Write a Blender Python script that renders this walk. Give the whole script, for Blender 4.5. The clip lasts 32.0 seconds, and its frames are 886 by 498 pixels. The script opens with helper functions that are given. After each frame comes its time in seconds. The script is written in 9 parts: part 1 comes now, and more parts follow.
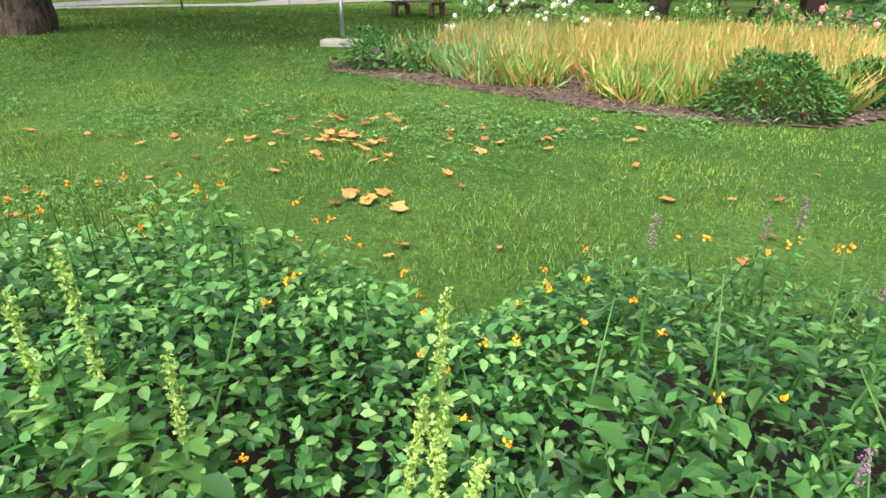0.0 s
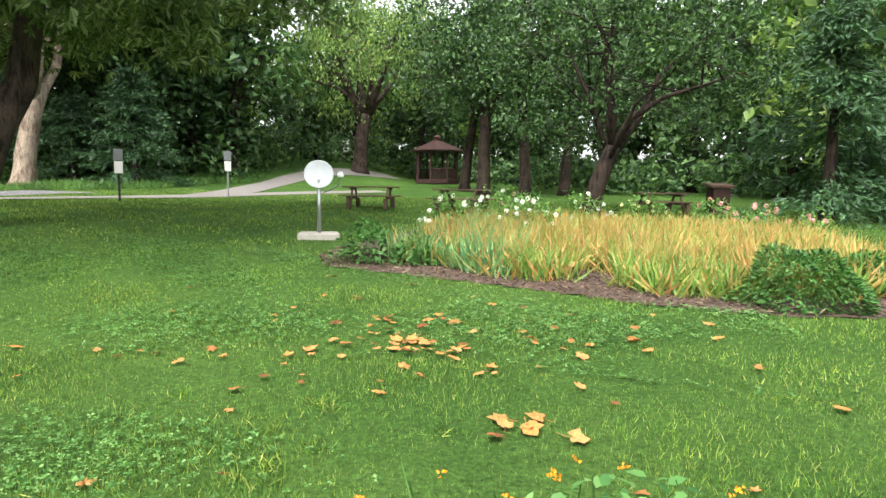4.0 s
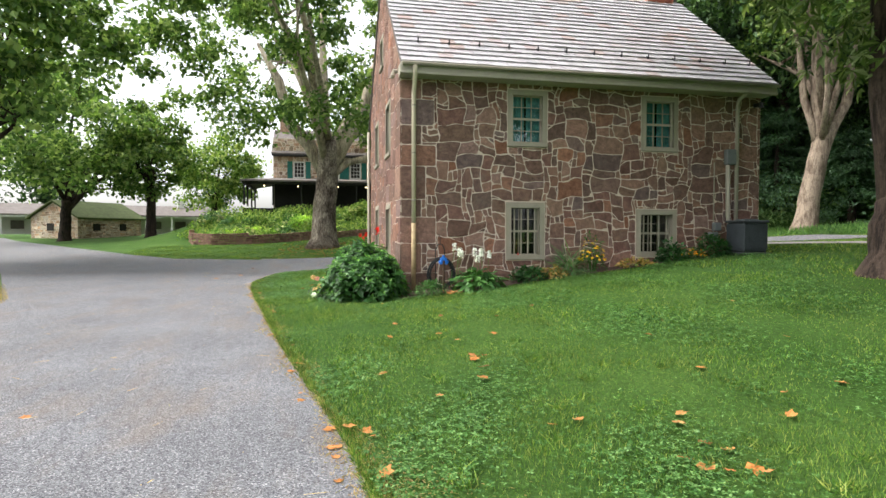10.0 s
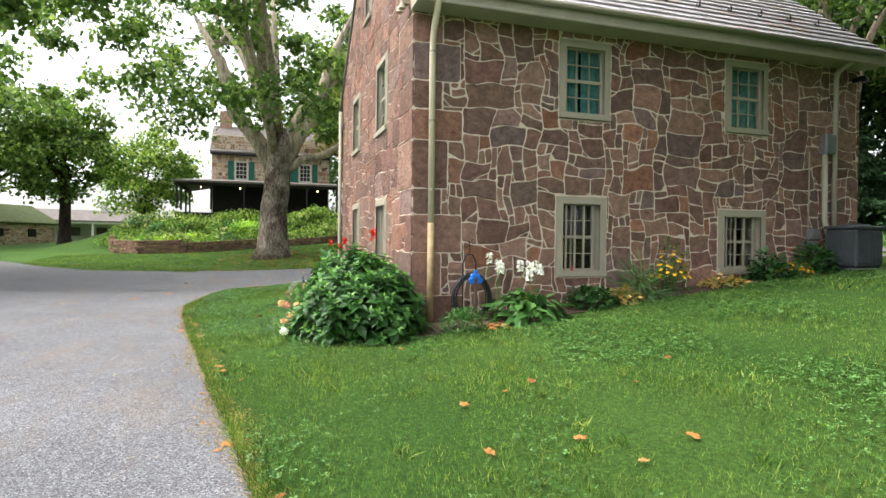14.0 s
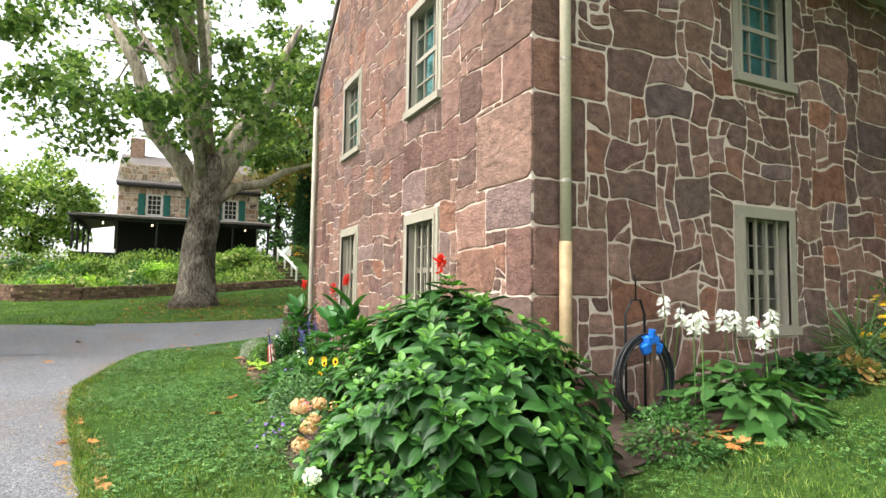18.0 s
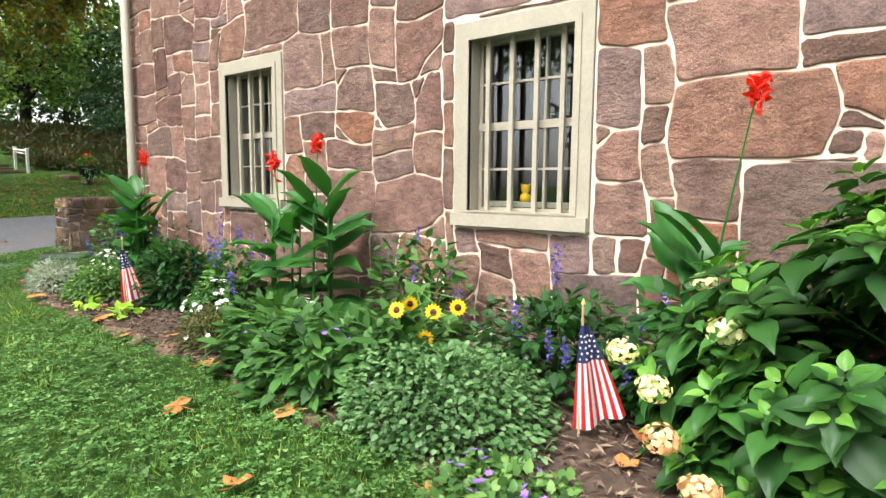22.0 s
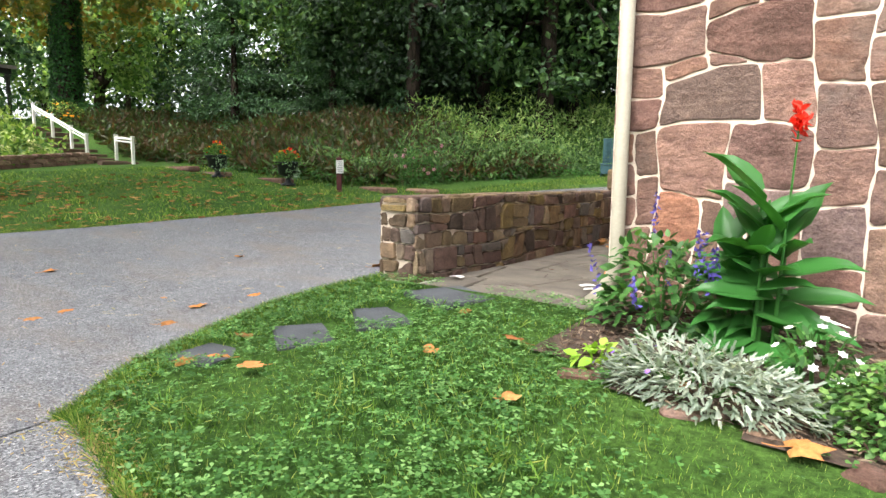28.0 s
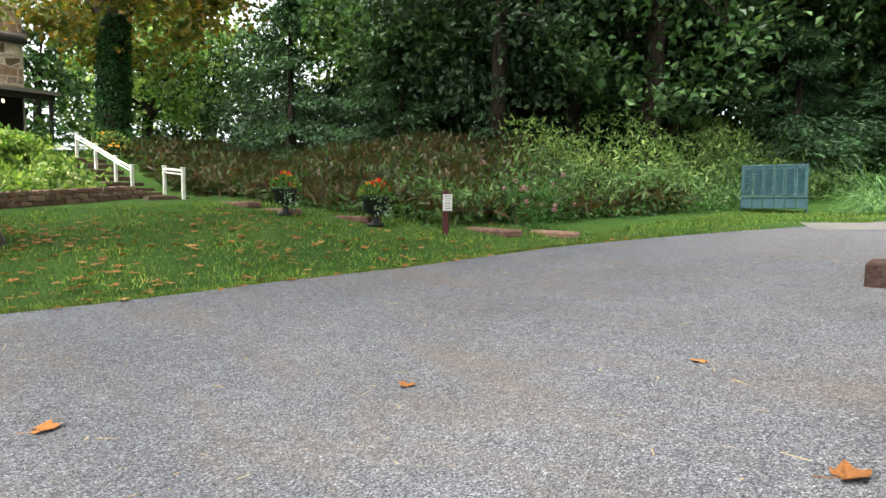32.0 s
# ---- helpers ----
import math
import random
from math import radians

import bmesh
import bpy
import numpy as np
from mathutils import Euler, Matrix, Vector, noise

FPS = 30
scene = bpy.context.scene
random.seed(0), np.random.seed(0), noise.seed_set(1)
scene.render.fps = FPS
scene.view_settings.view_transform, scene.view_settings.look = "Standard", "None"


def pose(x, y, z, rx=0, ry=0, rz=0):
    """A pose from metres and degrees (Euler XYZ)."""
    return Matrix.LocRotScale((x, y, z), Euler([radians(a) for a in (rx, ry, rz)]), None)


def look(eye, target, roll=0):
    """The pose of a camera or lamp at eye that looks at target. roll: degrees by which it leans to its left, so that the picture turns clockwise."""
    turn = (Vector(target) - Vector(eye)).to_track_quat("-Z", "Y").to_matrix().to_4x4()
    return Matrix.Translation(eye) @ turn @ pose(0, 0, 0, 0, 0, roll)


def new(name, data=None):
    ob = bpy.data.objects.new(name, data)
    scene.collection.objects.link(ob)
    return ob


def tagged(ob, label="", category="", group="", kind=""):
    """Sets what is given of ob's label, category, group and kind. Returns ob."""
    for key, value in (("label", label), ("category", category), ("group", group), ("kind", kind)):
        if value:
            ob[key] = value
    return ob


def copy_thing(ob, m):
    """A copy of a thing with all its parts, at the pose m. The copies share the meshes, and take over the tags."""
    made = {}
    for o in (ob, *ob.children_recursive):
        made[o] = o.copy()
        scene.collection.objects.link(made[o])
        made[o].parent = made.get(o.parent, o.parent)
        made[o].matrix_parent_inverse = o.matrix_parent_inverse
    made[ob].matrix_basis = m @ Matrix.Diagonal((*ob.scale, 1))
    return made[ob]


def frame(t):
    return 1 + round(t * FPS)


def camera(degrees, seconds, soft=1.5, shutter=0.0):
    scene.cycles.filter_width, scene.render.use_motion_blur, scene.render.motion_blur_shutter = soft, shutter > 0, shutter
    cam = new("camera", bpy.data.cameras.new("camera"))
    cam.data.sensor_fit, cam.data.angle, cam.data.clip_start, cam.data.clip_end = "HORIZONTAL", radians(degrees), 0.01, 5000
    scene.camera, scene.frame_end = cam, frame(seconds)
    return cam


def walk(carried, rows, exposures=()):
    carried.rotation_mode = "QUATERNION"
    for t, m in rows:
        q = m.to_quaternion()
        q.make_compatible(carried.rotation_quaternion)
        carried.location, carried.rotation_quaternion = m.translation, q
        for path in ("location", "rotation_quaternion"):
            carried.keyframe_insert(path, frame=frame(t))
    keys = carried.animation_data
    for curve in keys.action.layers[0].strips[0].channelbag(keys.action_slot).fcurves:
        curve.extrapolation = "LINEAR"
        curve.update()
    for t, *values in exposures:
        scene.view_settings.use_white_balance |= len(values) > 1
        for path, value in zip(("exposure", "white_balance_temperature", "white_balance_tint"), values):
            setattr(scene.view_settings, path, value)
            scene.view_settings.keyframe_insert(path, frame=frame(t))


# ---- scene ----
cam = camera(74.9, 32.0)
METRES, EYE, TILT, LEAN, TURN = 28.8, 1.5, 0.0, 0.0, 25.7
ROWS = [
    (0.0, 0.0, 0.0, 0.0, 0.16, -23.35, -0.37),
    (0.5, -0.0085, 0.0035, -0.0, -0.45, -21.74, -0.39),
    (1.0, -0.0162, 0.0068, 0.0005, -3.16, -19.16, -0.53),
    (1.5, -0.0224, 0.0124, 0.0016, -5.93, -16.1, -0.59),
    (2.0, -0.0299, 0.0151, 0.002, -9.03, -12.73, -0.65),
    (2.5, -0.0386, 0.0152, 0.003, -11.68, -10.06, -0.64),
    (4.5, -0.0712, 0.0309, 0.0038, -6.51, -4.43, -0.57),
    (5.0, -0.0848, 0.0355, 0.0031, 7.57, -3.91, -0.38),
    (5.5, -0.0982, 0.0379, 0.0029, 19.82, -2.33, -0.1),
    (6.0, -0.1087, 0.0396, 0.0038, 28.84, -1.16, 0.16),
    (6.5, -0.116, 0.0437, 0.0032, 36.85, -0.2, 0.33),
    (7.0, -0.1242, 0.0488, 0.0031, 43.9, -0.37, 0.34),
    (7.5, -0.1349, 0.0489, 0.0017, 48.78, -0.48, 0.2),
    (8.0, -0.1493, 0.0484, 0.0024, 51.89, -0.46, 0.06),
    (8.5, -0.1664, 0.0509, 0.0012, 53.71, -0.56, 0.01),
    (9.0, -0.1844, 0.0528, 0.0004, 54.49, -0.72, -0.01),
    (9.5, -0.2017, 0.0575, 0.0002, 54.94, -0.96, -0.03),
    (10.0, -0.2205, 0.0626, -0.0003, 52.29, -1.78, -0.12),
    (10.5, -0.2377, 0.0683, -0.0004, 48.85, -2.2, -0.29),
    (11.0, -0.2561, 0.0755, -0.0002, 46.13, -1.81, -0.38),
    (11.5, -0.2737, 0.0799, 0.0002, 44.14, -0.33, -0.48),
    (12.0, -0.2912, 0.0865, -0.0004, 43.51, -0.1, -0.52),
    (12.5, -0.3108, 0.0926, -0.002, 43.13, -0.69, -0.55),
    (13.0, -0.3286, 0.1013, -0.0031, 44.39, -0.85, -0.56),
    (13.5, -0.3491, 0.1083, -0.0038, 45.78, -1.31, -0.57),
    (14.0, -0.3689, 0.1154, -0.0044, 46.59, -0.68, -0.64),
    (14.5, -0.3896, 0.1237, -0.0047, 46.15, 1.62, -0.68),
    (16.5, -0.467, 0.1522, -0.0072, 41.21, 5.92, -0.79),
    (17.0, -0.4871, 0.1575, -0.0077, 40.75, 5.73, -0.76),
    (17.5, -0.5069, 0.1648, -0.0089, 40.19, 5.18, -0.79),
    (18.0, -0.5274, 0.1717, -0.0094, 38.56, 4.2, -0.79),
    (18.5, -0.5456, 0.1779, -0.0097, 37.26, 3.84, -0.83),
    (19.0, -0.5661, 0.1848, -0.0098, 35.64, 3.85, -0.76),
    (19.5, -0.5857, 0.1899, -0.0097, 34.18, 3.97, -0.77),
    (20.0, -0.6064, 0.1961, -0.0102, 32.0, 3.62, -0.69),
    (20.5, -0.627, 0.2002, -0.011, 28.72, 2.83, -0.69),
    (21.0, -0.6461, 0.2075, -0.0121, 24.02, 0.59, -0.56),
    (21.5, -0.6632, 0.2133, -0.0133, 18.4, -2.81, -0.47),
    (22.0, -0.6783, 0.2205, -0.015, 12.14, -6.27, -0.52),
    (22.5, -0.6917, 0.2264, -0.016, 7.75, -9.46, -0.59),
    (23.0, -0.7061, 0.2305, -0.0164, 5.67, -10.68, -0.61),
    (23.5, -0.7207, 0.237, -0.016, 4.09, -11.01, -0.62),
    (24.0, -0.7352, 0.2412, -0.016, 3.87, -10.77, -0.62),
    (24.5, -0.7511, 0.2468, -0.0166, 4.53, -10.42, -0.71),
    (25.0, -0.7678, 0.2523, -0.0169, 5.23, -10.15, -0.73),
    (25.5, -0.785, 0.2561, -0.0169, 6.3, -9.64, -0.8),
    (26.0, -0.8027, 0.2628, -0.0169, 7.05, -9.37, -0.8),
    (26.5, -0.8198, 0.2677, -0.0172, 9.18, -8.88, -0.82),
    (28.5, -0.8865, 0.2995, -0.0174, 17.31, -6.19, -0.65),
    (29.0, -0.9034, 0.3084, -0.0167, 20.9, -6.13, -0.62),
    (29.5, -0.9193, 0.3198, -0.0164, 22.67, -6.29, -0.61),
    (30.0, -0.9345, 0.3302, -0.0158, 22.64, -6.61, -0.6),
    (30.5, -0.9473, 0.3442, -0.0161, 22.24, -6.72, -0.6),
    (31.0, -0.9598, 0.3595, -0.0154, 21.1, -5.96, -0.52),
    (31.5, -0.9678, 0.3762, -0.0145, 19.73, -4.61, -0.45),
    (32.0, -0.973, 0.3928, -0.0125, 17.84, -3.88, -0.41),
]
walk(cam, [(t, pose(0, 0, EYE, TILT, LEAN, TURN) @ pose(METRES * x, METRES * y, METRES * z, 90 + pitch, roll, yaw)) for t, x, y, z, yaw, pitch, roll in ROWS], exposures=[(0, 1.3), (1, 1.4), (2, 1.45), (4, 1.35), (5.5, 1.15), (7.5, 1.0), (9, 0.95), (13, 1.05), (17, 1.25), (20, 1.2), (22, 1.22), (23, 1.33), (27, 1.46), (29, 1.6), (30.5, 1.54), (32, 1.54)])

# ---- light ----
world = bpy.data.worlds.new("sky")
scene.world = world
world.use_nodes = True
wn = world.node_tree.nodes
wn.clear()
w_out, w_bg, w_sky, w_hsv = (wn.new(k) for k in ("ShaderNodeOutputWorld", "ShaderNodeBackground", "ShaderNodeTexSky", "ShaderNodeHueSaturation"))
w_sky.sky_type, w_sky.sun_disc = "NISHITA", False
w_sky.sun_elevation, w_sky.sun_rotation = radians(58), radians(190)
w_sky.air_density, w_sky.dust_density, w_sky.ozone_density = 1.0, 4.0, 0.6
w_hsv.inputs["Saturation"].default_value = 0.22
w_hsv.inputs["Value"].default_value = 1.55
w_bg.inputs["Strength"].default_value = 0.15
world.node_tree.links.new(w_sky.outputs[0], w_hsv.inputs["Color"])
world.node_tree.links.new(w_hsv.outputs[0], w_bg.inputs["Color"])
world.node_tree.links.new(w_bg.outputs[0], w_out.inputs["Surface"])
sun = new("sun", bpy.data.lights.new("sun", "SUN"))
sun.data.energy, sun.data.angle, sun.data.color = 1.9, radians(34), (1.0, 0.96, 0.9)
sun.matrix_world = look((0, 0, 30), (4, 20, 0))

# ---- materials ----


def rgb(h):
    """A linear colour from an sRGB hex string."""
    c = [int(h[i:i + 2], 16) / 255 for i in (0, 2, 4)]
    return tuple(v / 12.92 if v < 0.04045 else ((v + 0.055) / 1.055) ** 2.4 for v in c) + (1.0,)


class Nodes:
    def __init__(self, name):
        self.mat = bpy.data.materials.new(name)
        self.mat.use_nodes = True
        self.tree = self.mat.node_tree
        self.bsdf = self.tree.nodes["Principled BSDF"]
        self.out = self.tree.nodes["Material Output"]

    def add(self, kind, **inputs):
        n = self.tree.nodes.new("ShaderNode" + kind)
        for k, v in inputs.items():
            self.plug(v, n.inputs[k.replace("_", " ")])
        return n

    def plug(self, v, socket):
        if isinstance(v, bpy.types.NodeSocket):
            self.tree.links.new(v, socket)
        else:
            socket.default_value = v

    def noise(self, scale, detail=4.0, rough=0.6, where=None):
        n = self.add("TexNoise", Scale=scale, Detail=detail, Roughness=rough)
        self.plug(where or self.coords(), n.inputs["Vector"])
        return n.outputs["Fac"]

    def coords(self):
        return self.add("NewGeometry").outputs["Position"]

    def local(self):
        return self.add("TexCoord").outputs["Object"]

    def ramp(self, fac, *stops):
        n = self.add("ValToRGB", Fac=fac)
        e = n.color_ramp.elements
        while len(e) < len(stops):
            e.new(0.5)
        for k, (p, c) in enumerate(stops):
            e[k].position, e[k].color = p, c if len(c) == 4 else (*c, 1)
        return n.outputs["Color"]

    def mix(self, fac, a, b, mode="MIX"):
        n = self.add("Mix")
        n.data_type, n.blend_type = "RGBA", mode
        self.plug(fac, n.inputs[0])
        self.plug(a, n.inputs[6])
        self.plug(b, n.inputs[7])
        return n.outputs[2]

    def math(self, op, a, b=0.0):
        n = self.add("Math")
        n.operation = op
        self.plug(a, n.inputs[0])
        self.plug(b, n.inputs[1])
        return n.outputs[0]

    def bump(self, height, strength=0.3, distance=0.01):
        n = self.add("Bump", Strength=strength, Distance=distance, Height=height)
        self.plug(n.outputs[0], self.bsdf.inputs["Normal"])

    def finish(self, color, rough=0.8, metal=0.0, spec=0.35):
        self.plug(color, self.bsdf.inputs["Base Color"])
        self.plug(rough, self.bsdf.inputs["Roughness"])
        self.plug(metal, self.bsdf.inputs["Metallic"])
        self.plug(spec, self.bsdf.inputs["Specular IOR Level"])
        return self.mat


def paint(name, c, rough=0.6, metal=0.0, vary=0.12, scale=6.0, bump=0.15, spec=0.35):
    """A painted or plain solid surface with stains and fine grain."""
    m = Nodes(name)
    a, b = [tuple(min(1, v * (1 - k)) for v in c[:3]) for k in (vary, -vary)]
    n = m.noise(scale, 5)
    col = m.mix(m.ramp(m.noise(scale * 12, 3), (0.35, (0.9,) * 3), (0.75, (1.05,) * 3)), m.ramp(n, (0.3, a), (0.7, b)), (0, 0, 0, 1))
    col = m.mix(1.0, m.ramp(n, (0.3, a), (0.7, b)), m.ramp(m.noise(scale * 12, 3), (0.3, (0.86,) * 3), (0.7, (1,) * 3)), "MULTIPLY")
    if bump:
        m.bump(m.noise(scale * 20, 3), bump, 0.004)
    return m.finish(col, rough, metal, spec)


def foliage(name, *cols, through_light=0.35, rough=0.5, spec=0.3, patchy=False):
    """Leaves: each island takes its own tone; light comes through."""
    m = Nodes(name)
    r = m.add("NewGeometry").outputs["Random Per Island"]
    k = max(1, len(cols) - 1)
    col = m.ramp(r, *[(i / k, c) for i, c in enumerate(cols)])
    col = m.mix(1.0, col, m.ramp(m.noise(0.9, 3), (0.3, (0.72,) * 3), (0.7, (1.12,) * 3)), "MULTIPLY")
    if patchy:
        col = m.mix(1.0, col, m.ramp(m.noise(6, 5, 0.65), (0.32, (0.5, 0.54, 0.5)), (0.68, (1.42, 1.36, 1.22))), "MULTIPLY")
        col = m.mix(m.ramp(m.noise(0.55, 5, 0.65), (0.5, (0,) * 3), (0.75, (0.5,) * 3)), col, m.mix(1.0, col, (1.45, 1.15, 0.9, 1), "MULTIPLY"))
    m.finish(col, rough, 0.0, spec)
    t = m.add("BsdfTranslucent", Color=m.mix(1.0, col, (1.15, 1.2, 0.6, 1), "MULTIPLY"))
    s = m.add("MixShader")
    m.plug(through_light, s.inputs[0])
    m.plug(m.bsdf.outputs[0], s.inputs[1])
    m.plug(t.outputs[0], s.inputs[2])
    m.plug(s.outputs[0], m.out.inputs["Surface"])
    return m.mat


def bark(name, dark, light, scale=3.0, strength=0.9):
    m = Nodes(name)
    mp = m.add("Mapping", Scale=(1, 1, 0.16))
    m.plug(m.local(), mp.inputs["Vector"])
    n = m.noise(scale * 4, 6, 0.65, mp.outputs[0])
    p = m.noise(scale * 0.6, 4)
    col = m.mix(m.ramp(p, (0.48, (0,) * 3), (0.56, (0.7,) * 3)), m.ramp(n, (0.42, dark), (0.6, light)), m.ramp(n, (0.4, light), (0.65, tuple(min(1, v * 1.25) for v in light[:3]))))
    fl = m.noise(scale * 13, 6, 0.7, mp.outputs[0])
    fine = m.noise(scale * 9, 6, 0.72)
    col = m.mix(1.0, col, m.ramp(fine, (0.3, (0.66,) * 3), (0.52, (1.0,) * 3), (0.7, (1.2,) * 3)), "MULTIPLY")
    col = m.mix(1.0, col, m.ramp(fl, (0.36, (0.62,) * 3), (0.5, (1.05,) * 3)), "MULTIPLY")
    m.bump(m.mix(0.45, n, fl), strength, 0.06)
    return m.finish(col, 0.9, 0, 0.2)


def plates(name, dark, mid, light, scale=7.0):
    """Flaking bark: small curling plates, dark fissures, broad paler patches."""
    m = Nodes(name)
    mp = m.add("Mapping", Scale=(1, 1, 0.3))
    wob = m.add("Mix")
    wob.data_type, wob.blend_type = "RGBA", "ADD"
    m.plug(0.22, wob.inputs[0])
    m.plug(m.local(), wob.inputs[6])
    m.plug(m.add("TexNoise", Scale=3.5, Detail=4.0).outputs["Color"], wob.inputs[7])
    m.plug(wob.outputs[2], mp.inputs["Vector"])
    v = m.add("TexVoronoi", Scale=scale)
    m.plug(mp.outputs[0], v.inputs["Vector"])
    e = m.add("TexVoronoi", Scale=scale)
    e.feature = "DISTANCE_TO_EDGE"
    m.plug(mp.outputs[0], e.inputs["Vector"])
    crack = m.ramp(e.outputs["Distance"], (0.0, (0.62,) * 3), (0.1, (1.0,) * 3))
    big = m.noise(1.1, 5, 0.65)
    col = m.mix(m.ramp(big, (0.42, (0,) * 3), (0.6, (1,) * 3)), m.ramp(v.outputs["Color"], (0.2, dark), (0.8, mid)), m.ramp(v.outputs["Color"], (0.2, mid), (0.8, light)))
    col = m.mix(1.0, col, crack, "MULTIPLY")
    fine = m.noise(34, 6, 0.72)
    col = m.mix(1.0, col, m.ramp(fine, (0.3, (0.6,) * 3), (0.52, (1.0,) * 3), (0.7, (1.25,) * 3)), "MULTIPLY")
    m.bump(m.mix(0.4, m.ramp(e.outputs["Distance"], (0.0, (0,) * 3), (0.2, (1,) * 3)), fine), 0.9, 0.05)
    return m.finish(col, 0.92, 0, 0.15)


def rubble(name, cols, wide=1.0):
    """Weathered brown sandstone: each stone has its own tone, with beds, grain and pits."""
    m = Nodes(name)
    r = m.math("FRACT", m.math("ADD", m.add("ObjectInfo").outputs["Random"], m.math("MULTIPLY", m.add("NewGeometry").outputs["Random Per Island"], 7.3)))
    k = len(cols) - 1
    base = m.ramp(r, *[(i / k, rgb(c)) for i, c in enumerate(cols)])
    tone = m.math("FRACT", m.math("MULTIPLY", r, 17.0))
    base = m.mix(wide, base, m.mix(1.0, base, m.ramp(tone, (0.0, (0.74,) * 3), (0.5, (1.0,) * 3), (1.0, (1.2,) * 3)), "MULTIPLY"))
    beds = m.add("Mapping", Scale=(1.0, 1.0, 1.5))
    m.plug(m.coords(), beds.inputs["Vector"])
    n1, n2, n3 = m.noise(5.5, 6, 0.7), m.noise(75, 6, 0.75), m.noise(9, 7, 0.72, beds.outputs[0])
    col = m.mix(1.0, base, m.ramp(n1, (0.3, (0.74, 0.7, 0.7)), (0.5, (1.0, 1.0, 0.99)), (0.7, (1.4, 1.37, 1.34))), "MULTIPLY")
    col = m.mix(1.0, col, m.ramp(n3, (0.3, (0.66, 0.64, 0.63)), (0.45, (1.02,) * 3), (0.7, (1.42, 1.38, 1.34))), "MULTIPLY")
    col = m.mix(1.0, col, m.ramp(n2, (0.34, (0.66,) * 3), (0.62, (1.16,) * 3)), "MULTIPLY")
    col = m.mix(m.ramp(m.noise(2.1, 5), (0.58, (0,) * 3), (0.75, (0.4,) * 3)), col, rgb("8a8078"))
    m.bump(m.mix(0.16, m.mix(0.6, m.noise(4.5, 6, 0.55), n3), n2), 1.0, 0.085)
    return m.finish(col, 0.9, 0, 0.2)


M = {}
g = Nodes("lawn_soil")
gn = g.noise(0.35, 4)
gf = g.noise(26, 5, 0.75)
gb = g.noise(2.2, 4)
gc = g.ramp(gf, (0.3, rgb("1d2f12")), (0.55, rgb("3a5824")), (0.8, rgb("5d7d39")))
gc = g.mix(g.ramp(gn, (0.4, (0,) * 3), (0.7, (0.55,) * 3)), gc, g.ramp(gf, (0.3, rgb("2f461a")), (0.75, rgb("6d8b42"))))
gc = g.mix(g.ramp(gb, (0.66, (0,) * 3), (0.8, (0.35,) * 3)), gc, rgb("6b6a3c"))
g.bump(gf, 1.0, 0.04)
M["lawn"] = g.finish(gc, 0.95, 0, 0.1)

a = Nodes("asphalt")
av = a.add("TexVoronoi", Scale=120.0)
a.plug(a.coords(), av.inputs["Vector"])
an, ab = a.noise(0.7, 5), a.noise(170, 4, 0.7)
ac = a.ramp(av.outputs["Color"], (0.05, rgb("303135")), (0.42, rgb("5c5d61")), (0.78, rgb("7e7f82")), (0.96, rgb("acabaa")))
ac = a.mix(1.0, ac, a.ramp(ab, (0.3, (0.72,) * 3), (0.7, (1.25,) * 3)), "MULTIPLY")
ac = a.mix(1.0, ac, a.ramp(a.noise(40, 5, 0.8), (0.32, (0.8,) * 3), (0.66, (1.16,) * 3)), "MULTIPLY")
ac = a.mix(1.0, ac, a.ramp(a.noise(9, 6, 0.7), (0.3, (0.84,) * 3), (0.7, (1.14,) * 3)), "MULTIPLY")
ac = a.mix(1.0, ac, a.ramp(an, (0.3, (0.84,) * 3), (0.7, (1.1,) * 3)), "MULTIPLY")
ast = a.add("Mapping", Scale=(0.5, 1.6, 1.0))
a.plug(a.coords(), ast.inputs["Vector"])
ac = a.mix(a.ramp(a.noise(0.9, 6, 0.7, ast.outputs[0]), (0.48, (0,) * 3), (0.75, (0.55,) * 3)), ac, rgb("716253"))
a.bump(a.mix(0.4, av.outputs["Distance"], ab), 0.8, 0.008)
M["asphalt"] = a.finish(ac, 0.9, 0, 0.25)

M["stone_house"] = rubble("stone_house", ["896960", "70554d", "957568", "765c55", "97796c", "705b56", "866d60", "896c60", "946955", "775f55", "7a6967", "927266", "715950", "876d60", "7b6158", "67564f"])
M["stone_low"] = rubble("stone_low", ["6a564e", "7d6c50", "52443f", "82705e", "5e5a58", "6e534b", "7a6844", "4b403a", "705850", "867660"])
M["stone_farm"] = rubble("stone_farm", ["b9a692", "8a705f", "d8ccbc", "a5836d", "c3b299", "7d6555", "caa98c"])
M["stone_wall"] = rubble("stone_wall", ["75584f", "83685c", "6a5148", "8c7464", "7a5f52"])
M["mortar"] = paint("mortar", rgb("d9c9b8"), 0.95, vary=0.12, scale=5, bump=0.5)
M["cream"] = paint("cream", rgb("a39c8c"), 0.55, vary=0.07, scale=4)
M["cream_dim"] = paint("cream_dim", rgb("a8a293"), 0.6, vary=0.08, scale=4)
M["pipe_cream"] = paint("pipe_cream", rgb("d2c7ae"), 0.55, vary=0.08, scale=3)
M["white"] = paint("white", rgb("dedcd4"), 0.6, vary=0.06, scale=3)
M["wood_bare"] = paint("wood_bare", rgb("a8926e"), 0.6, vary=0.25, scale=9)
M["black"] = paint("black", rgb("1d1f20"), 0.45, vary=0.2)
M["rubber"] = paint("rubber", rgb("26282a"), 0.5, vary=0.15)
M["steel"] = paint("steel", rgb("9a9d9c"), 0.4, 0.8, vary=0.1)
M["grey_metal"] = paint("grey_metal", rgb("777b7c"), 0.5, 0.3, vary=0.1)
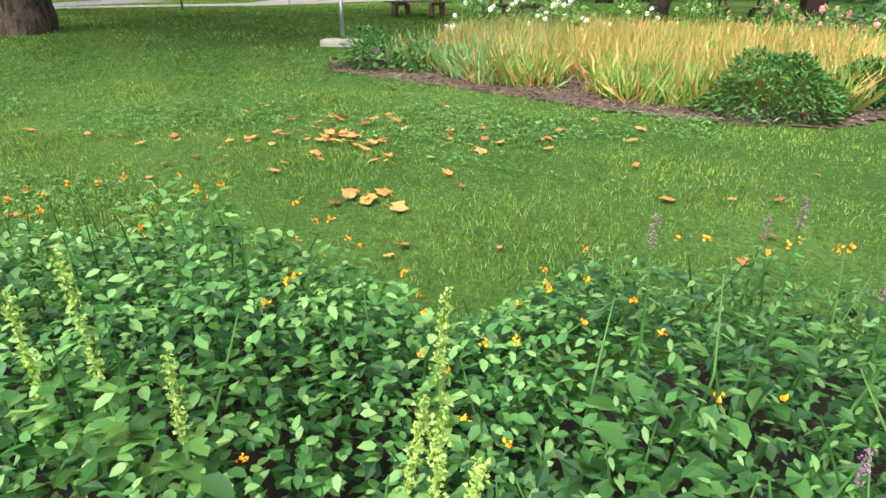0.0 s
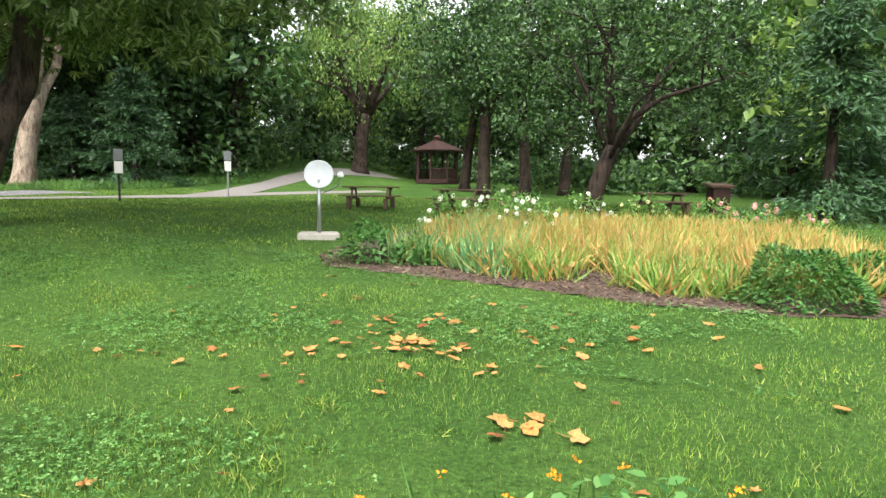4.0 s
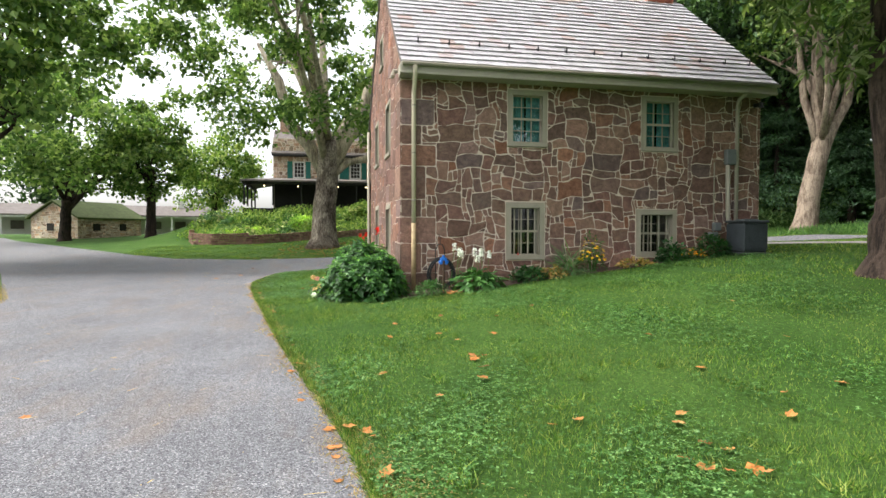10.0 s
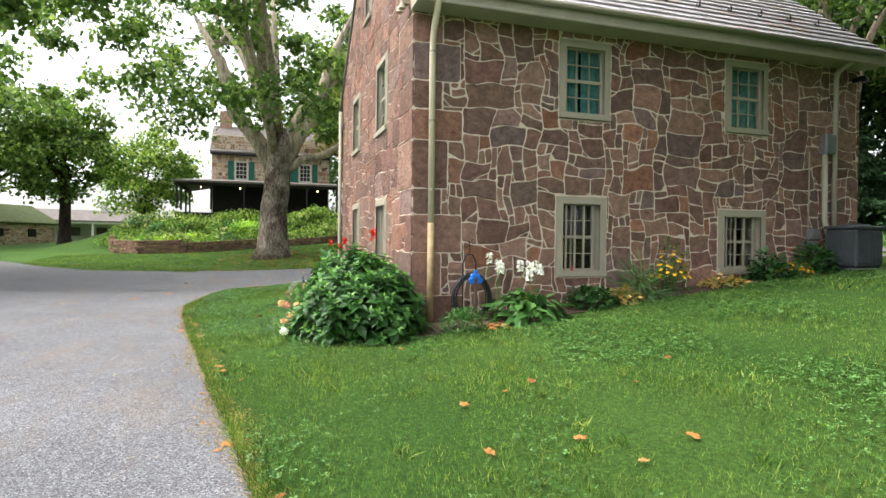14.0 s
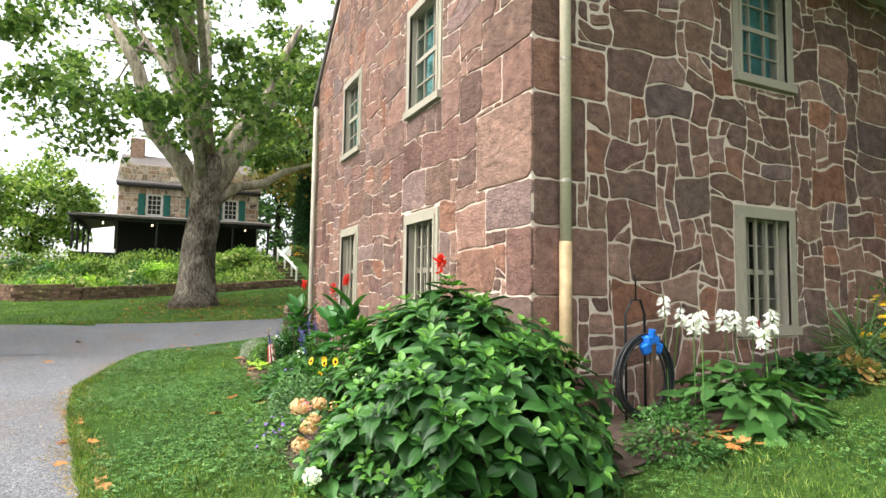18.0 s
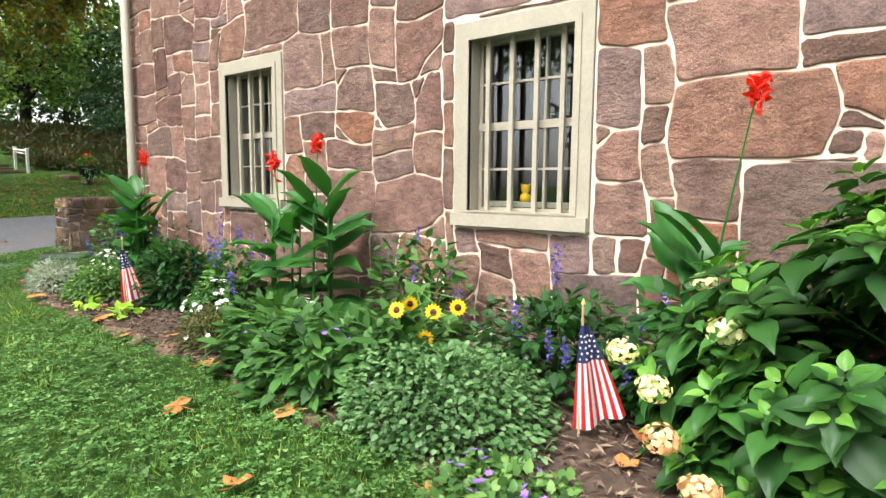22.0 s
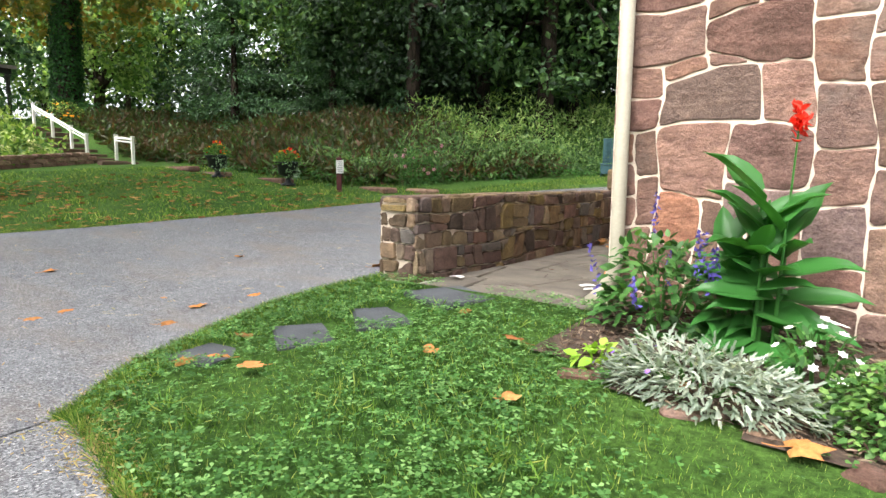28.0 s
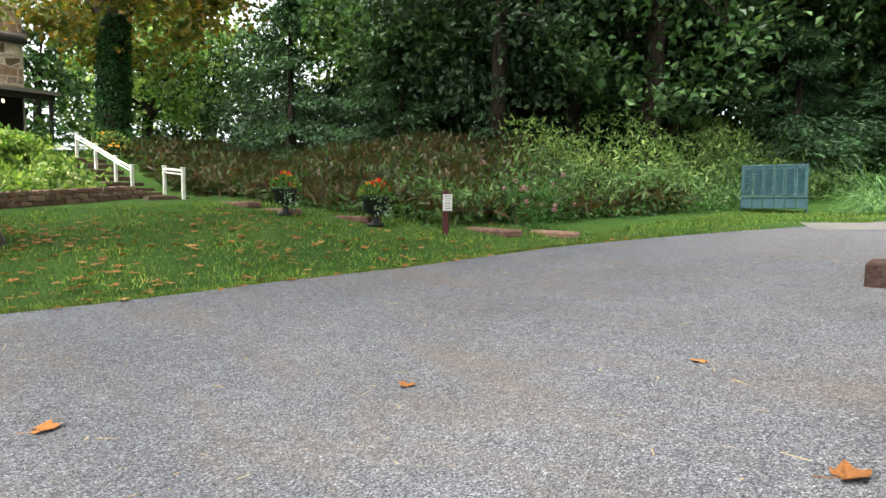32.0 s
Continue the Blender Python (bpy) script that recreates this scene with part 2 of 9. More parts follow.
M["ac_grey"] = paint("ac_grey", rgb("444a4e"), 0.5, 0.3, vary=0.15)
M["concrete"] = paint("concrete", rgb("a8a398"), 0.9, vary=0.15, scale=3, bump=0.4)
M["flag_stone"] = paint("flag_stone", rgb("43454a"), 0.75, vary=0.3, scale=5, bump=0.7)
# paving grey taken down: shade of house and trees is in the colour
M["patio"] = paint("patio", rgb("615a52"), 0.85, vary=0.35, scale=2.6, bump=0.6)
# the shade at the back of the patio is put into this dark brown
M["dark_wall"] = paint("dark_wall", rgb("38302b"), 0.9, vary=0.3, scale=2.5, bump=0.5)
M["brick"] = paint("brick", rgb("9a5a45"), 0.9, vary=0.25, scale=5, bump=0.4)
M["dish"] = paint("dish", rgb("c9cdd0"), 0.45, vary=0.05)
M["table_wood"] = paint("table_wood", rgb("5a463a"), 0.8, vary=0.25, scale=5, bump=0.4)
M["gazebo_wood"] = paint("gazebo_wood", rgb("34201a"), 0.8, vary=0.25, scale=4)
M["porch_dark"] = paint("porch_dark", rgb("2c2a2a"), 0.8, vary=0.2)
M["roof_grey"] = paint("roof_grey", rgb("6b6460"), 0.85, vary=0.2, scale=2)
M["shutter"] = paint("shutter", rgb("2a6e64"), 0.5, vary=0.12)
M["panel_green"] = paint("panel_green", rgb("35545a"), 0.6, vary=0.2)
M["maroon"] = paint("maroon", rgb("4d1f22"), 0.6, vary=0.1)
M["blue"] = paint("blue", rgb("1f6fd0"), 0.4, vary=0.1)
M["red"] = paint("red", rgb("b3262a"), 0.6, vary=0.08)
M["navy"] = paint("navy", rgb("232a4f"), 0.7, vary=0.1)
M["cloth_white"] = paint("cloth_white", rgb("dcd8d6"), 0.8, vary=0.05)
# near-black brown: the darkness of unlit, unseen rooms is put into the colour
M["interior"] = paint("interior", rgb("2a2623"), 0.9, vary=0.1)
M["curtain"] = paint("curtain", rgb("5d9a98"), 0.8, vary=0.35, scale=7)
M["mulch"] = paint("mulch", rgb("4c3e35"), 0.95, vary=0.45, scale=14, bump=1.0)
M["bark_chip"] = foliage("bark_chip", rgb("2e231c"), rgb("4a382d"), rgb("655043"), rgb("94826f"), rgb("413027"), rgb("6f5f51"), through_light=0.02, rough=0.95)
M["dark_ground"] = paint("dark_ground", rgb("241f18"), 0.95, vary=0.4, scale=16, bump=1.0)
M["gravel_path"] = paint("gravel_path", rgb("75716d"), 0.95, vary=0.12, scale=4, bump=0.5)
M["moss"] = paint("moss", rgb("4a5530"), 0.95, vary=0.3, scale=3, bump=0.6)
M["copper_trim"] = paint("copper_trim", rgb("8b8674"), 0.5, vary=0.1)

sl = Nodes("slate")
sr = sl.add("NewGeometry").outputs["Random Per Island"]
so = sl.add("ObjectInfo").outputs["Random"]
# slate greys lightened to carry some of the sky's glare on the roof
sc = sl.ramp(sl.math("FRACT", sl.math("ADD", sr, so)), (0.0, rgb("9a9799")), (0.45, rgb("aeabae")), (0.85, rgb("a39da0")), (1.0, rgb("9b867e")))
sc = sl.mix(1.0, sc, sl.ramp(sl.noise(3, 5), (0.3, (0.85,) * 3), (0.7, (1.1,) * 3)), "MULTIPLY")
sl.bump(sl.noise(30, 4), 0.3, 0.006)
M["slate"] = sl.finish(sc, 0.42, 0, 0.6)

gl = Nodes("window_glass")
gl.finish((0.85, 0.88, 0.9, 1), 0.02, 1.0, 0.5)
gt = gl.add("BsdfTransparent", Color=(0.75, 0.8, 0.8, 1))
gm = gl.add("MixShader")
gl.plug(0.9, gm.inputs[0])
gl.plug(gl.bsdf.outputs[0], gm.inputs[1])
gl.plug(gt.outputs[0], gm.inputs[2])
gl.plug(gm.outputs[0], gl.out.inputs["Surface"])
M["glass"] = gl.mat

M["bark_chestnut"] = bark("bark_chestnut", rgb("241d19"), rgb("4c4038"))
M["bark_grey"] = plates("bark_grey", rgb("4a4038"), rgb("82766a"), rgb("bcb0a0"), 20.0)
M["bark_tall"] = bark("bark_tall", rgb("6b5c50"), rgb("9c8c7c"), 2.0, 0.7)
M["bark_pale"] = bark("bark_pale", rgb("83776a"), rgb("b8ac98"), 1.5, 0.3)
M["bark_dark"] = bark("bark_dark", rgb("1c1714"), rgb("3c322b"))
M["leaf_chestnut"] = foliage("leaf_chestnut", rgb("42562f"), rgb("5b7440"), rgb("7b905a"), rgb("a8b692"), through_light=0.6)
M["leaf_sycamore"] = foliage("leaf_sycamore", rgb("3c552a"), rgb("567640"), rgb("789450"), rgb("a2b678"), through_light=0.5)
M["leaf_dark"] = foliage("leaf_dark", rgb("2b4029"), rgb("3b5836"), rgb("517243"), rgb("708e58"), through_light=0.34)
M["leaf_mid"] = foliage("leaf_mid", rgb("3f592f"), rgb("5b7c3f"), rgb("7a974e"), rgb("a3b570"), through_light=0.45)
M["leaf_turning"] = foliage("leaf_turning", rgb("4a5a2a"), rgb("66702f"), rgb("8a7f38"), rgb("9a7434"), through_light=0.45)
# very dark leaf greens with the shade of the wood put into them
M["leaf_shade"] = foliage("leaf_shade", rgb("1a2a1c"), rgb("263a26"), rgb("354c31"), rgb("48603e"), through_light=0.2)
M["leaf_deep"] = foliage("leaf_deep", rgb("22361f"), rgb("304a2a"), rgb("446236"), rgb("5f7c48"), through_light=0.26)
M["ragweed"] = foliage("ragweed", rgb("7f9a4c"), rgb("9bb35c"), rgb("b3c878"))
M["leaf_bright"] = foliage("leaf_bright", rgb("4a7a2e"), rgb("6c9c3c"), rgb("8fb654"), rgb("a9c870"))
M["leaf_fir"] = foliage("leaf_fir", rgb("2d4730"), rgb("3e5c3e"), rgb("587a52"), through_light=0.3)
M["grass"] = foliage("grass", rgb("2d4e1b"), rgb("4d742b"), rgb("70933f"), rgb("a9b067"), through_light=0.35, rough=0.6, patchy=True)
M["clover"] = foliage("clover", rgb("2c5222"), rgb("40692d"), rgb("557f3f"), rgb("7ea262"), through_light=0.3)
M["hydrangea"] = foliage("hydrangea", rgb("1e401a"), rgb("295021"), rgb("366229"), rgb("497737"), through_light=0.22, rough=0.45, spec=0.3)
M["hydrangea_tip"] = foliage("hydrangea_tip", rgb("3f6e28"), rgb("558533"), rgb("6d9c42"), through_light=0.3, rough=0.4)
M["garden"] = foliage("garden", rgb("3f5e2b"), rgb("5c7f38"), rgb("7f9c4a"), rgb("a9ba6c"), rgb("4c6f33"), through_light=0.45)
M["weed"] = foliage("weed", rgb("3c6030"), rgb("527c3e"), rgb("688f4a"), rgb("82a45c"), through_light=0.35)
M["catmint"] = foliage("catmint", rgb("3a6134"), rgb("507b46"), rgb("6b925c"), rgb("88aa78"))
M["jewelweed"] = foliage("jewelweed", rgb("35602f"), rgb("4c7c40"), rgb("669450"), rgb("86ab68"), through_light=0.4)
M["loose_weed"] = foliage("loose_weed", rgb("2a4a22"), rgb("3c632f"), rgb("527a40"), rgb("6e9056"), through_light=0.3)
M["wiry"] = foliage("wiry", rgb("3c4a20"), rgb("566430"), rgb("6e6238"), rgb("4a5a2c"))
M["weed_dark"] = foliage("weed_dark", rgb("2c5024"), rgb("416c32"), rgb("5b8644"), through_light=0.3)
M["iris"] = foliage("iris", rgb("6f8a42"), rgb("9ba058"), rgb("bfa668"), rgb("c69d62"), rgb("a97f50"), rgb("85924c"), through_light=0.35)
M["iris_blue"] = foliage("iris_blue", rgb("4f7c50"), rgb("6c9562"), rgb("8cab6c"))
M["fern"] = foliage("fern", rgb("2f3d22"), rgb("434c2c"), rgb("544a30"), rgb("5a402c"), rgb("3c5428"), rgb("57703c"), through_light=0.35)
M["goldenrod"] = foliage("goldenrod", rgb("4d7038"), rgb("6c8d48"), rgb("8ba65e"), rgb("a3b878"), through_light=0.4)
M["weed_bank"] = foliage("weed_bank", rgb("385230"), rgb("4e6e3e"), rgb("64834c"), rgb("7e9960"), through_light=0.35)
M["sage"] = foliage("sage", rgb("6c8a6c"), rgb("8aa488"), rgb("a9bfa6"))
M["silver"] = foliage("silver", rgb("7a897a"), rgb("99a598"), rgb("bac1b4"))
M["iris_green"] = foliage("iris_green", rgb("4f7a36"), rgb("6a9144"), rgb("8ba754"), rgb("b0ac62"))
M["dry_straw"] = foliage("dry_straw", rgb("8a6f4a"), rgb("ad9264"), rgb("c4ab7a"), rgb("6d7a3c"))
M["lime"] = foliage("lime", rgb("8fc23a"), rgb("aad44c"), rgb("bfe066"))
M["canna"] = foliage("canna", rgb("2c5e2a"), rgb("427d38"), rgb("5f974c"), through_light=0.3, rough=0.4)
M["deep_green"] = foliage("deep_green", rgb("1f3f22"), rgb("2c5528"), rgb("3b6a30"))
M["fallen"] = foliage("fallen", rgb("7c5031"), rgb("a87846"), rgb("956237"), rgb("bb925c"), through_light=0.15, rough=0.8)
for nm, c in (("orange", "e8931c"), ("yellow", "eebb22"), ("purple", "5a4fa0"), ("violet", "8a62c4"), ("scarlet", "d8301f"), ("petal_white", "eef0ea"), ("pink", "d99a9a"), ("pale_bloom", "d8d6a0"), ("tan_bloom", "d8b184"), ("mauve", "806078"), ("mauve_pink", "b77f92"), ("brown_eye", "4a2512"), ("straw", "c8b070")):
    M[nm] = foliage("petal_" + nm, rgb(c), tuple(min(1, v * 1.25) for v in rgb(c)[:3]) + (1,), through_light=0.2)

# ---- mesh helpers ----
rng = np.random.default_rng(7)


class Geo:
    """Gathers vertices and faces of one mesh."""

    def __init__(self):
        self.v, self.f = [], []

    def add(self, verts, faces):
        k = len(self.v)
        self.v.extend(tuple(p) for p in verts)
        self.f.extend(tuple(i + k for i in q) for q in faces)
        return self

    def box(self, c, s, rz=0.0, bev=0.0, rx=0.0, ry=0.0):
        """A box with chamfered edges, centre c and size s."""
        h = [v / 2 for v in s]
        b = min(bev, *[v * 0.45 for v in h])
        m = pose(*c, rx, ry, rz)
        if b <= 0:
            vs = [m @ Vector((x * h[0], y * h[1], z * h[2])) for x in (-1, 1) for y in (-1, 1) for z in (-1, 1)]
            return self.add(vs, [(0, 1, 3, 2), (4, 6, 7, 5), (0, 4, 5, 1), (2, 3, 7, 6), (0, 2, 6, 4), (1, 5, 7, 3)])
        vs, ix = [], {}
        for x in (-1, 1):
            for y in (-1, 1):
                for z in (-1, 1):
                    for ax in range(3):
                        p = [x * (h[0] - b), y * (h[1] - b), z * (h[2] - b)]
                        p[ax] = (x, y, z)[ax] * h[ax]
                        ix[x, y, z, ax] = len(vs)
                        vs.append(m @ Vector(p))
        fs = []
        for ax in range(3):
            o1, o2 = [k for k in range(3) if k != ax]
            for sgn in (-1, 1):
                q = []
                for a1, a2 in ((-1, -1), (1, -1), (1, 1), (-1, 1)):
                    key = [0, 0, 0]
                    key[ax], key[o1], key[o2] = sgn, a1, a2
                    q.append(ix[(*key, ax)])
                fs.append(q if (sgn > 0) == (ax != 1) else q[::-1])
            for a1 in (-1, 1):
                for a2 in (-1, 1):
                    k1, k2 = [0, 0, 0], [0, 0, 0]
                    k1[ax], k2[ax] = -1, 1
                    k1[o1] = k2[o1] = a1
                    k1[o2] = k2[o2] = a2
                    q = [ix[(*k1, o1)], ix[(*k2, o1)], ix[(*k2, o2)], ix[(*k1, o2)]]
                    fs.append(q if (a1 * a2 > 0) == (ax == 1) else q[::-1])
        for x in (-1, 1):
            for y in (-1, 1):
                for z in (-1, 1):
                    q = [ix[x, y, z, 0], ix[x, y, z, 1], ix[x, y, z, 2]]
                    fs.append(q if x * y * z > 0 else q[::-1])
        return self.add(vs, fs)

    def tube(self, pts, radii, n=8, cap=True):
        """A round tube along points, tapered."""
        pts = [Vector(p) for p in pts]
        rings = []
        ref = Vector((0.31, 0.77, 0.2))
        for i, p in enumerate(pts):
            d = (pts[min(i + 1, len(pts) - 1)] - pts[max(i - 1, 0)]).normalized()
            s = d.cross(ref)
            s = (s if s.length > 1e-3 else d.cross(Vector((1, 0, 0)))).normalized()
            u = s.cross(d)
            r = radii[i] if hasattr(radii, "__len__") else radii
            rings.append([p + (s * math.cos(2 * math.pi * k / n) + u * math.sin(2 * math.pi * k / n)) * r for k in range(n)])
        vs = [p for ring in rings for p in ring]
        fs = [(i * n + k, (i + 1) * n + k, (i + 1) * n + (k + 1) % n, i * n + (k + 1) % n) for i in range(len(pts) - 1) for k in range(n)]
        if cap:
            fs += [tuple(range(n)), tuple((len(pts) - 1) * n + k for k in range(n))[::-1]]
        return self.add(vs, fs)

    def lathe(self, c, prof, n=16, m=None):
        """A turned shape: (radius, height) pairs about the vertical through c."""
        vs = [(r * math.cos(2 * math.pi * k / n), r * math.sin(2 * math.pi * k / n), z) for r, z in prof for k in range(n)]
        m = Matrix.Translation(c) @ (m or Matrix())
        fs = [(i * n + k, i * n + (k + 1) % n, (i + 1) * n + (k + 1) % n, (i + 1) * n + k) for i in range(len(prof) - 1) for k in range(n)]
        fs += [tuple(range(n))[::-1], tuple((len(prof) - 1) * n + k for k in range(n))]
        return self.add([m @ Vector(p) for p in vs], fs)

    def mesh(self, name, smooth=False):
        me = bpy.data.meshes.new(name)
        me.from_pydata(self.v, [], self.f)
        if smooth:
            me.polygons.foreach_set("use_smooth", [True] * len(me.polygons))
        return me


def tri_mesh(name, verts, tris, smooth=False):
    """A mesh of triangles from arrays."""
    me = bpy.data.meshes.new(name)
    verts, tris = np.asarray(verts, np.float32), np.asarray(tris, np.int32)
    me.vertices.add(len(verts))
    me.vertices.foreach_set("co", verts.ravel())
    me.loops.add(tris.size)
    me.loops.foreach_set("vertex_index", tris.ravel())
    me.polygons.add(len(tris))
    me.polygons.foreach_set("loop_start", np.arange(0, tris.size, 3, dtype=np.int32))
    me.polygons.foreach_set("use_smooth", np.full(len(tris), smooth))
    me.update(calc_edges=True)
    return me


def part(name, geo, material, parent=None, label="", smooth=False):
    me = geo.mesh(name, smooth) if isinstance(geo, Geo) else geo
    if material:
        me.materials.append(M[material])
    ob = new(name, me)
    if parent is not None:
        ob.parent = parent
        ob.matrix_parent_inverse = parent.matrix_basis.inverted()
    return tagged(ob, label=label)


def thing(name, label, category, at=(0, 0, 0), group="", kind=""):
    ob = new(name)
    ob.empty_display_size = 0.1
    ob.matrix_basis = Matrix.Translation(at)
    return tagged(ob, label, category, group, kind)


def unit(a):
    return a / np.maximum(np.linalg.norm(a, axis=-1, keepdims=True), 1e-9)


def rand_dirs(n, up=0.0):
    d = rng.normal(size=(n, 3))
    d[:, 2] += up
    return unit(d)


def leaf_arrays(P, D, N, L, W, shape="diamond", curl=0.15):
    """Leaves at P, growing along D, facing N: (vertices, triangles)."""
    P, D = np.asarray(P, float), unit(np.asarray(D, float))
    S = unit(np.cross(D, N))
    U = np.cross(S, D)
    n = len(P)
    L = np.broadcast_to(np.asarray(L, float), (n,))[:, None]
    W = np.broadcast_to(np.asarray(W, float), (n,))[:, None]
    if shape == "diamond":
        st = [(0, 0, 0), (0.5, 0.5, curl), (1, 0, -curl), (0.5, -0.5, curl)]
        tr = [(0, 1, 2), (0, 2, 3)]
    elif shape == "blade":
        st = [(0, 0.5, 0), (0, -0.5, 0), (1, 0, -curl)]
        tr = [(0, 2, 1)]
    elif shape == "strap":
        st = [(0, 0.4, 0), (0, -0.4, 0), (0.55, 0.5, curl * 0.2), (0.55, -0.5, curl * 0.2), (1, 0, -curl)]
        tr = [(0, 2, 1), (1, 2, 3), (2, 4, 3)]
    elif shape == "broad":
        st, tr = [(0, 0, 0)], []
        row = ((0.12, 0.3), (0.34, 0.5), (0.6, 0.42), (0.82, 0.2))
        for k, (q, w) in enumerate(row):
            b = -1.3 * curl * q * q
            st += [(q, w, b + curl * 0.55), (q, w * 0.5, b + curl * 0.42), (q, 0, b), (q, -w * 0.5, b + curl * 0.42), (q, -w, b + curl * 0.55)]
            if k:
                for j in range(4):
                    a0, b0 = 1 + 5 * (k - 1) + j, 1 + 5 * k + j
                    tr += [(a0, b0, a0 + 1), (a0 + 1, b0, b0 + 1)]
        st.append((1, 0, -1.5 * curl))
        tr += [(0, 1, 2), (0, 2, 3), (0, 3, 4), (0, 4, 5)] + [(16 + j, 21, 17 + j) for j in range(4)]
    elif shape == "oval":
        st = [(0, 0, 0), (0.28, 0.46, curl), (0.28, -0.46, curl), (0.66, 0.4, curl * 0.6), (0.66, -0.4, curl * 0.6), (1, 0, -curl * 1.5), (0.3, 0, 0), (0.66, 0, -curl * 0.3)]
        tr = [(0, 6, 1), (0, 2, 6), (1, 6, 7), (1, 7, 3), (2, 7, 6), (2, 4, 7), (3, 7, 5), (4, 5, 7)]
    elif shape == "lobed":
        st = [(0, 0, 0), (0.12, 0.3, curl), (0.45, 0.55, curl), (0.5, 0.25, 0), (0.85, 0.3, curl), (1, 0, -curl), (0.85, -0.3, curl), (0.5, -0.25, 0), (0.45, -0.55, curl), (0.12, -0.3, curl)]
        tr = [(0, 1, 3), (1, 2, 3), (0, 3, 7), (3, 4, 5), (3, 5, 7), (5, 6, 7), (0, 7, 9), (7, 8, 9)]
    elif shape == "palm":
        st, tr = [], []
        for a in (-1.25, -0.65, 0, 0.65, 1.25):
            k, l = len(st), 1.0 - 0.22 * abs(a)
            c, s = math.cos(a), math.sin(a)
            for q, w, h in ((0, 0, 0), (0.65, 0.13, -0.02), (1, 0, -0.25), (0.65, -0.13, -0.02)):
                st.append((l * (q * c - w * s), l * (q * s + w * c), h * l))
            tr += [(k, k + 1, k + 2), (k, k + 2, k + 3)]
    elif shape == "clover":
        st, tr = [], []
        for a in (0, 2.09, 4.19):
            k, c, s = len(st), math.cos(a), math.sin(a)
            for q, w in ((0, 0), (0.75, 0.42), (1.0, 0), (0.75, -0.42)):
                st.append((q * c - w * s, q * s + w * c, 0.1 * q))
            tr += [(k, k + 1, k + 2), (k, k + 2, k + 3)]
    else:
        st = [(0, 0.5, 0), (0, -0.5, 0), (1, -0.5, 0), (1, 0.5, 0)]
        tr = [(0, 1, 2), (0, 2, 3)]
    k = len(st)
    V = np.empty((n, k, 3))
    wide = L if shape in ("palm", "clover") else W
    for i, (q, w, h) in enumerate(st):
        V[:, i] = P + D * L * q + S * wide * w + U * (wide if shape in ("palm", "clover") else W) * h
    T = (np.arange(n)[:, None, None] * k + np.asarray(tr)[None]).reshape(-1, 3)
    return V.reshape(-1, 3), T


def leaves(name, parent, material, *sets, label="", rounded=False):
    """One mesh of many leaves; each set is the arguments of leaf_arrays, or its result."""
    vs, ts, k = [], [], 0
    for s in sets:
        v, t = s
        vs.append(v)
        ts.append(t + k)
        k += len(v)
    return part(name, tri_mesh(name, np.concatenate(vs), np.concatenate(ts), rounded), material, parent, label)


# ---- the lie of the land ----
SPOTS = np.array([
    (0, 0, 0), (-3.5, 4.8, .1), (-6, 3.5, .03), (-10, 1.5, -.08), (-12, -4, 0), (-15, -1.7, -.03), (-9, -1.2, .04), (5, -3, 0),
    (4, 8, .25), (-8.2, 11.3, .52), (-14, 8.2, .7), (-18.9, 1, .06), (-19.2, 5, .45), (-19.4, 9.5, .9), (-18, 16, 1.08),
    (-17.5, 21, 1.15), (-32, 33, 2.2), (-10, 20, 1.05), (-24, -1, -.06), (-31.5, -1, -.14), (-30.2, .5, .02), (-27, -4, -.1),
    (-38.3, 6.6, .62), (-42.5, -.9, .47), (-43, 5.8, .95), (-50, 6.2, 1.45), (-34.3, 18, 1.15), (-35, -6, -.05), (-20, -14, 0),
    (10, 25, .8), (-62, -10, 1.0)])


def lie_kernel(x, y):
    d2 = (x[..., None] - SPOTS[:, 0]) ** 2 + (y[..., None] - SPOTS[:, 1]) ** 2
    return -np.sqrt(d2 + 4.0)


nk = len(SPOTS)
lie_m = np.zeros((nk + 3, nk + 3))
lie_m[:nk, :nk] = lie_kernel(SPOTS[:, 0], SPOTS[:, 1]) - 0.25 * np.eye(nk)
lie_m[:nk, nk], lie_m[:nk, nk + 1:] = 1, SPOTS[:, :2]
lie_m[nk:, :nk] = lie_m[:nk, nk:].T
LIE = np.linalg.solve(lie_m, np.r_[SPOTS[:, 2], 0, 0, 0])


def smooth(a, b, v):
    t = np.clip((v - a) / (b - a), 0, 1)
    return t * t * (3 - 2 * t)


def land(x, y):
    """Height of the ground, for numbers or arrays."""
    x, y = np.asarray(x, float), np.asarray(y, float)
    cx, cy = np.clip(x, -75, 20), np.clip(y, -30, 45)
    z = lie_kernel(cx, cy) @ LIE[:nk] + LIE[nk] + LIE[nk + 1] * cx + LIE[nk + 2] * cy
    d = np.minimum(y - 7.2, (x + 38.9) * -0.95 + (y - 7) * 0.314)
    bank = (2.0 + 0.9 * smooth(-42, -36, x)) * smooth(0.3, 9, d) + 1.5 * smooth(9, 30, d)
    farm = 2.0 * smooth(-50.2, -60.5, x) * smooth(-17, -8, y) * smooth(60, 30, y)
    north = 1.6 * smooth(32, 46, y) * smooth(-17, -26, x) + 1.2 * smooth(45, 75, y)
    z = z + np.maximum(np.maximum(bank, farm), north)
    return np.where((x > -30.35) & (x < -27.6) & (y > 0.75) & (y < 6.9), np.minimum(z, -0.03), z)


def H(x, y):
    return float(land(x, y))


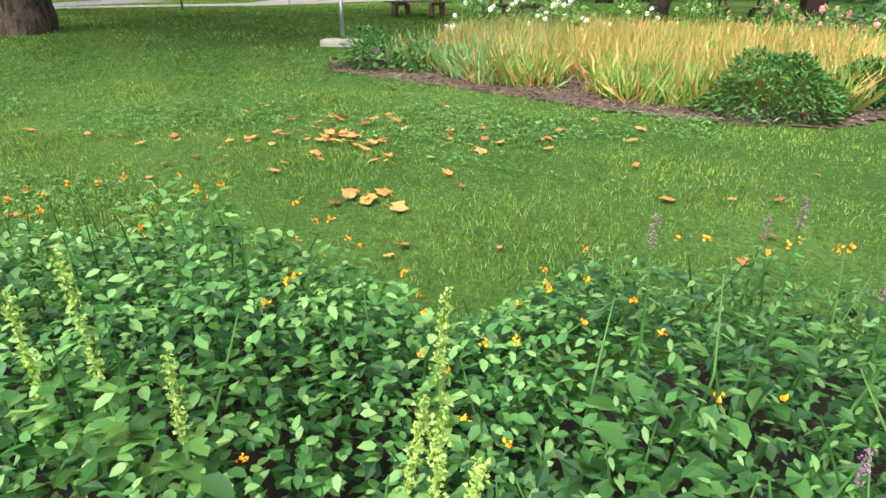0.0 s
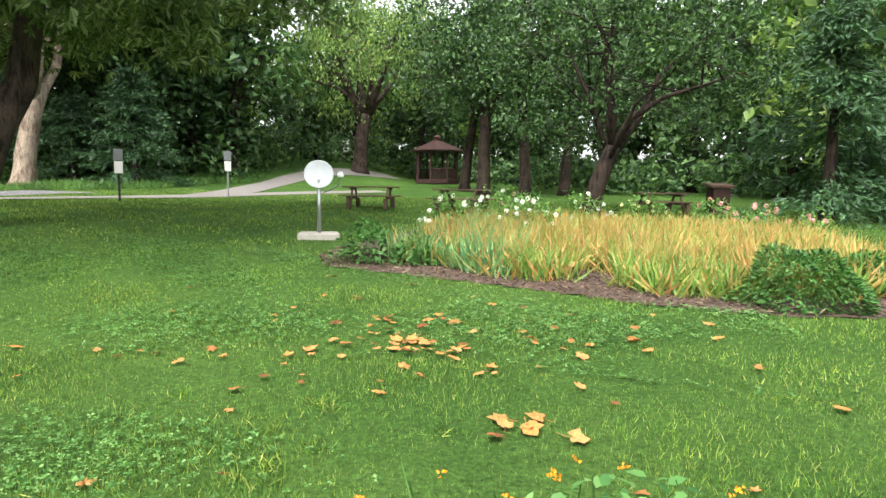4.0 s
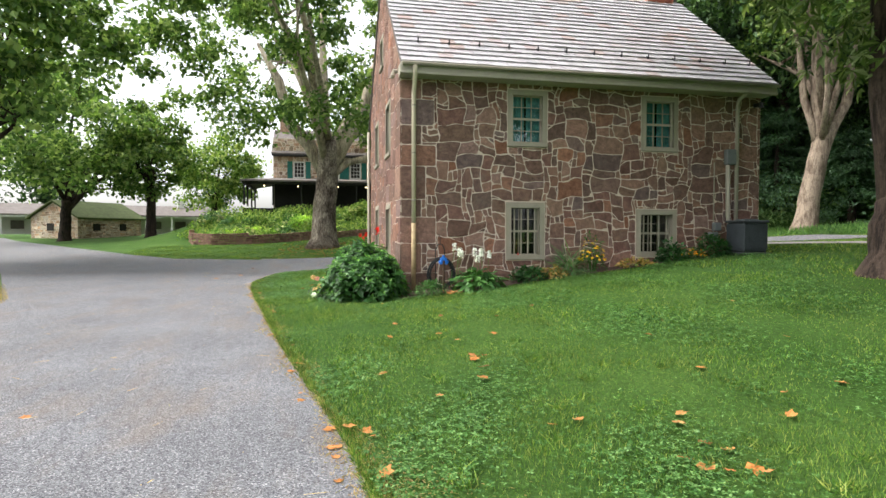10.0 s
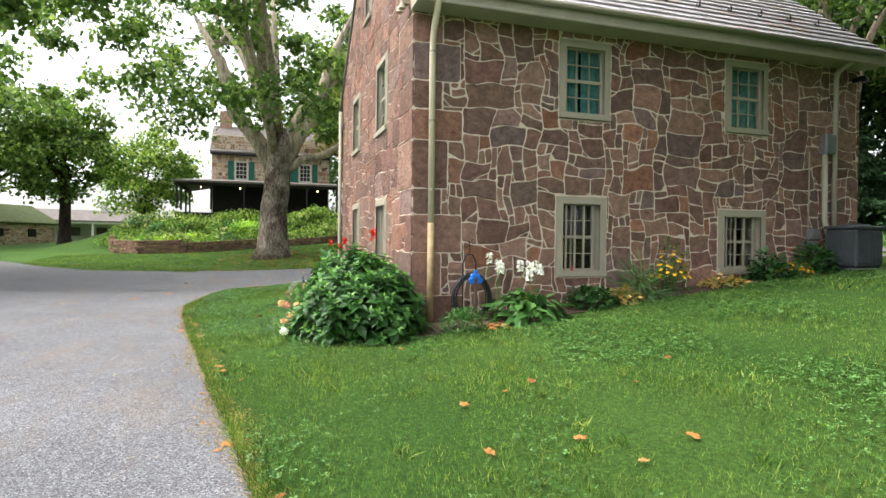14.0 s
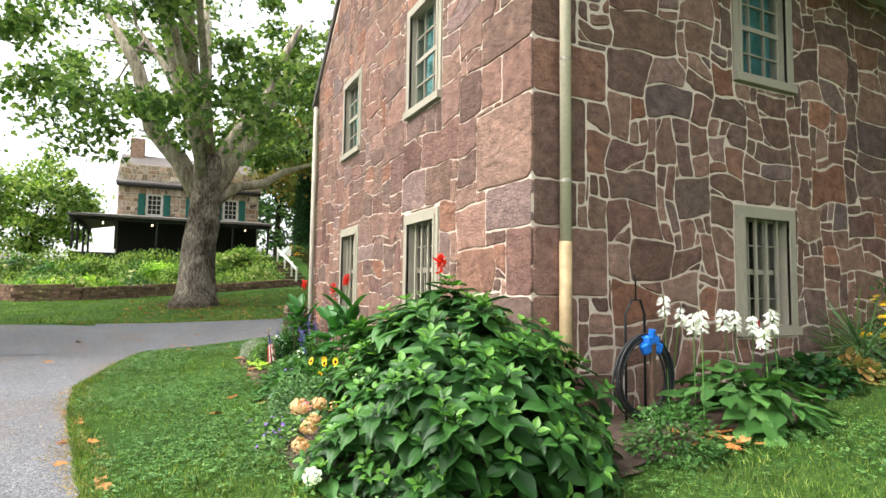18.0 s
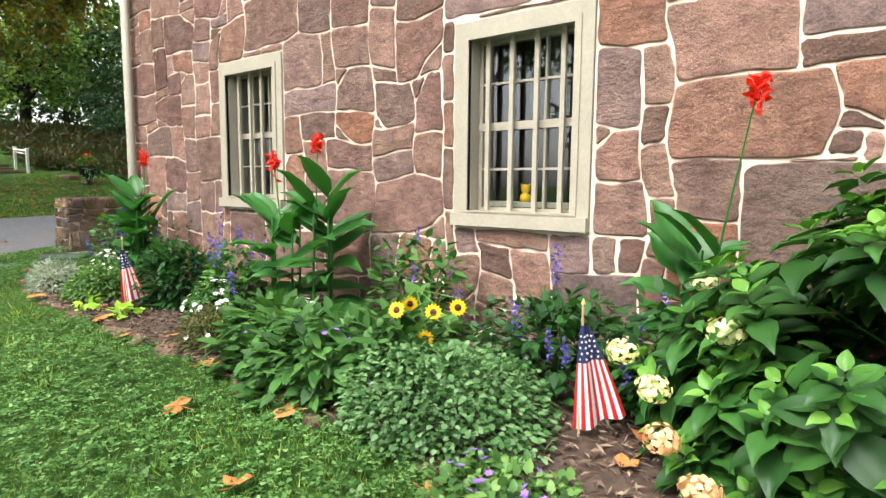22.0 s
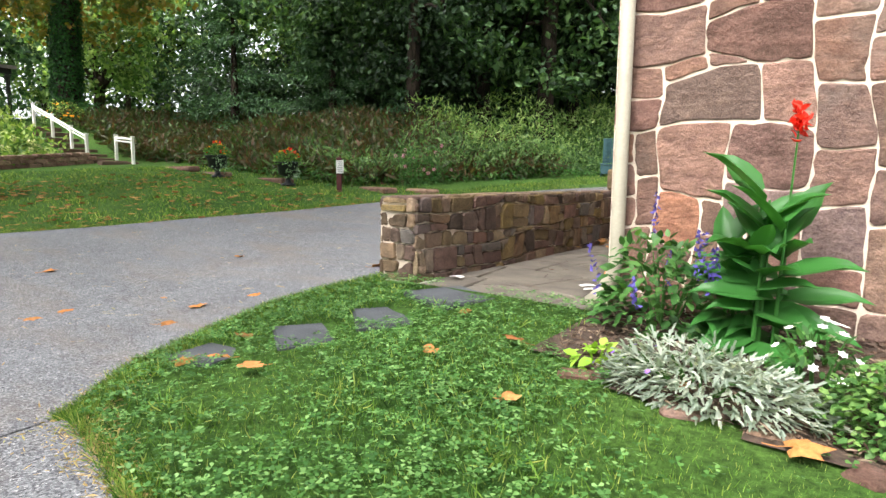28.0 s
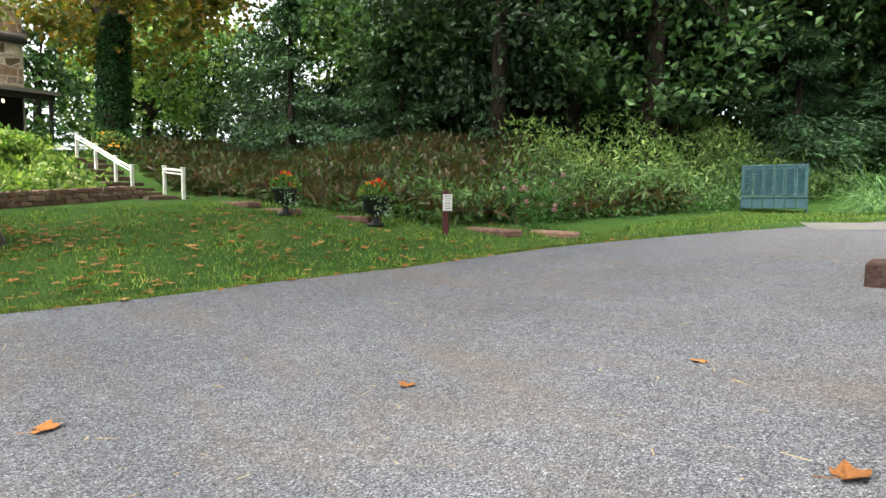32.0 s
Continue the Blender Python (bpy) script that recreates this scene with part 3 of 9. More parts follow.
# edges of the drive: main run by x, north branch by y, south-west branch by x
MAIN_R = np.array([(12, 0.2), (-5, -0.35), (-8.8, -0.77), (-10.7, -0.97), (-14.9, -1.72), (-20.6, -2.6), (-23, -2.95), (-24.8, -3.1), (-27.7, -2.65), (-29.2, -2.45), (-29.8, -1.97), (-30.12, -1.27), (-30.3, -0.84), (-30.36, -0.6), (-30.45, 0.5)])
NORTH_L = np.array([(-9, -37.7), (-2.3, -37.1), (-0.9, -37.05), (1.9, -36.6), (3.6, -36.1), (6.3, -35.6), (7.5, -35.2), (10.4, -33.9), (14, -32.1), (22, -29.5)])
NORTH_R = np.array([(-4, -29.0), (-2.4, -29.25), (-1.9, -29.8), (-1.27, -30.12), (-0.59, -30.36), (-0.06, -30.3), (0.35, -30.14), (0.6, -30.1), (6.9, -30.45), (9, -29.8), (14, -27.8), (22, -25.0)])
MAIN_L = np.array([(12, -4.2), (-5, -4.8), (-15.6, -6.3), (-21, -8.0), (-30, -12.3), (-34.8, -14.9), (-42.4, -19.7), (-80, -44)])
WEST_R = np.array([(-30, -2.6), (-36.6, -3.6), (-37.4, -8.2), (-40.5, -11), (-49, -17.1), (-62, -25.4), (-80, -36)])


def ev(curve, t):
    o = np.argsort(curve[:, 0])
    return np.interp(t, curve[o, 0], curve[o, 1])


def on_drive(x, y, m=0.0):
    main = (x > -30.6) & (y < ev(MAIN_R, x) + m) & (y > ev(MAIN_L, x) - m)
    north = (y > -6) & (y < 22) & (x > ev(NORTH_L, y) - m) & (x < ev(NORTH_R, y) + m)
    west = (x <= -30) & (y < ev(WEST_R, x) + m) & (y > ev(MAIN_L, x) - m)
    return main | north | west


PATH_A = np.array([(-33, 12.2), (-27, 14.4), (-22.9, 17.0), (-20.4, 20.6), (-18.9, 23.6), (-17.2, 26.4), (-14, 30)])
PATH_B = np.array([(-19.7, 22.6), (-20.3, 25.6), (-21.7, 29.4), (-22.9, 33), (-23.4, 36.4), (-22.7, 40), (-19.5, 46)])


def near_line(x, y, line, r):
    d = np.full(np.shape(x), 1e9)
    for a, b in zip(line[:-1], line[1:]):
        ab = b - a
        t = np.clip(((x - a[0]) * ab[0] + (y - a[1]) * ab[1]) / (ab @ ab), 0, 1)
        d = np.minimum(d, np.hypot(x - a[0] - t * ab[0], y - a[1] - t * ab[1]))
    return d < r


# ---- ground, drive, path ----


def grid_mesh(name, X, Y, Z, rounded=True):
    a, b = X.shape
    i = np.arange(a * b).reshape(a, b)
    q = np.stack([i[:-1, :-1], i[1:, :-1], i[1:, 1:], i[:-1, 1:]], -1).reshape(-1, 4)
    return tri_mesh(name, np.stack([X, Y, Z], -1).reshape(-1, 3), np.concatenate([q[:, [0, 1, 2]], q[:, [0, 2, 3]]]), rounded)


gx = np.r_[-900, -500, -300, -180, -120, np.arange(-90, -46, 2.0), np.arange(-46, 8, 0.4), np.arange(8, 30, 2.0), 50, 90, 180, 400, 900]
gy = np.r_[-900, -500, -250, -120, -70, np.arange(-50, -14, 2.0), np.arange(-14, 24, 0.4), np.arange(24, 80, 2.0), 110, 180, 320, 500, 900]
GX, GY = np.meshgrid(gx, gy, indexing="ij")
tagged(part("ground", grid_mesh("ground", GX, GY, land(GX, GY)), "lawn"), "mown green lawn rolling away over gentle slopes", "lawn", kind="structure")


def strip(name, t, lo, hi, lift, swap, material, label, category, sunk=None):
    """A paved strip between two edges over the ground."""
    s = np.r_[0, np.linspace(0, 1, 26), 1]
    T, S = np.meshgrid(t, s, indexing="ij")
    A = np.asarray(lo)[:, None] * (1 - S) + np.asarray(hi)[:, None] * S
    X, Y = (A, T) if swap else (T, A)
    Z = land(X, Y) + lift
    Z[:, 0] -= 0.08
    Z[:, -1] -= 0.08 if sunk is None else 0.08 * sunk(np.asarray(t))
    return tagged(part(name, grid_mesh(name, X, Y, Z, False), material), label, category, kind="structure")


t1 = np.r_[np.arange(12, -30.4, -0.25)]
strip("road_main", t1, ev(MAIN_L, t1), ev(MAIN_R, t1), 0.012, False, "asphalt", "grey asphalt drive with fine light aggregate", "driveway")
t2 = np.arange(-4, 22, 0.25)
strip("road_north", t2, ev(NORTH_L, t2), ev(NORTH_R, t2), 0.018, True, "asphalt", "grey asphalt branch of the drive past the house", "driveway", lambda v: v > -2.3)
t3 = np.arange(-30, -80, -0.5)
strip("road_west", t3, ev(MAIN_L, t3), ev(WEST_R, t3), 0.024, False, "asphalt", "grey asphalt drive leading to far white buildings", "driveway", lambda v: v < -36.8)


def ribbon(name, line, width, lift, material, label, category):
    line = np.asarray(line, float)
    n = max(8, int(np.hypot(*np.diff(line, axis=0).T).sum() / 0.5))
    u = np.r_[0, np.cumsum(np.hypot(*np.diff(line, axis=0).T))]
    c = np.stack([np.interp(np.linspace(0, u[-1], n), u, line[:, k]) for k in (0, 1)], -1)
    for _ in range(4):
        c[1:-1] = (c[:-2] + 2 * c[1:-1] + c[2:]) / 4
    d = unit(np.gradient(c, axis=0))
    s = np.linspace(-0.5, 0.5, 7)[None, :, None] * width
    p = c[:, None] + np.stack([-d[:, 1], d[:, 0]], -1)[:, None] * s
    return tagged(part(name, grid_mesh(name, p[..., 0], p[..., 1], land(p[..., 0], p[..., 1]) + lift), material), label, category, kind="structure")


ribbon("pavement_path", PATH_A, 2.0, 0.03, "gravel_path", "pale grey footpath across the lawn", "footpath")
ribbon("pavement_path_hill", PATH_B, 2.2, 0.036, "gravel_path", "pale grey footpath climbing into the trees", "footpath")


# ---- stone walls ----


def clip_poly(p, a, b, c):
    """The part of polygon p with a x + b y <= c."""
    out = []
    for i, q in enumerate(p):
        r = p[(i + 1) % len(p)]
        dq, dr = a * q[0] + b * q[1] - c, a * r[0] + b * r[1] - c
        if dq <= 0:
            out.append(q)
        if dq * dr < 0:
            t = dq / (dq - dr)
            out.append((q[0] + t * (r[0] - q[0]), q[1] + t * (r[1] - q[1])))
    return out


def area(p):
    return abs(sum(p[i][0] * p[(i + 1) % len(p)][1] - p[(i + 1) % len(p)][0] * p[i][1] for i in range(len(p)))) / 2


def rubble_cells(outline, holes, size, seed, flat=1.6, cut=0.4, split=0.3, extra=()):
    """Roughly coursed stones: wavy courses of uneven height, slanting joints, split and cut corners, round the holes."""
    r = random.Random(seed)
    us, vs = [p[0] for p in outline], [p[1] for p in outline]
    u_lo, u_hi, v, k = min(us) - size, max(us) + size, min(vs), 0
    amp, ph = 0.055 * size / 0.5, [r.uniform(0, 6.28) for _ in range(200)]

    def line(i, u):
        return levels[i] + (amp * (math.sin(u * 2.1 + ph[i]) + 0.6 * math.sin(u * 3.7 + ph[i] * 2)) if 0 < i < len(levels) - 1 else 0)
    levels = [v]
    while v < max(vs):
        v += size / flat * r.choice((0.55, 0.8, 0.9, 1.1, 1.25, 1.5))
        levels.append(v)
    raw = []
    for i in range(len(levels) - 1):
        tall = levels[i + 1] - levels[i]
        u = u_lo - r.random() * size
        tilt0 = 0.0
        while u < u_hi:
            w = max(0.12, min(2.4 * tall, size * r.choice((0.45, 0.6, 0.8, 0.95, 1.1, 1.45))))
            tilt1 = r.uniform(-0.16, 0.16) * min(tall, w)
            q = [(u - tilt0, line(i, u - tilt0)), (u + w - tilt1, line(i, u + w - tilt1)), (u + w + tilt1, line(i + 1, u + w + tilt1)), (u + tilt0, line(i + 1, u + tilt0))]
            parts2 = [q]
            if r.random() < split * 0.5 and w > 0.4:
                f, g3 = r.uniform(0.3, 0.7), r.uniform(0.3, 0.7)
                a, b = (q[0][0] + f * (q[1][0] - q[0][0]), q[0][1] + f * (q[1][1] - q[0][1])), (q[3][0] + g3 * (q[2][0] - q[3][0]), q[3][1] + g3 * (q[2][1] - q[3][1]))
                parts2 = [[q[0], a, b, q[3]], [a, q[1], q[2], b]]
            elif r.random() < split and tall > 0.2:
                f, g3 = r.uniform(0.35, 0.65), r.uniform(0.35, 0.65)
                a, b = (q[0][0] + f * (q[3][0] - q[0][0]), q[0][1] + f * (q[3][1] - q[0][1])), (q[1][0] + g3 * (q[2][0] - q[1][0]), q[1][1] + g3 * (q[2][1] - q[1][1]))
                parts2 = [[q[0], q[1], b, a], [a, b, q[2], q[3]]]
            elif r.random() < cut:
                c = r.randrange(4)
                p0, p1, p2 = q[c], q[(c + 1) % 4], q[c - 1]
                f, g3 = r.uniform(0.25, 0.6), r.uniform(0.3, 0.75)
                a, b = (p0[0] + f * (p1[0] - p0[0]), p0[1] + f * (p1[1] - p0[1])), (p0[0] + g3 * (p2[0] - p0[0]), p0[1] + g3 * (p2[1] - p0[1]))
                parts2 = [[p0, a, b], [a, p1, q[(c + 2) % 4], p2, b]]
            raw += parts2
            u += w
            tilt0 = tilt1
    return trim_cells(raw, outline, holes, 0.005) + [[(a, c), (b, c), (b, d), (a, d)] for a, b, c, d in extra]


def trim_cells(raw, outline, holes, least=0.006):
    """Cells cut to the outline and round the holes."""
    out = []
    sgn = 1 if sum(outline[i][0] * outline[(i + 1) % len(outline)][1] - outline[(i + 1) % len(outline)][0] * outline[i][1] for i in range(len(outline))) > 0 else -1
    for p in raw:
        for i, a in enumerate(outline):
            b = outline[(i + 1) % len(outline)]
            nx, ny = (b[1] - a[1]) * sgn, (a[0] - b[0]) * sgn
            if len(p) > 2:
                p = clip_poly(p, nx, ny, nx * a[0] + ny * a[1])
        pieces = [p] if len(p) > 2 else []
        for (u0, u1, v0, v1) in holes:
            nxt = []
            for q in pieces:
                if max(a for a, _ in q) <= u0 or min(a for a, _ in q) >= u1 or max(b for _, b in q) <= v0 or min(b for _, b in q) >= v1:
                    nxt.append(q)
                    continue
                mid = clip_poly(clip_poly(q, -1, 0, -u0), 1, 0, u1)
                nxt += [clip_poly(q, 1, 0, u0), clip_poly(q, -1, 0, -u1)]
                if len(mid) > 2:
                    nxt += [clip_poly(mid, 0, -1, -v1), clip_poly(mid, 0, 1, v0)]
            pieces = [q for q in nxt if len(q) > 2]
        out += [q for q in pieces if area(q) > least]
    return out


def block_cells(outline, holes, seed, unit_w=0.15, unit_h=0.115, extra=(), big=lambda u: 0.4, cut=0.3):
    """Squared rubble: blocks of many sizes fitted together with broken courses."""
    r = random.Random(seed)
    us, vs = [p[0] for p in outline], [p[1] for p in outline]
    nu, nv = int((max(us) - min(us)) / unit_w) + 1, int((max(vs) - min(vs)) / unit_h) + 1
    taken, raw = set(), []
    for j in range(nv):
        for i in range(nu):
            if (i, j) in taken:
                continue
            if r.random() < big(min(us) + i * unit_w):
                w, h = r.choice(((5, 3), (6, 4), (4, 4), (5, 4), (7, 4), (4, 3)))
            else:
                w, h = r.choice(((3, 2), (4, 2), (2, 2), (3, 3), (2, 3), (4, 3), (5, 2), (2, 1), (1, 2)))
            while any((i + a, j) in taken for a in range(w)):
                w -= 1
            cell = [(i + a, j + b) for a in range(w) for b in range(h)]
            while any(c in taken for c in cell):
                h -= 1
                cell = [(i + a, j + b) for a in range(w) for b in range(h)]
            taken.update(cell)
            u, v = min(us) + i * unit_w, min(vs) + j * unit_h
            q = [(u, v), (u + w * unit_w, v), (u + w * unit_w, v + h * unit_h), (u, v + h * unit_h)]
            if w > 1 and h > 1 and w + h > 4 and r.random() < cut:
                c = r.randrange(4)
                p0, p1, p2 = q[c], q[(c + 1) % 4], q[c - 1]
                f, e = r.uniform(0.3, 0.55), r.uniform(0.3, 0.6)
                a, b = (p0[0] + f * (p1[0] - p0[0]), p0[1] + f * (p1[1] - p0[1])), (p0[0] + e * (p2[0] - p0[0]), p0[1] + e * (p2[1] - p0[1]))
                raw += [[p0, a, b], [a, p1, q[(c + 2) % 4], p2, b]]
            else:
                raw.append(q)
    return trim_cells(raw, outline, holes) + [[(a, c), (b, c), (b, d), (a, d)] for a, b, c, d in extra]


def bent(place, outline, holes, amount):
    """Courses that wander: the joints waver, but keep true at corners and openings."""
    us, vs = [p[0] for p in outline], [p[1] for p in outline]

    def at(u, v, off):
        d = min(u - min(us), max(us) - u, v - min(vs))
        for a, b, c, e in holes:
            d = min(d, max(a - u, u - b, c - v, v - e))
        f = amount * min(1.0, max(0.0, d / 0.22))
        du = f * (math.sin(2.3 * v + 1.7 * math.sin(1.9 * u)) + 0.55 * math.sin(7.1 * v + 2.9 * u + 1.0) + 0.3 * math.sin(13 * u - 9 * v))
        dv = f * (math.sin(2.7 * u + 1.4 * math.sin(2.2 * v)) + 0.5 * math.sin(6.3 * u - 3.1 * v + 2.0) + 0.3 * math.sin(12 * v + 11 * u))
        return place(u + du, v + dv, off)
    return at


def inset(poly, d):
    """A convex polygon drawn in by d on every side."""
    cu, cv = sum(p[0] for p in poly) / len(poly), sum(p[1] for p in poly) / len(poly)
    out = list(poly)
    for i, p in enumerate(poly):
        q = poly[(i + 1) % len(poly)]
        nx, ny = q[1] - p[1], p[0] - q[0]
        l = math.hypot(nx, ny)
        if l < 1e-6:
            continue
        if nx * (cu - p[0]) + ny * (cv - p[1]) > 0:
            nx, ny = -nx, -ny
        out = clip_poly(out, nx / l, ny / l, (nx * p[0] + ny * p[1]) / l - d)
        if len(out) < 3:
            return []
    return out


def stone_piece(poly, joint, proud, place, r):
    """One stone: the cell drawn in by half a joint, edges a little wavy, rim chamfered, face uneven."""
    core = inset(poly, joint * r.uniform(0.75, 1.3))
    rounded = []
    for i, p in enumerate(core):
        a, b, f = core[i - 1], core[(i + 1) % len(core)], r.uniform(0.02, 0.06)
        rounded += [(p[0] + f * (a[0] - p[0]), p[1] + f * (a[1] - p[1])), (p[0] + f * (b[0] - p[0]), p[1] + f * (b[1] - p[1]))]
    core = rounded
    while len(core) > 3 and r.random() < 0.3:
        i = r.randrange(len(core))
        p, a, b = core[i], core[i - 1], core[(i + 1) % len(core)]
        f = r.uniform(0.06, 0.2)
        core = core[:i] + [(p[0] + f * (a[0] - p[0]), p[1] + f * (a[1] - p[1])), (p[0] + f * (b[0] - p[0]), p[1] + f * (b[1] - p[1]))] + core[i + 1:]
    if len(core) < 3 or area(core) < 0.002:
        return None
    pts = []
    for i, p in enumerate(core):
        q = core[(i + 1) % len(core)]
        l = math.hypot(q[0] - p[0], q[1] - p[1])
        if l < 0.012:
            continue
        e = min(0.3, 0.014 / l)
        nx, ny = (q[1] - p[1]) / l, (p[0] - q[0]) / l
        pts.append((p[0] + e * (q[0] - p[0]), p[1] + e * (q[1] - p[1])))
        if l > 0.1:
            for t in ((0.2, 0.4, 0.6, 0.8) if l > 0.3 else (0.33, 0.67)):
                w = r.uniform(-0.009, 0.009)
                pts.append((p[0] + t * (q[0] - p[0]) + nx * w, p[1] + t * (q[1] - p[1]) + ny * w))
        pts.append((q[0] - e * (q[0] - p[0]), q[1] - e * (q[1] - p[1])))
    if len(pts) < 3:
        return None
    cu, cv = sum(p[0] for p in pts) / len(pts), sum(p[1] for p in pts) / len(pts)

    def ring(d, off, wob=0.0):
        res = []
        for a, b in pts:
            k = max(0.2, 1 - d / max(math.hypot(a - cu, b - cv), 1e-4))
            res.append(place(cu + (a - cu) * k, cv + (b - cv) * k, off + r.uniform(-wob, wob)))
        return res
    n, g2 = len(pts), Geo()
    rise = proud * r.uniform(0.6, 1.4)
    vs = ring(0, -0.02) + ring(0.0, rise * 0.5) + ring(0.012, rise, 0.0012) + [place(cu, cv, rise + r.uniform(0, 0.002))]
    fs = [(k * n + i, k * n + (i + 1) % n, (k + 1) * n + (i + 1) % n, (k + 1) * n + i) for k in (0, 1) for i in range(n)]
    fs += [(2 * n + i, 2 * n + (i + 1) % n, 3 * n) for i in range(n)]
    return g2.add(vs, fs)


def slab(geo, place, u0, u1, v0, v1, deep, holes=()):
    """A wall slab from off 0 back to -deep, cut round the holes: one closed skin."""
    us = sorted({u0, u1, *[k for h in holes for k in h[:2]]})
    vs = sorted({v0, v1, *[k for h in holes for k in h[2:]]})
    nu, nv = len(us) - 1, len(vs) - 1
    solid = {(i, j) for i in range(nu) for j in range(nv) if not any(h[0] < (us[i] + us[i + 1]) / 2 < h[1] and h[2] < (vs[j] + vs[j + 1]) / 2 < h[3] for h in holes)}
    ids, verts, faces = {}, [], []

    def vid(i, j, k):
        if (i, j, k) not in ids:
            ids[i, j, k] = len(verts)
            verts.append(place(us[i], vs[j], -deep if k else 0))
        return ids[i, j, k]
    for i, j in sorted(solid):
        c = [(i, j), (i + 1, j), (i + 1, j + 1), (i, j + 1)]
        faces.append([vid(*p, 0) for p in c])
        faces.append([vid(*p, 1) for p in c[::-1]])
        for n, (di, dj) in enumerate(((0, -1), (1, 0), (0, 1), (-1, 0))):
            if (i + di, j + dj) not in solid:
                p, q = c[n], c[(n + 1) % 4]
                faces.append([vid(*p, 0), vid(*p, 1), vid(*q, 1), vid(*q, 0)])
    return geo.add(verts, faces)


STONES = []


def lay_stones(parent, outline, holes, size, seed, material, place, joint=0.013, proud=0.012, **kw):
    """Remember a wall's stones; they are laid at the end of the script."""
    STONES.append((parent, outline, holes, size, seed, material, place, joint, proud, kw))

# ---- the old stone house ----
HX0, HX1, HY0, HY1, EAVE, RIDGE = -28.0, -20.0, 0.72, 10.43, 5.6, 9.05
RX = (HX0 + HX1) / 2
house = thing("stone_house", "two-storey brown fieldstone house with white mortar and slate roof", "house", (RX, (HY0 + HY1) / 2, 0))


def front(u, v, off):
    return (HX1 + off, u, v)


def gable(u, v, off):
    return (u, HY0 - off, v)


FRONT_WIN = [(3.34, 4.36, 3.55, 4.93), (6.92, 7.96, 3.54, 4.95), (3.31, 4.31, 0.79, 2.2), (6.8, 7.96, 0.83, 2.06)]
GABLE_WIN = [(-26.02, -24.96, 0.82, 2.3), (-22.94, -21.87, 0.77, 2.22), (-26.05, -24.96, 3.54, 5.0), (-22.95, -21.85, 3.5, 5.02), (-24.4, -23.6, 6.3, 7.3)]
front_wall = part("front_wall", slab(Geo(), front, HY0 + 0.5, HY1, -0.6, EAVE - 0.08, 0.5, FRONT_WIN), "mortar", house, "dark brown fieldstone wall with pale mortar")
gw = slab(Geo(), gable, HX0, HX1, -0.6, EAVE, 0.5, GABLE_WIN[:4])
hole = GABLE_WIN[4]


def prism(geo, pts):
    n = len(pts)
    geo.add([gable(u, v, o) for o in (0, -0.5) for u, v in pts], [tuple(range(n)), tuple(range(2 * n - 1, n - 1, -1))] + [(i, i + n, (i + 1) % n + n, (i + 1) % n) for i in range(n)])


sl_g = (RIDGE - EAVE) / (HX1 - RX)
prism(gw, [(HX0, EAVE), (hole[0], EAVE), (hole[0], RIDGE - 0.12 - sl_g * (RX - hole[0]))])
prism(gw, [(hole[1], EAVE), (HX1 - 0.001, EAVE), (hole[1], RIDGE - 0.12 - sl_g * (hole[1] - RX))])
prism(gw, [(hole[0], EAVE), (hole[1], EAVE), (hole[1], hole[2]), (hole[0], hole[2])])
prism(gw, [(hole[0], hole[3]), (hole[1], hole[3]), (hole[1], RIDGE - 0.12 - sl_g * (hole[1] - RX)), (RX, RIDGE - 0.12), (hole[0], RIDGE - 0.12 - sl_g * (RX - hole[0]))])
gable_wall = part("gable_wall", gw, "mortar", house, "reddish brown fieldstone gable wall with white ribbon mortar")
part("back_wall", Geo().box((HX0 + 0.25, (HY0 + HY1) / 2 + 0.25, 2.35), (0.5, HY1 - HY0 - 0.5, 5.9)), "mortar", house)
part("north_wall", Geo().box((RX, HY1 - 0.25, 2.35), (7.0, 0.5, 5.9)).add([(HX0, HY1, EAVE), (HX1, HY1, EAVE), (RX, HY1, RIDGE - 0.12), (HX0, HY1 - 0.5, EAVE), (HX1, HY1 - 0.5, EAVE), (RX, HY1 - 0.5, RIDGE - 0.12)], [(0, 1, 2), (3, 5, 4), (0, 2, 5, 3), (1, 4, 5, 2), (0, 3, 4, 1)]), "mortar", house)
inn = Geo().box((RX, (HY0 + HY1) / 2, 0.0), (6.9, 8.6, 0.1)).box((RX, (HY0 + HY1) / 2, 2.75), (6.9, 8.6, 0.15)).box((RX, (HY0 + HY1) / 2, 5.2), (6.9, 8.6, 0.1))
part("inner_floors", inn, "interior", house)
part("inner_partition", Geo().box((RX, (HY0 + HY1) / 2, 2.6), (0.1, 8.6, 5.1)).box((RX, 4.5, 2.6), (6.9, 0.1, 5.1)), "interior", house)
QUOINS, qz = [], -0.5
for k, (h, w) in enumerate(((0.55, 0.75), (0.45, 0.45), (0.7, 1.02), (0.62, 0.42), (0.42, 0.8), (0.78, 1.0), (0.5, 0.5), (0.46, 0.9), (0.6, 0.55), (0.45, 0.95), (0.62, 0.5))):
    if qz + h < EAVE:
        QUOINS.append((HX1 + 0.012 - w, HX1 + 0.012, qz, qz + h))
        qz += h
FQ, qz = [], -0.5
for k, (h, w) in enumerate(((0.55, 0.55), (0.45, 0.9), (0.7, 0.5), (0.62, 0.85), (0.42, 0.5), (0.78, 0.6), (0.5, 0.85), (0.46, 0.5), (0.6, 0.8), (0.45, 0.5), (0.62, 0.9))):
    if qz + h < EAVE:
        FQ.append((HY0 + 0.01, HY0 + w, qz, qz + h))
        qz += h
WIN_F = [(a - 0.01, b + 0.01, c - 0.01, d + 0.01) for a, b, c, d in FRONT_WIN]
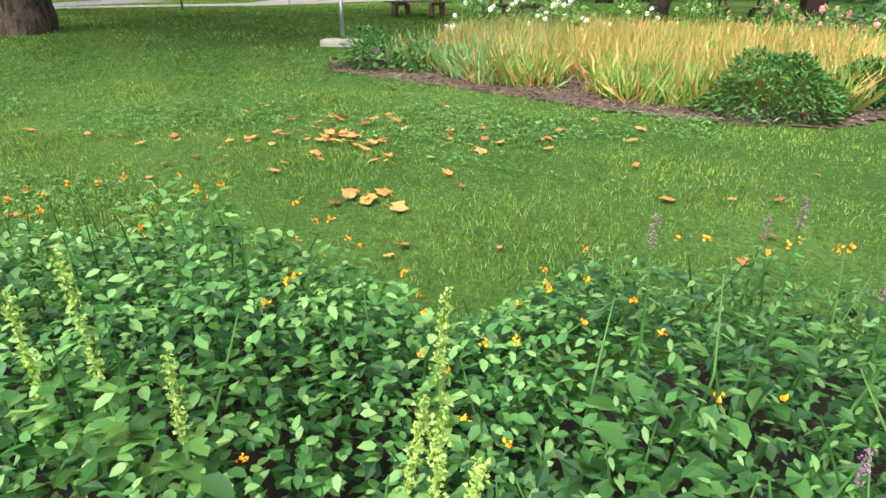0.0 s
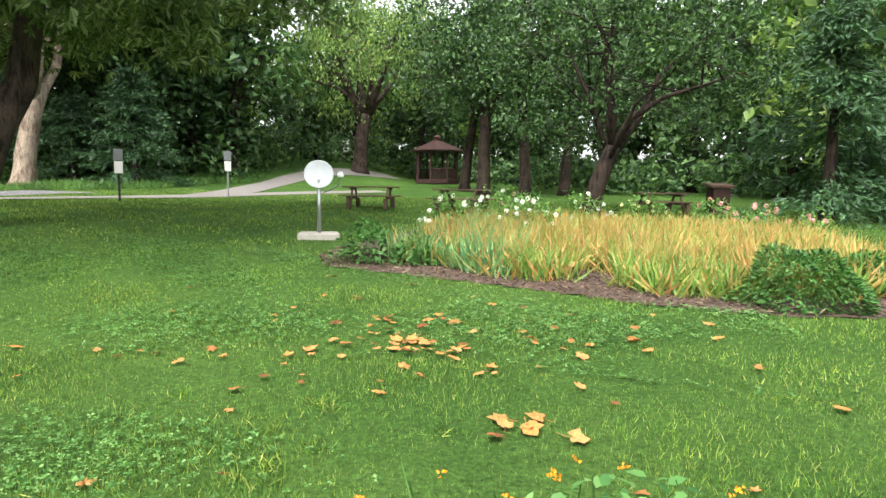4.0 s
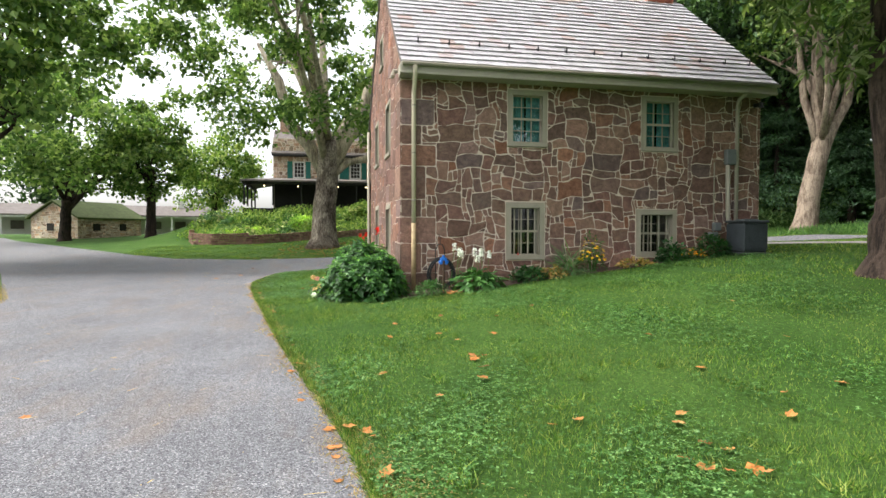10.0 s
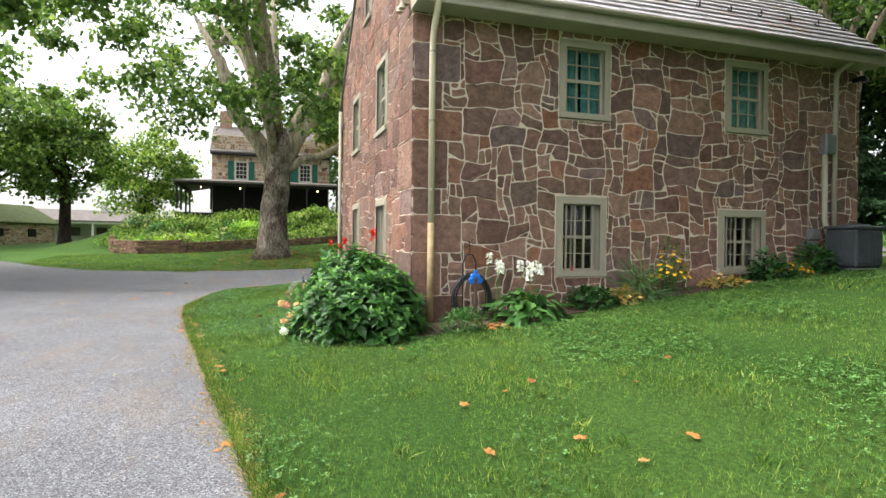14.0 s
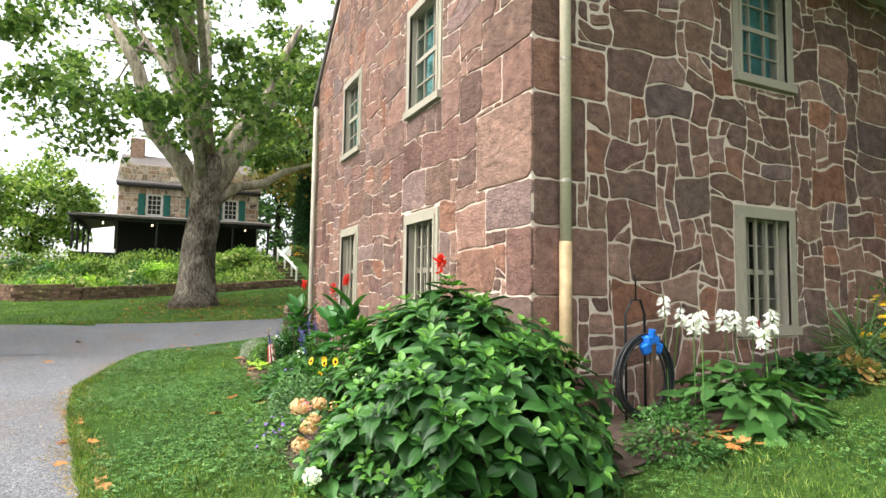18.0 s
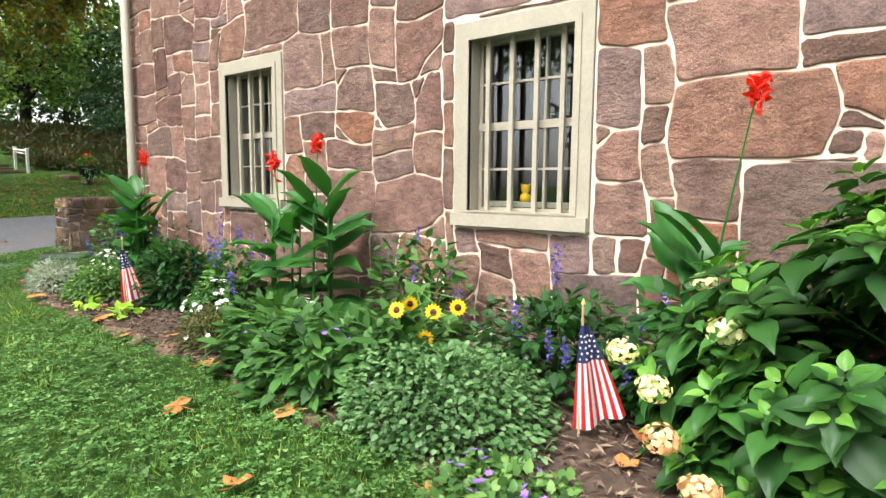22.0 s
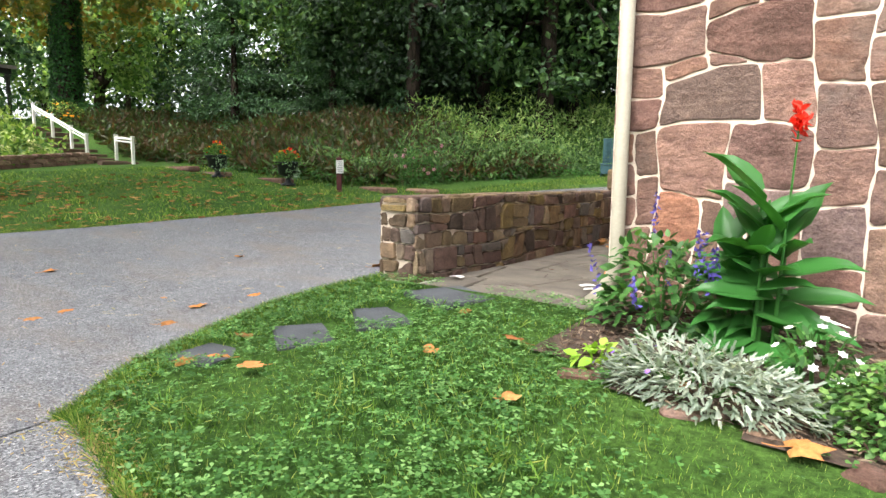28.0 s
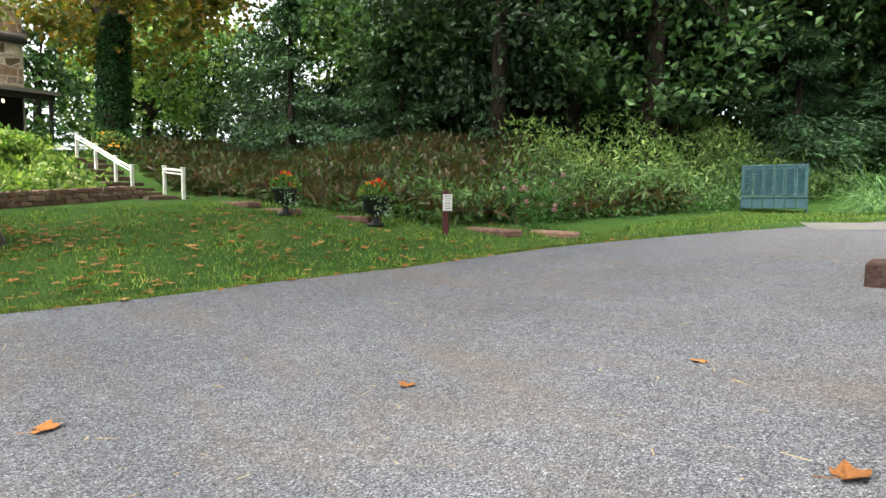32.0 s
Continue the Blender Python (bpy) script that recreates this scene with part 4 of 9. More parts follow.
WIN_G = [(a - 0.01, b + 0.01, c - 0.01, d + 0.01) for a, b, c, d in GABLE_WIN]
F_OUT = [(HY0 + 0.01, -0.5), (HY1, -0.5), (HY1, 5.2), (HY0 + 0.01, 5.2)]
G_OUT = [(HX0, -0.5), (HX1 + 0.012, -0.5), (HX1 + 0.012, EAVE - 0.1), (RX, RIDGE - 0.15), (HX0, EAVE - 0.1)]
lay_stones(front_wall, F_OUT, WIN_F + FQ, 1.0, 11, "stone_house", bent(front, F_OUT, WIN_F + FQ, 0.052), joint=0.0108, proud=0.011, cells=lambda: block_cells(F_OUT, WIN_F + FQ, 23, 0.125, 0.105, FQ, lambda u: 0.3, 0.5))
lay_stones(gable_wall, G_OUT, WIN_G + QUOINS, 1.1, 5, "stone_house", bent(gable, G_OUT, WIN_G + QUOINS, 0.034), joint=0.0076, proud=0.01, cells=lambda: block_cells(G_OUT, WIN_G + QUOINS, 5, extra=QUOINS, big=lambda u: 0.15 + 0.5 * (u - HX0) / 8))


def house_window(place, w, barred, cols=3, rows=4, curtain="curtain"):
    """A sash window in its opening: casing, sill, sash bars, panes; lower ones barred."""
    u0, u1, v0, v1 = w
    up = v1 - v0
    win = part("window", slab(Geo(), place_off(place, 0.02), u0 + 0.004, u1 - 0.004, v0 + 0.09, v1 - 0.004, 0.3, [(u0 + 0.13, u1 - 0.13, v0 + 0.12, v1 - 0.12)]), "cream", house, "cream painted sash window")
    part("casing_bead", slab(Geo(), place_off(place, 0.032), u0 + 0.085, u1 - 0.085, v0 + 0.11, v1 - 0.085, 0.04, [(u0 + 0.13, u1 - 0.13, v0 + 0.12, v1 - 0.13)]), "cream", win)
    part("sill", slab(Geo(), place_off(place, 0.06), u0 + 0.002, u1 - 0.002, v0 + 0.01, v0 + 0.1, 0.3), "cream", win)
    a, b, c, d = u0 + 0.13, u1 - 0.13, v0 + 0.115, v1 - 0.12
    sash_holes, pw, ph = [], (b - a) / cols, (d - c) / rows
    for i in range(cols):
        for j in range(rows):
            m, e0, e1 = 0.008, 0.022 if i == 0 else 0.0, 0.022 if i == cols - 1 else 0.0
            f0, f1 = 0.02 if j == 0 else 0.0, 0.02 if j == rows - 1 else 0.0
            sash_holes.append((a + i * pw + m + e0, a + (i + 1) * pw - m - e1, c + j * ph + m + f0, c + (j + 1) * ph - m - f1))
    deep = place_off(place, -0.12 if barred else -0.07)
    part("sash", slab(Geo(), deep, a + 0.001, b - 0.001, c, d, 0.04, sash_holes), "cream", win)
    mid = Geo()
    slab(mid, place_off(deep_of(place, barred), 0.012), a + 0.002, b - 0.002, (c + d) / 2 - 0.028, (c + d) / 2 + 0.028, 0.02)
    part("meeting_rail", mid, "cream", win)
    for k in range(2):
        lo, hi = (c, (c + d) / 2) if k == 0 else ((c + d) / 2, d)
        o = place_off(deep, -0.02)
        pane = part("pane", Geo().add([o(a, lo, 0), o(b, lo, 0), o(b, hi, 0), o(a, hi, 0)], [(0, 1, 2, 3)]), "glass", win)
        pane.visible_shadow = False
    if barred:
        o = place_off(place, -0.05)
        for k in range(4):
            u = a + (b - a) * (0.14 + 0.24 * k)
            part("window_bar", slab(Geo(), o, u - 0.016, u + 0.016, c, d, 0.026), "cream", win)
    else:
        o = place_off(deep, -0.12)
        n = 24
        for s0, s1 in ((0.0, 0.47), (0.53, 1.0)):
            vs = [o(a + (b - a) * (s0 + (s1 - s0) * k / n), v, 0.018 * math.sin(k * 1.7)) for k in range(n + 1) for v in (c - 0.03, d + 0.03)]
            part("curtain", Geo().add(vs, [(2 * k, 2 * k + 2, 2 * k + 3, 2 * k + 1) for k in range(n)]), curtain, win, "teal patterned curtain", True)
    return win


def place_off(place, o):
    return lambda u, v, off: place(u, v, off + o)


def deep_of(place, barred):
    return place_off(place, -0.12 if barred else -0.07)


for w in FRONT_WIN[:2]:
    house_window(front, w, False)
for w in FRONT_WIN[2:]:
    house_window(front, w, True)
for w in GABLE_WIN[:2]:
    house_window(gable, w, True)
for w in GABLE_WIN[2:4]:
    house_window(gable, w, False)
house_window(gable, GABLE_WIN[4], False, 2, 2)

# roof: boards, then slates course by course
EX, EZ = HX1 + 0.48, RIDGE - (RIDGE - EAVE) / (HX1 - RX) * (HX1 + 0.48 - RX) + 0.12
SLOPE = math.atan2(RIDGE + 0.12 - EZ, EX - RX)
run = math.hypot(EX - RX, RIDGE + 0.12 - EZ)


def roof_pt(y, s, off, side=1):
    """A point s metres up the slope from the eave, off above it."""
    x = EX - s * math.cos(SLOPE) + off * math.sin(SLOPE)
    return (x if side > 0 else 2 * RX - x, y, EZ + s * math.sin(SLOPE) + off * math.cos(SLOPE))


Y0, Y1 = HY0 - 0.05, HY1 + 0.1
rb = Geo()
for side in (1, -1):
    rb.add([roof_pt(y, s, o, side) for o in (-0.02, -0.1) for y, s in ((Y0, 0), (Y1, 0), (Y1, run), (Y0, run))], [(0, 1, 2, 3), (4, 7, 6, 5), (0, 4, 5, 1), (1, 5, 6, 2), (2, 6, 7, 3), (3, 7, 4, 0)])
roof = part("roof", rb, "roof_grey", house, "pitched roof of pale slates")
COURSE, SW = 0.27, 0.36
n_course = int(run / COURSE)


def slate(geo, y, w, s, side, k):
    lift = 0.012 + 0.004 * ((k * 7) % 3)
    q = [roof_pt(y + 0.0015, s, 0.03 + lift, side), roof_pt(y + w - 0.0015, s, 0.03 + lift, side), roof_pt(y + w - 0.0015, s + COURSE + 0.03, 0.006, side), roof_pt(y + 0.0015, s + COURSE + 0.03, 0.006, side)]
    lo = [roof_pt(y + 0.0015, s, 0.0, side), roof_pt(y + w - 0.0015, s, 0.0, side)]
    return geo.add(q + lo, [(0, 1, 2, 3), (4, 5, 1, 0)])


upper = Geo()
SLATES = []
for k in range(n_course):
    y, j = Y0 - (SW / 2 if k % 2 else 0), 0
    while y < Y1 - 0.02:
        a, b = max(y, Y0), min(y + SW, Y1)
        if b - a > 0.03:
            if k < 9:
                SLATES.append((a, b - a, k * COURSE, k + j))
            else:
                slate(upper, a, b - a, k * COURSE, 1, k + j)
        y += SW
        j += 1
for k in range(n_course):
    slate(upper, Y0, Y1 - Y0, k * COURSE, -1, k)
tagged(part("upper_slates", upper, "slate", roof), kind="stuff")
part("ridge_cap", Geo().box((RX, (Y0 + Y1) / 2, RIDGE + 0.15), (0.3, Y1 - Y0, 0.06), bev=0.02), "slate", roof)
for k in range(13):
    y = Y0 + 0.5 + k * (Y1 - Y0 - 0.8) / 12
    p = roof_pt(y, 0.98, 0.04)
    part("snow_guard", Geo().box((p[0], p[1], p[2] + 0.03), (0.1, 0.025, 0.03), ry=math.degrees(SLOPE)).box((p[0] + 0.05, p[1], p[2] + 0.05), (0.015, 0.03, 0.11)), "black", roof)
# chimney, eaves, gutter, pipes
ch = part("chimney", Geo().box((RX, 9.75, RIDGE + 0.1), (0.62, 0.95, 1.9)), "mortar", house, "red brick chimney")
for k in range(25):
    z = RIDGE - 0.8 + k * 0.074
    for side in range(2):
        for j in range(3):
            yy = 9.29 + (j + (0.5 if k % 2 else 0.0)) * 0.31
            yc, wy = (yy + 0.145, 0.29) if yy + 0.29 < 10.24 else (10.1, 0.2)
            part("brick", Geo().box((RX + (0.315 if side else -0.315), yc, z), (0.03, wy, 0.062), bev=0.004), "brick", ch)
    for j in range(2):
        part("brick", Geo().box((RX - 0.16 + j * 0.31 + (0.03 if k % 2 else 0), 9.27, z), (0.27, 0.03, 0.062), bev=0.004), "brick", ch)
part("fascia", Geo().box((HX1 + 0.47, (HY0 + HY1) / 2, EZ - 0.15), (0.05, HY1 - HY0 + 0.14, 0.24), bev=0.008).box((HX1 + 0.5, (HY0 + HY1) / 2, EZ - 0.245), (0.05, HY1 - HY0 + 0.16, 0.05), bev=0.012), "cream_dim", house, "cream painted eaves board")
part("soffit", Geo().box((HX1 + 0.23, (HY0 + HY1) / 2, EZ - 0.235), (0.44, HY1 - HY0 + 0.1, 0.03)), "cream_dim", house, "cream painted soffit boards")
part("eave_return", Geo().box((HX1 + 0.25, HY0 - 0.03, EZ - 0.12), (0.46, 0.04, 0.26), bev=0.008), "cream_dim", house)
gut = Geo()
prof = [(math.sin(a) * 0.065, -math.cos(a) * 0.065) for a in np.linspace(-1.6, 1.6, 9)] + [(math.sin(a) * 0.056, -math.cos(a) * 0.056) for a in np.linspace(1.6, -1.6, 9)]
gy0, gy1 = Y0 + 0.02, Y1 - 0.02
gut.add([(HX1 + 0.555 + a, y, EZ - 0.03 + b) for y in (gy0, gy1) for a, b in prof], [(i, (i + 1) % 18, (i + 1) % 18 + 18, i + 18) for i in range(18)] + [tuple(range(18))[::-1], tuple(range(18, 36))])
part("gutter", gut, "copper_trim", house, smooth=True)
dp = part("downspout", Geo().tube([(HX1 + 0.55, 0.98, EZ - 0.07), (HX1 + 0.54, 0.98, EZ - 0.25), (HX1 + 0.14, 1.02, EZ - 0.58), (HX1 + 0.09, 1.02, EZ - 0.78), (HX1 + 0.09, 1.02, 1.66)], 0.052, 12), "pipe_cream", house, "cream round downspout", True)
part("pipe_shoe", Geo().tube([(HX1 + 0.09, 1.02, 1.68), (HX1 + 0.09, 1.02, 0.1)], 0.056, 10), "wood_bare", dp, "ribbed tan lower pipe", True)
for k in range(3):
    part("pipe_strap", Geo().lathe((HX1 + 0.09, 1.02, 2.2 + k * 1.1), [(0.056, 0), (0.056, 0.03)], 10), "cream", dp)
part("downspout", Geo().tube([(HX1 + 0.5, 9.66, EZ - 0.2), (HX1 + 0.14, 9.66, EZ - 0.36), (HX1 + 0.09, 9.66, EZ - 0.5), (HX1 + 0.09, 9.66, 1.0)], 0.05, 10), "cream_dim", house, "weathered grey downspout", True)
part("downspout", Geo().tube([(HX0 + 0.1, HY0 - 0.09, 5.1), (HX0 + 0.1, HY0 - 0.09, 0.46), (HX0 + 0.08, HY0 - 0.1, 0.32), (HX0 + 0.02, HY0 - 0.11, 0.19), (HX0 - 0.06, HY0 - 0.13, 0.1)], [0.05, 0.05, 0.052, 0.06, 0.07], 12), "cream", house, "pale downspout with flared foot", True)
cb = part("conduit", Geo().tube([(HX1 + 0.08, 9.4, 3.3), (HX1 + 0.08, 9.42, 1.9), (HX1 + 0.14, 9.48, 1.5)], 0.055, 10).tube([(HX1 + 0.05, 9.02, 3.3), (HX1 + 0.05, 9.02, 1.4)], 0.014, 8), "cream_dim", house, smooth=True)
part("meter_box", Geo().box((HX1 + 0.1, 9.45, 3.45), (0.16, 0.28, 0.4), bev=0.02), "grey_metal", cb, "grey metal meter box")
part("junction_box", Geo().box((HX1 + 0.1, 8.98, 1.35), (0.14, 0.22, 0.26), bev=0.015), "grey_metal", cb, "grey junction box")
part("junction_box", Geo().box((HX1 + 0.1, 9.08, 1.62), (0.14, 0.2, 0.22), bev=0.015), "grey_metal", cb, "grey junction box")
part("lamp_bracket", Geo().box((HX1 + 0.12, 10.25, 4.85), (0.26, 0.1, 0.1), bev=0.02).lathe((HX1 + 0.28, 10.2, 4.75), [(0.03, 0.12), (0.07, 0.0)], 10), "black", house, "small dark floodlight")
part("security_light", Geo().box((HX1 - 0.2, HY0 - 0.1, EAVE - 0.35), (0.12, 0.14, 0.08), bev=0.015).lathe((HX1 - 0.12, HY0 - 0.16, EAVE - 0.48), [(0.03, 0.1), (0.06, 0.0)], 10).lathe((HX1 - 0.3, HY0 - 0.16, EAVE - 0.48), [(0.03, 0.1), (0.06, 0.0)], 10), "cream", house, "twin white security light")


# ---- trees ----


def tree(name, x, y, label, trunk, crown, limbs, material, bark_mat, n_leaf, leaf, shape="lobed", clumps=60, spread=0.9, hollow=0.45, category="tree", group="", down=0.0, pale=None, seed=1, gap=0.0, base=None, stems=(), clear=None):
    """A tree. trunk: (radius, height of the fork, lean x, lean y); crown: centre offset and radii; leaf: (length, width)."""
    global rng
    keep, rng = rng, np.random.default_rng(seed * 101 + 3)
    z0 = H(x, y) if base is None else base
    t = thing(name, label, category, (x, y, z0), group)
    r0, fork, lx, ly = trunk
    top = Vector((x + lx, y + ly, z0 + fork))
    tg, up = Geo(), Geo()
    n = 9
    pts = [(x + lx * (k / n) ** 1.4 + rng.normal() * r0 * 0.05, y + ly * (k / n) ** 1.4 + rng.normal() * r0 * 0.05, z0 - 0.25 + (fork + 0.25) * k / n) for k in range(n + 1)]
    rad = [r0 * (1.0 + 0.55 * math.exp(-k * 1.6)) * (1 - 0.22 * k / n) for k in range(n + 1)]
    if stems and fork < 3:
        rad[-1], rad[-2], rad[-3] = rad[-1] * 0.5, rad[-2] * 0.86, rad[-3] * 0.97
    tg.tube(pts, rad, 18)
    cx, cy, cz, rx, ry, rz = crown
    C = np.array([x + cx, y + cy, z0 + cz])
    d = rand_dirs(clumps)
    K = C + d * np.array([rx, ry, rz]) * (hollow + (1 - hollow) * rng.random((clumps, 1)) ** 0.6)
    order = np.argsort(rng.random(clumps))
    for k, (a, lean, h, f) in enumerate(stems):
        s = Vector(pts[n - 3 if fork < 3 else n - 2])
        e = s + Vector((math.cos(a) * lean, math.sin(a) * lean, h))
        m1 = s.lerp(e, 0.35) + Vector((math.cos(a), math.sin(a), 0)) * lean * 0.18
        part("limb", Geo().tube([s - Vector((0, 0, r0)), s.lerp(m1, 0.5), m1, s.lerp(e, 0.7), e], [r0 * f * 1.15, r0 * f * 1.08, r0 * f, r0 * f * 0.75, r0 * f * 0.25], 12), pale or bark_mat, t, smooth=True)
    heads = []
    for a, lean, h, f in stems:
        s = Vector(pts[n - 2])
        heads += [s + Vector((math.cos(a) * lean * q, math.sin(a) * lean * q, h * q)) for q in (0.62, 0.75)]
    for k in range(limbs):
        e = Vector(K[order[k % clumps]])
        s = heads[k * 2 % len(heads)] if heads and fork < 3 else Vector(pts[n - (k % 3)])
        mid = s.lerp(e, 0.45) + Vector((rng.normal() * 0.4, rng.normal() * 0.4, (e - s).length * 0.12))
        q1 = s.lerp(mid, 0.5) + Vector((rng.normal() * 0.15, rng.normal() * 0.15, 0.1))
        rr = r0 * rng.uniform(0.28, 0.5)
        (up if pale else tg).tube([s - Vector((0, 0, r0 * 0.3)), q1, mid, mid.lerp(e, 0.6), e], [rr, rr * 0.8, rr * 0.55, rr * 0.3, 0.02], 8)
        for m in range(3):
            e2 = Vector(K[order[(k * 5 + m * 3 + 1) % clumps]])
            f = mid.lerp(e, 0.2 + 0.25 * m)
            e2 = f + (e2 - f) * min(1.0, 3.2 / max((e2 - f).length, 0.1))
            (up if pale else tg).tube([f, f.lerp(e2, 0.5) + Vector((0, 0, 0.15)), e2], [rr * 0.3, rr * 0.2, 0.012], 6)
    part("trunk", tg, bark_mat, t, smooth=True)
    if pale:
        part("branchwork", up, pale, t, "smooth pale cream limbs", True)
    n_leaf = int(n_leaf)
    ci = rng.integers(0, clumps, n_leaf)
    cr = spread * rng.uniform(0.55, 1.3, clumps)
    off = rng.normal(size=(n_leaf, 3)) * np.array([0.55, 0.55, 0.36])
    P = K[ci] + off * cr[ci][:, None]
    P = P[P[:, 2] > z0 + 0.5 + gap]
    if clear:
        P = P[~((P[:, 0] < clear[0]) & (P[:, 2] < z0 + clear[1]))]
    D = rand_dirs(len(P)) + np.array([0, 0, -0.25 - down])
    N = rand_dirs(len(P), 1.3)
    s = rng.uniform(0.7, 1.25, len(P))
    leaves("crown", t, material, leaf_arrays(P, D, N, leaf[0] * s, leaf[1] * s, shape))
    rng = keep
    return t


def blob_leaves(n, c, r, zmin=0.0, shell=0.5):
    """Points in a mound, thicker towards its surface, with outward directions."""
    d = rand_dirs(n)
    d[:, 2] = np.abs(d[:, 2])
    k = shell + (1 - shell) * rng.random((n, 1)) ** 0.5
    return np.asarray(c) + d * np.asarray(r) * k + np.array([0, 0, zmin]), d


# chestnut beside the house
tree("chestnut_tree", -14.5, 8.55, "old horse chestnut with a stout forked dark trunk and drooping leaves", (0.55, 1.6, 0.05, 0.05), (0.9, 1.3, 8.8, 7.0, 6.8, 5.2), 4, "leaf_chestnut", "bark_chestnut", 24000, (0.3, 0.1), "palm", 190, 1.0, 0.45, seed=3, down=0.5, gap=2.9, clear=(-15.8, 7.2), stems=((4.09, 0.5, 6.2, 0.6), (0.95, 1.8, 5.6, 0.56), (0.8, 0.55, 6.4, 0.44), (5.4, 0.9, 5.2, 0.3)))
# sycamore by the drive
tree("sycamore_tree", -42.6, -0.9, "great sycamore with flaking grey trunk and pale mottled limbs", (0.76, 6.4, -0.1, 0.3), (0, -0.5, 13.5, 12.5, 12.5, 8.0), 6, "leaf_sycamore", "bark_grey", 27000, (0.28, 0.26), "lobed", 190, 1.0, 0.42, seed=5, pale="bark_pale", gap=6.0, stems=((4.4, 4.4, 7.6, 0.5), (3.6, 0.8, 9.5, 0.42), (1.5, 3.8, 8.2, 0.44), (1.4, 4.6, 1.6, 0.26)))
# pale-barked tree behind the house corner
tree("maple_tree", -32.1, 23.6, "tall tree with a pale furrowed leaning trunk behind the house", (0.54, 5.6, 0.35, 0.85), (1.0, 2.0, 13.0, 6.5, 6.5, 5.0), 6, "leaf_mid", "bark_tall", 15000, (0.3, 0.24), "diamond", 90, 1.2, 0.4, seed=8, gap=6, stems=((1.2, 2.2, 6.5, 0.45), (4.3, 0.4, 7.4, 0.56), (4.35, 1.6, 7.2, 0.34)))
tree("crabapple_tree", -2.6, 20.8, "dark spreading crab apple with leaning twin trunks", (0.33, 2.3, 0.7, 0.2), (0.9, 0.3, 5.6, 5.2, 4.8, 3.6), 9, "leaf_deep", "bark_dark", 15000, (0.16, 0.1), "diamond", 90, 0.9, 0.4, seed=9, gap=1.4)
tree("willow_tree", -21.5, 43.3, "large willow with a thick furrowed trunk", (0.6, 4.5, 0.5, 0.2), (0, 0, 10, 7, 7, 6), 9, "leaf_mid", "bark_chestnut", 11000, (0.3, 0.14), "diamond", 80, 1.5, 0.4, seed=10, down=1.0, gap=2.5)
for i, (x, y, r, h) in enumerate(((-6.2, 30.5, 0.3, 6), (-8.4, 30.2, 0.35, 5), (-4.4, 33, 0.3, 6), (-10.4, 34, 0.3, 6))):
    tree("woodland_tree", x, y, "slim dark tree at the edge of the lawn", (r, h, 0.4 * (i - 1), 0), (0, 0, 8.5, 4, 4, 4.5), 6, "leaf_deep" if i % 2 else "leaf_dark", "bark_dark", 6000, (0.28, 0.16), "diamond", 45, 1.2, 0.3, group="trees on the lawn", seed=20 + i, gap=3)
# trees along the far drive, to the south-west
tree("plane_tree", -63.5, -23.2, "broad leafy shade tree by the drive", (0.5, 3.6, 0.2, 0.3), (0, 0, 9.5, 9, 9, 6.5), 9, "leaf_sycamore", "bark_dark", 12000, (0.42, 0.34), "diamond", 90, 1.5, 0.3, seed=31, group="shade trees", gap=3)
tree("plane_tree", -63, -16.0, "slender ivy-clad shade tree beyond the drive", (0.45, 4.5, 0.3, 0.1), (0, 0, 8.0, 3.4, 3.4, 5.2), 8, "leaf_mid", "bark_dark", 7000, (0.36, 0.28), "diamond", 50, 1.1, 0.4, seed=32, group="shade trees", gap=2.5)
tree("plane_tree", -77, -13.0, "rounded pale green tree beside the farmhouse", (0.4, 3, 0.2, 0.1), (0, 0, 6.2, 5.5, 5.0, 4.8), 8, "garden", "bark_dark", 8000, (0.42, 0.3), "diamond", 60, 1.2, 0.3, seed=35, group="shade trees", gap=1)
tree("plane_tree", -71, 12.5, "rounded tree behind the farmhouse steps", (0.4, 3.5, 0.2, 0.1), (0, 0, 6.5, 4.2, 4.2, 4.8), 8, "leaf_sycamore", "bark_dark", 7000, (0.36, 0.28), "diamond", 60, 1.1, 0.3, seed=37, group="shade trees", gap=1.5)
tree("plane_tree", -36, -16.8, "broad leafy shade tree overhanging the drive", (0.5, 4, 0, 0), (1, 0.5, 10.5, 7, 6.5, 5.0), 9, "leaf_sycamore", "bark_dark", 12000, (0.36, 0.3), "diamond", 80, 1.4, 0.3, seed=33, group="shade trees", gap=5.5)
tree("maple_tree", -60.4, 7.3, "dark ivy-clad tree with yellowing leaves above the garden steps", (0.6, 6.5, 0.3, 0.2), (0, 0.5, 9.5, 5.5, 5.5, 5.5), 9, "leaf_turning", "bark_dark", 9000, (0.34, 0.28), "diamond", 70, 1.2, 0.3, seed=36, gap=3.0)
tree("plane_tree", -56, 19.5, "dark ivy-clad tree above the garden steps", (0.42, 5.0, 0, 0), (0, 0, 8.5, 5, 5, 5.5), 8, "leaf_mid", "bark_dark", 12000, (0.3, 0.22), "diamond", 60, 1.2, 0.3, seed=34, group="shade trees", gap=2.5)
rng = np.random.default_rng(61)
iv = thing("ivy_vine", "dark ivy climbing the tree trunk above the garden steps", "ivy", (-60.4, 7.3, H(-60.4, 7.3)))
n = 5200
a, f = rng.random(n) * 6.28, rng.random(n)
P = np.stack([-60.4 + 0.3 * f ** 1.4 * 0.6 + np.cos(a) * (0.72 - 0.12 * f + rng.normal(size=n) * 0.06), 7.3 + 0.2 * f ** 1.4 * 0.6 + np.sin(a) * (0.72 - 0.12 * f + rng.normal(size=n) * 0.06), H(-60.4, 7.3) + f * 6.2], -1)
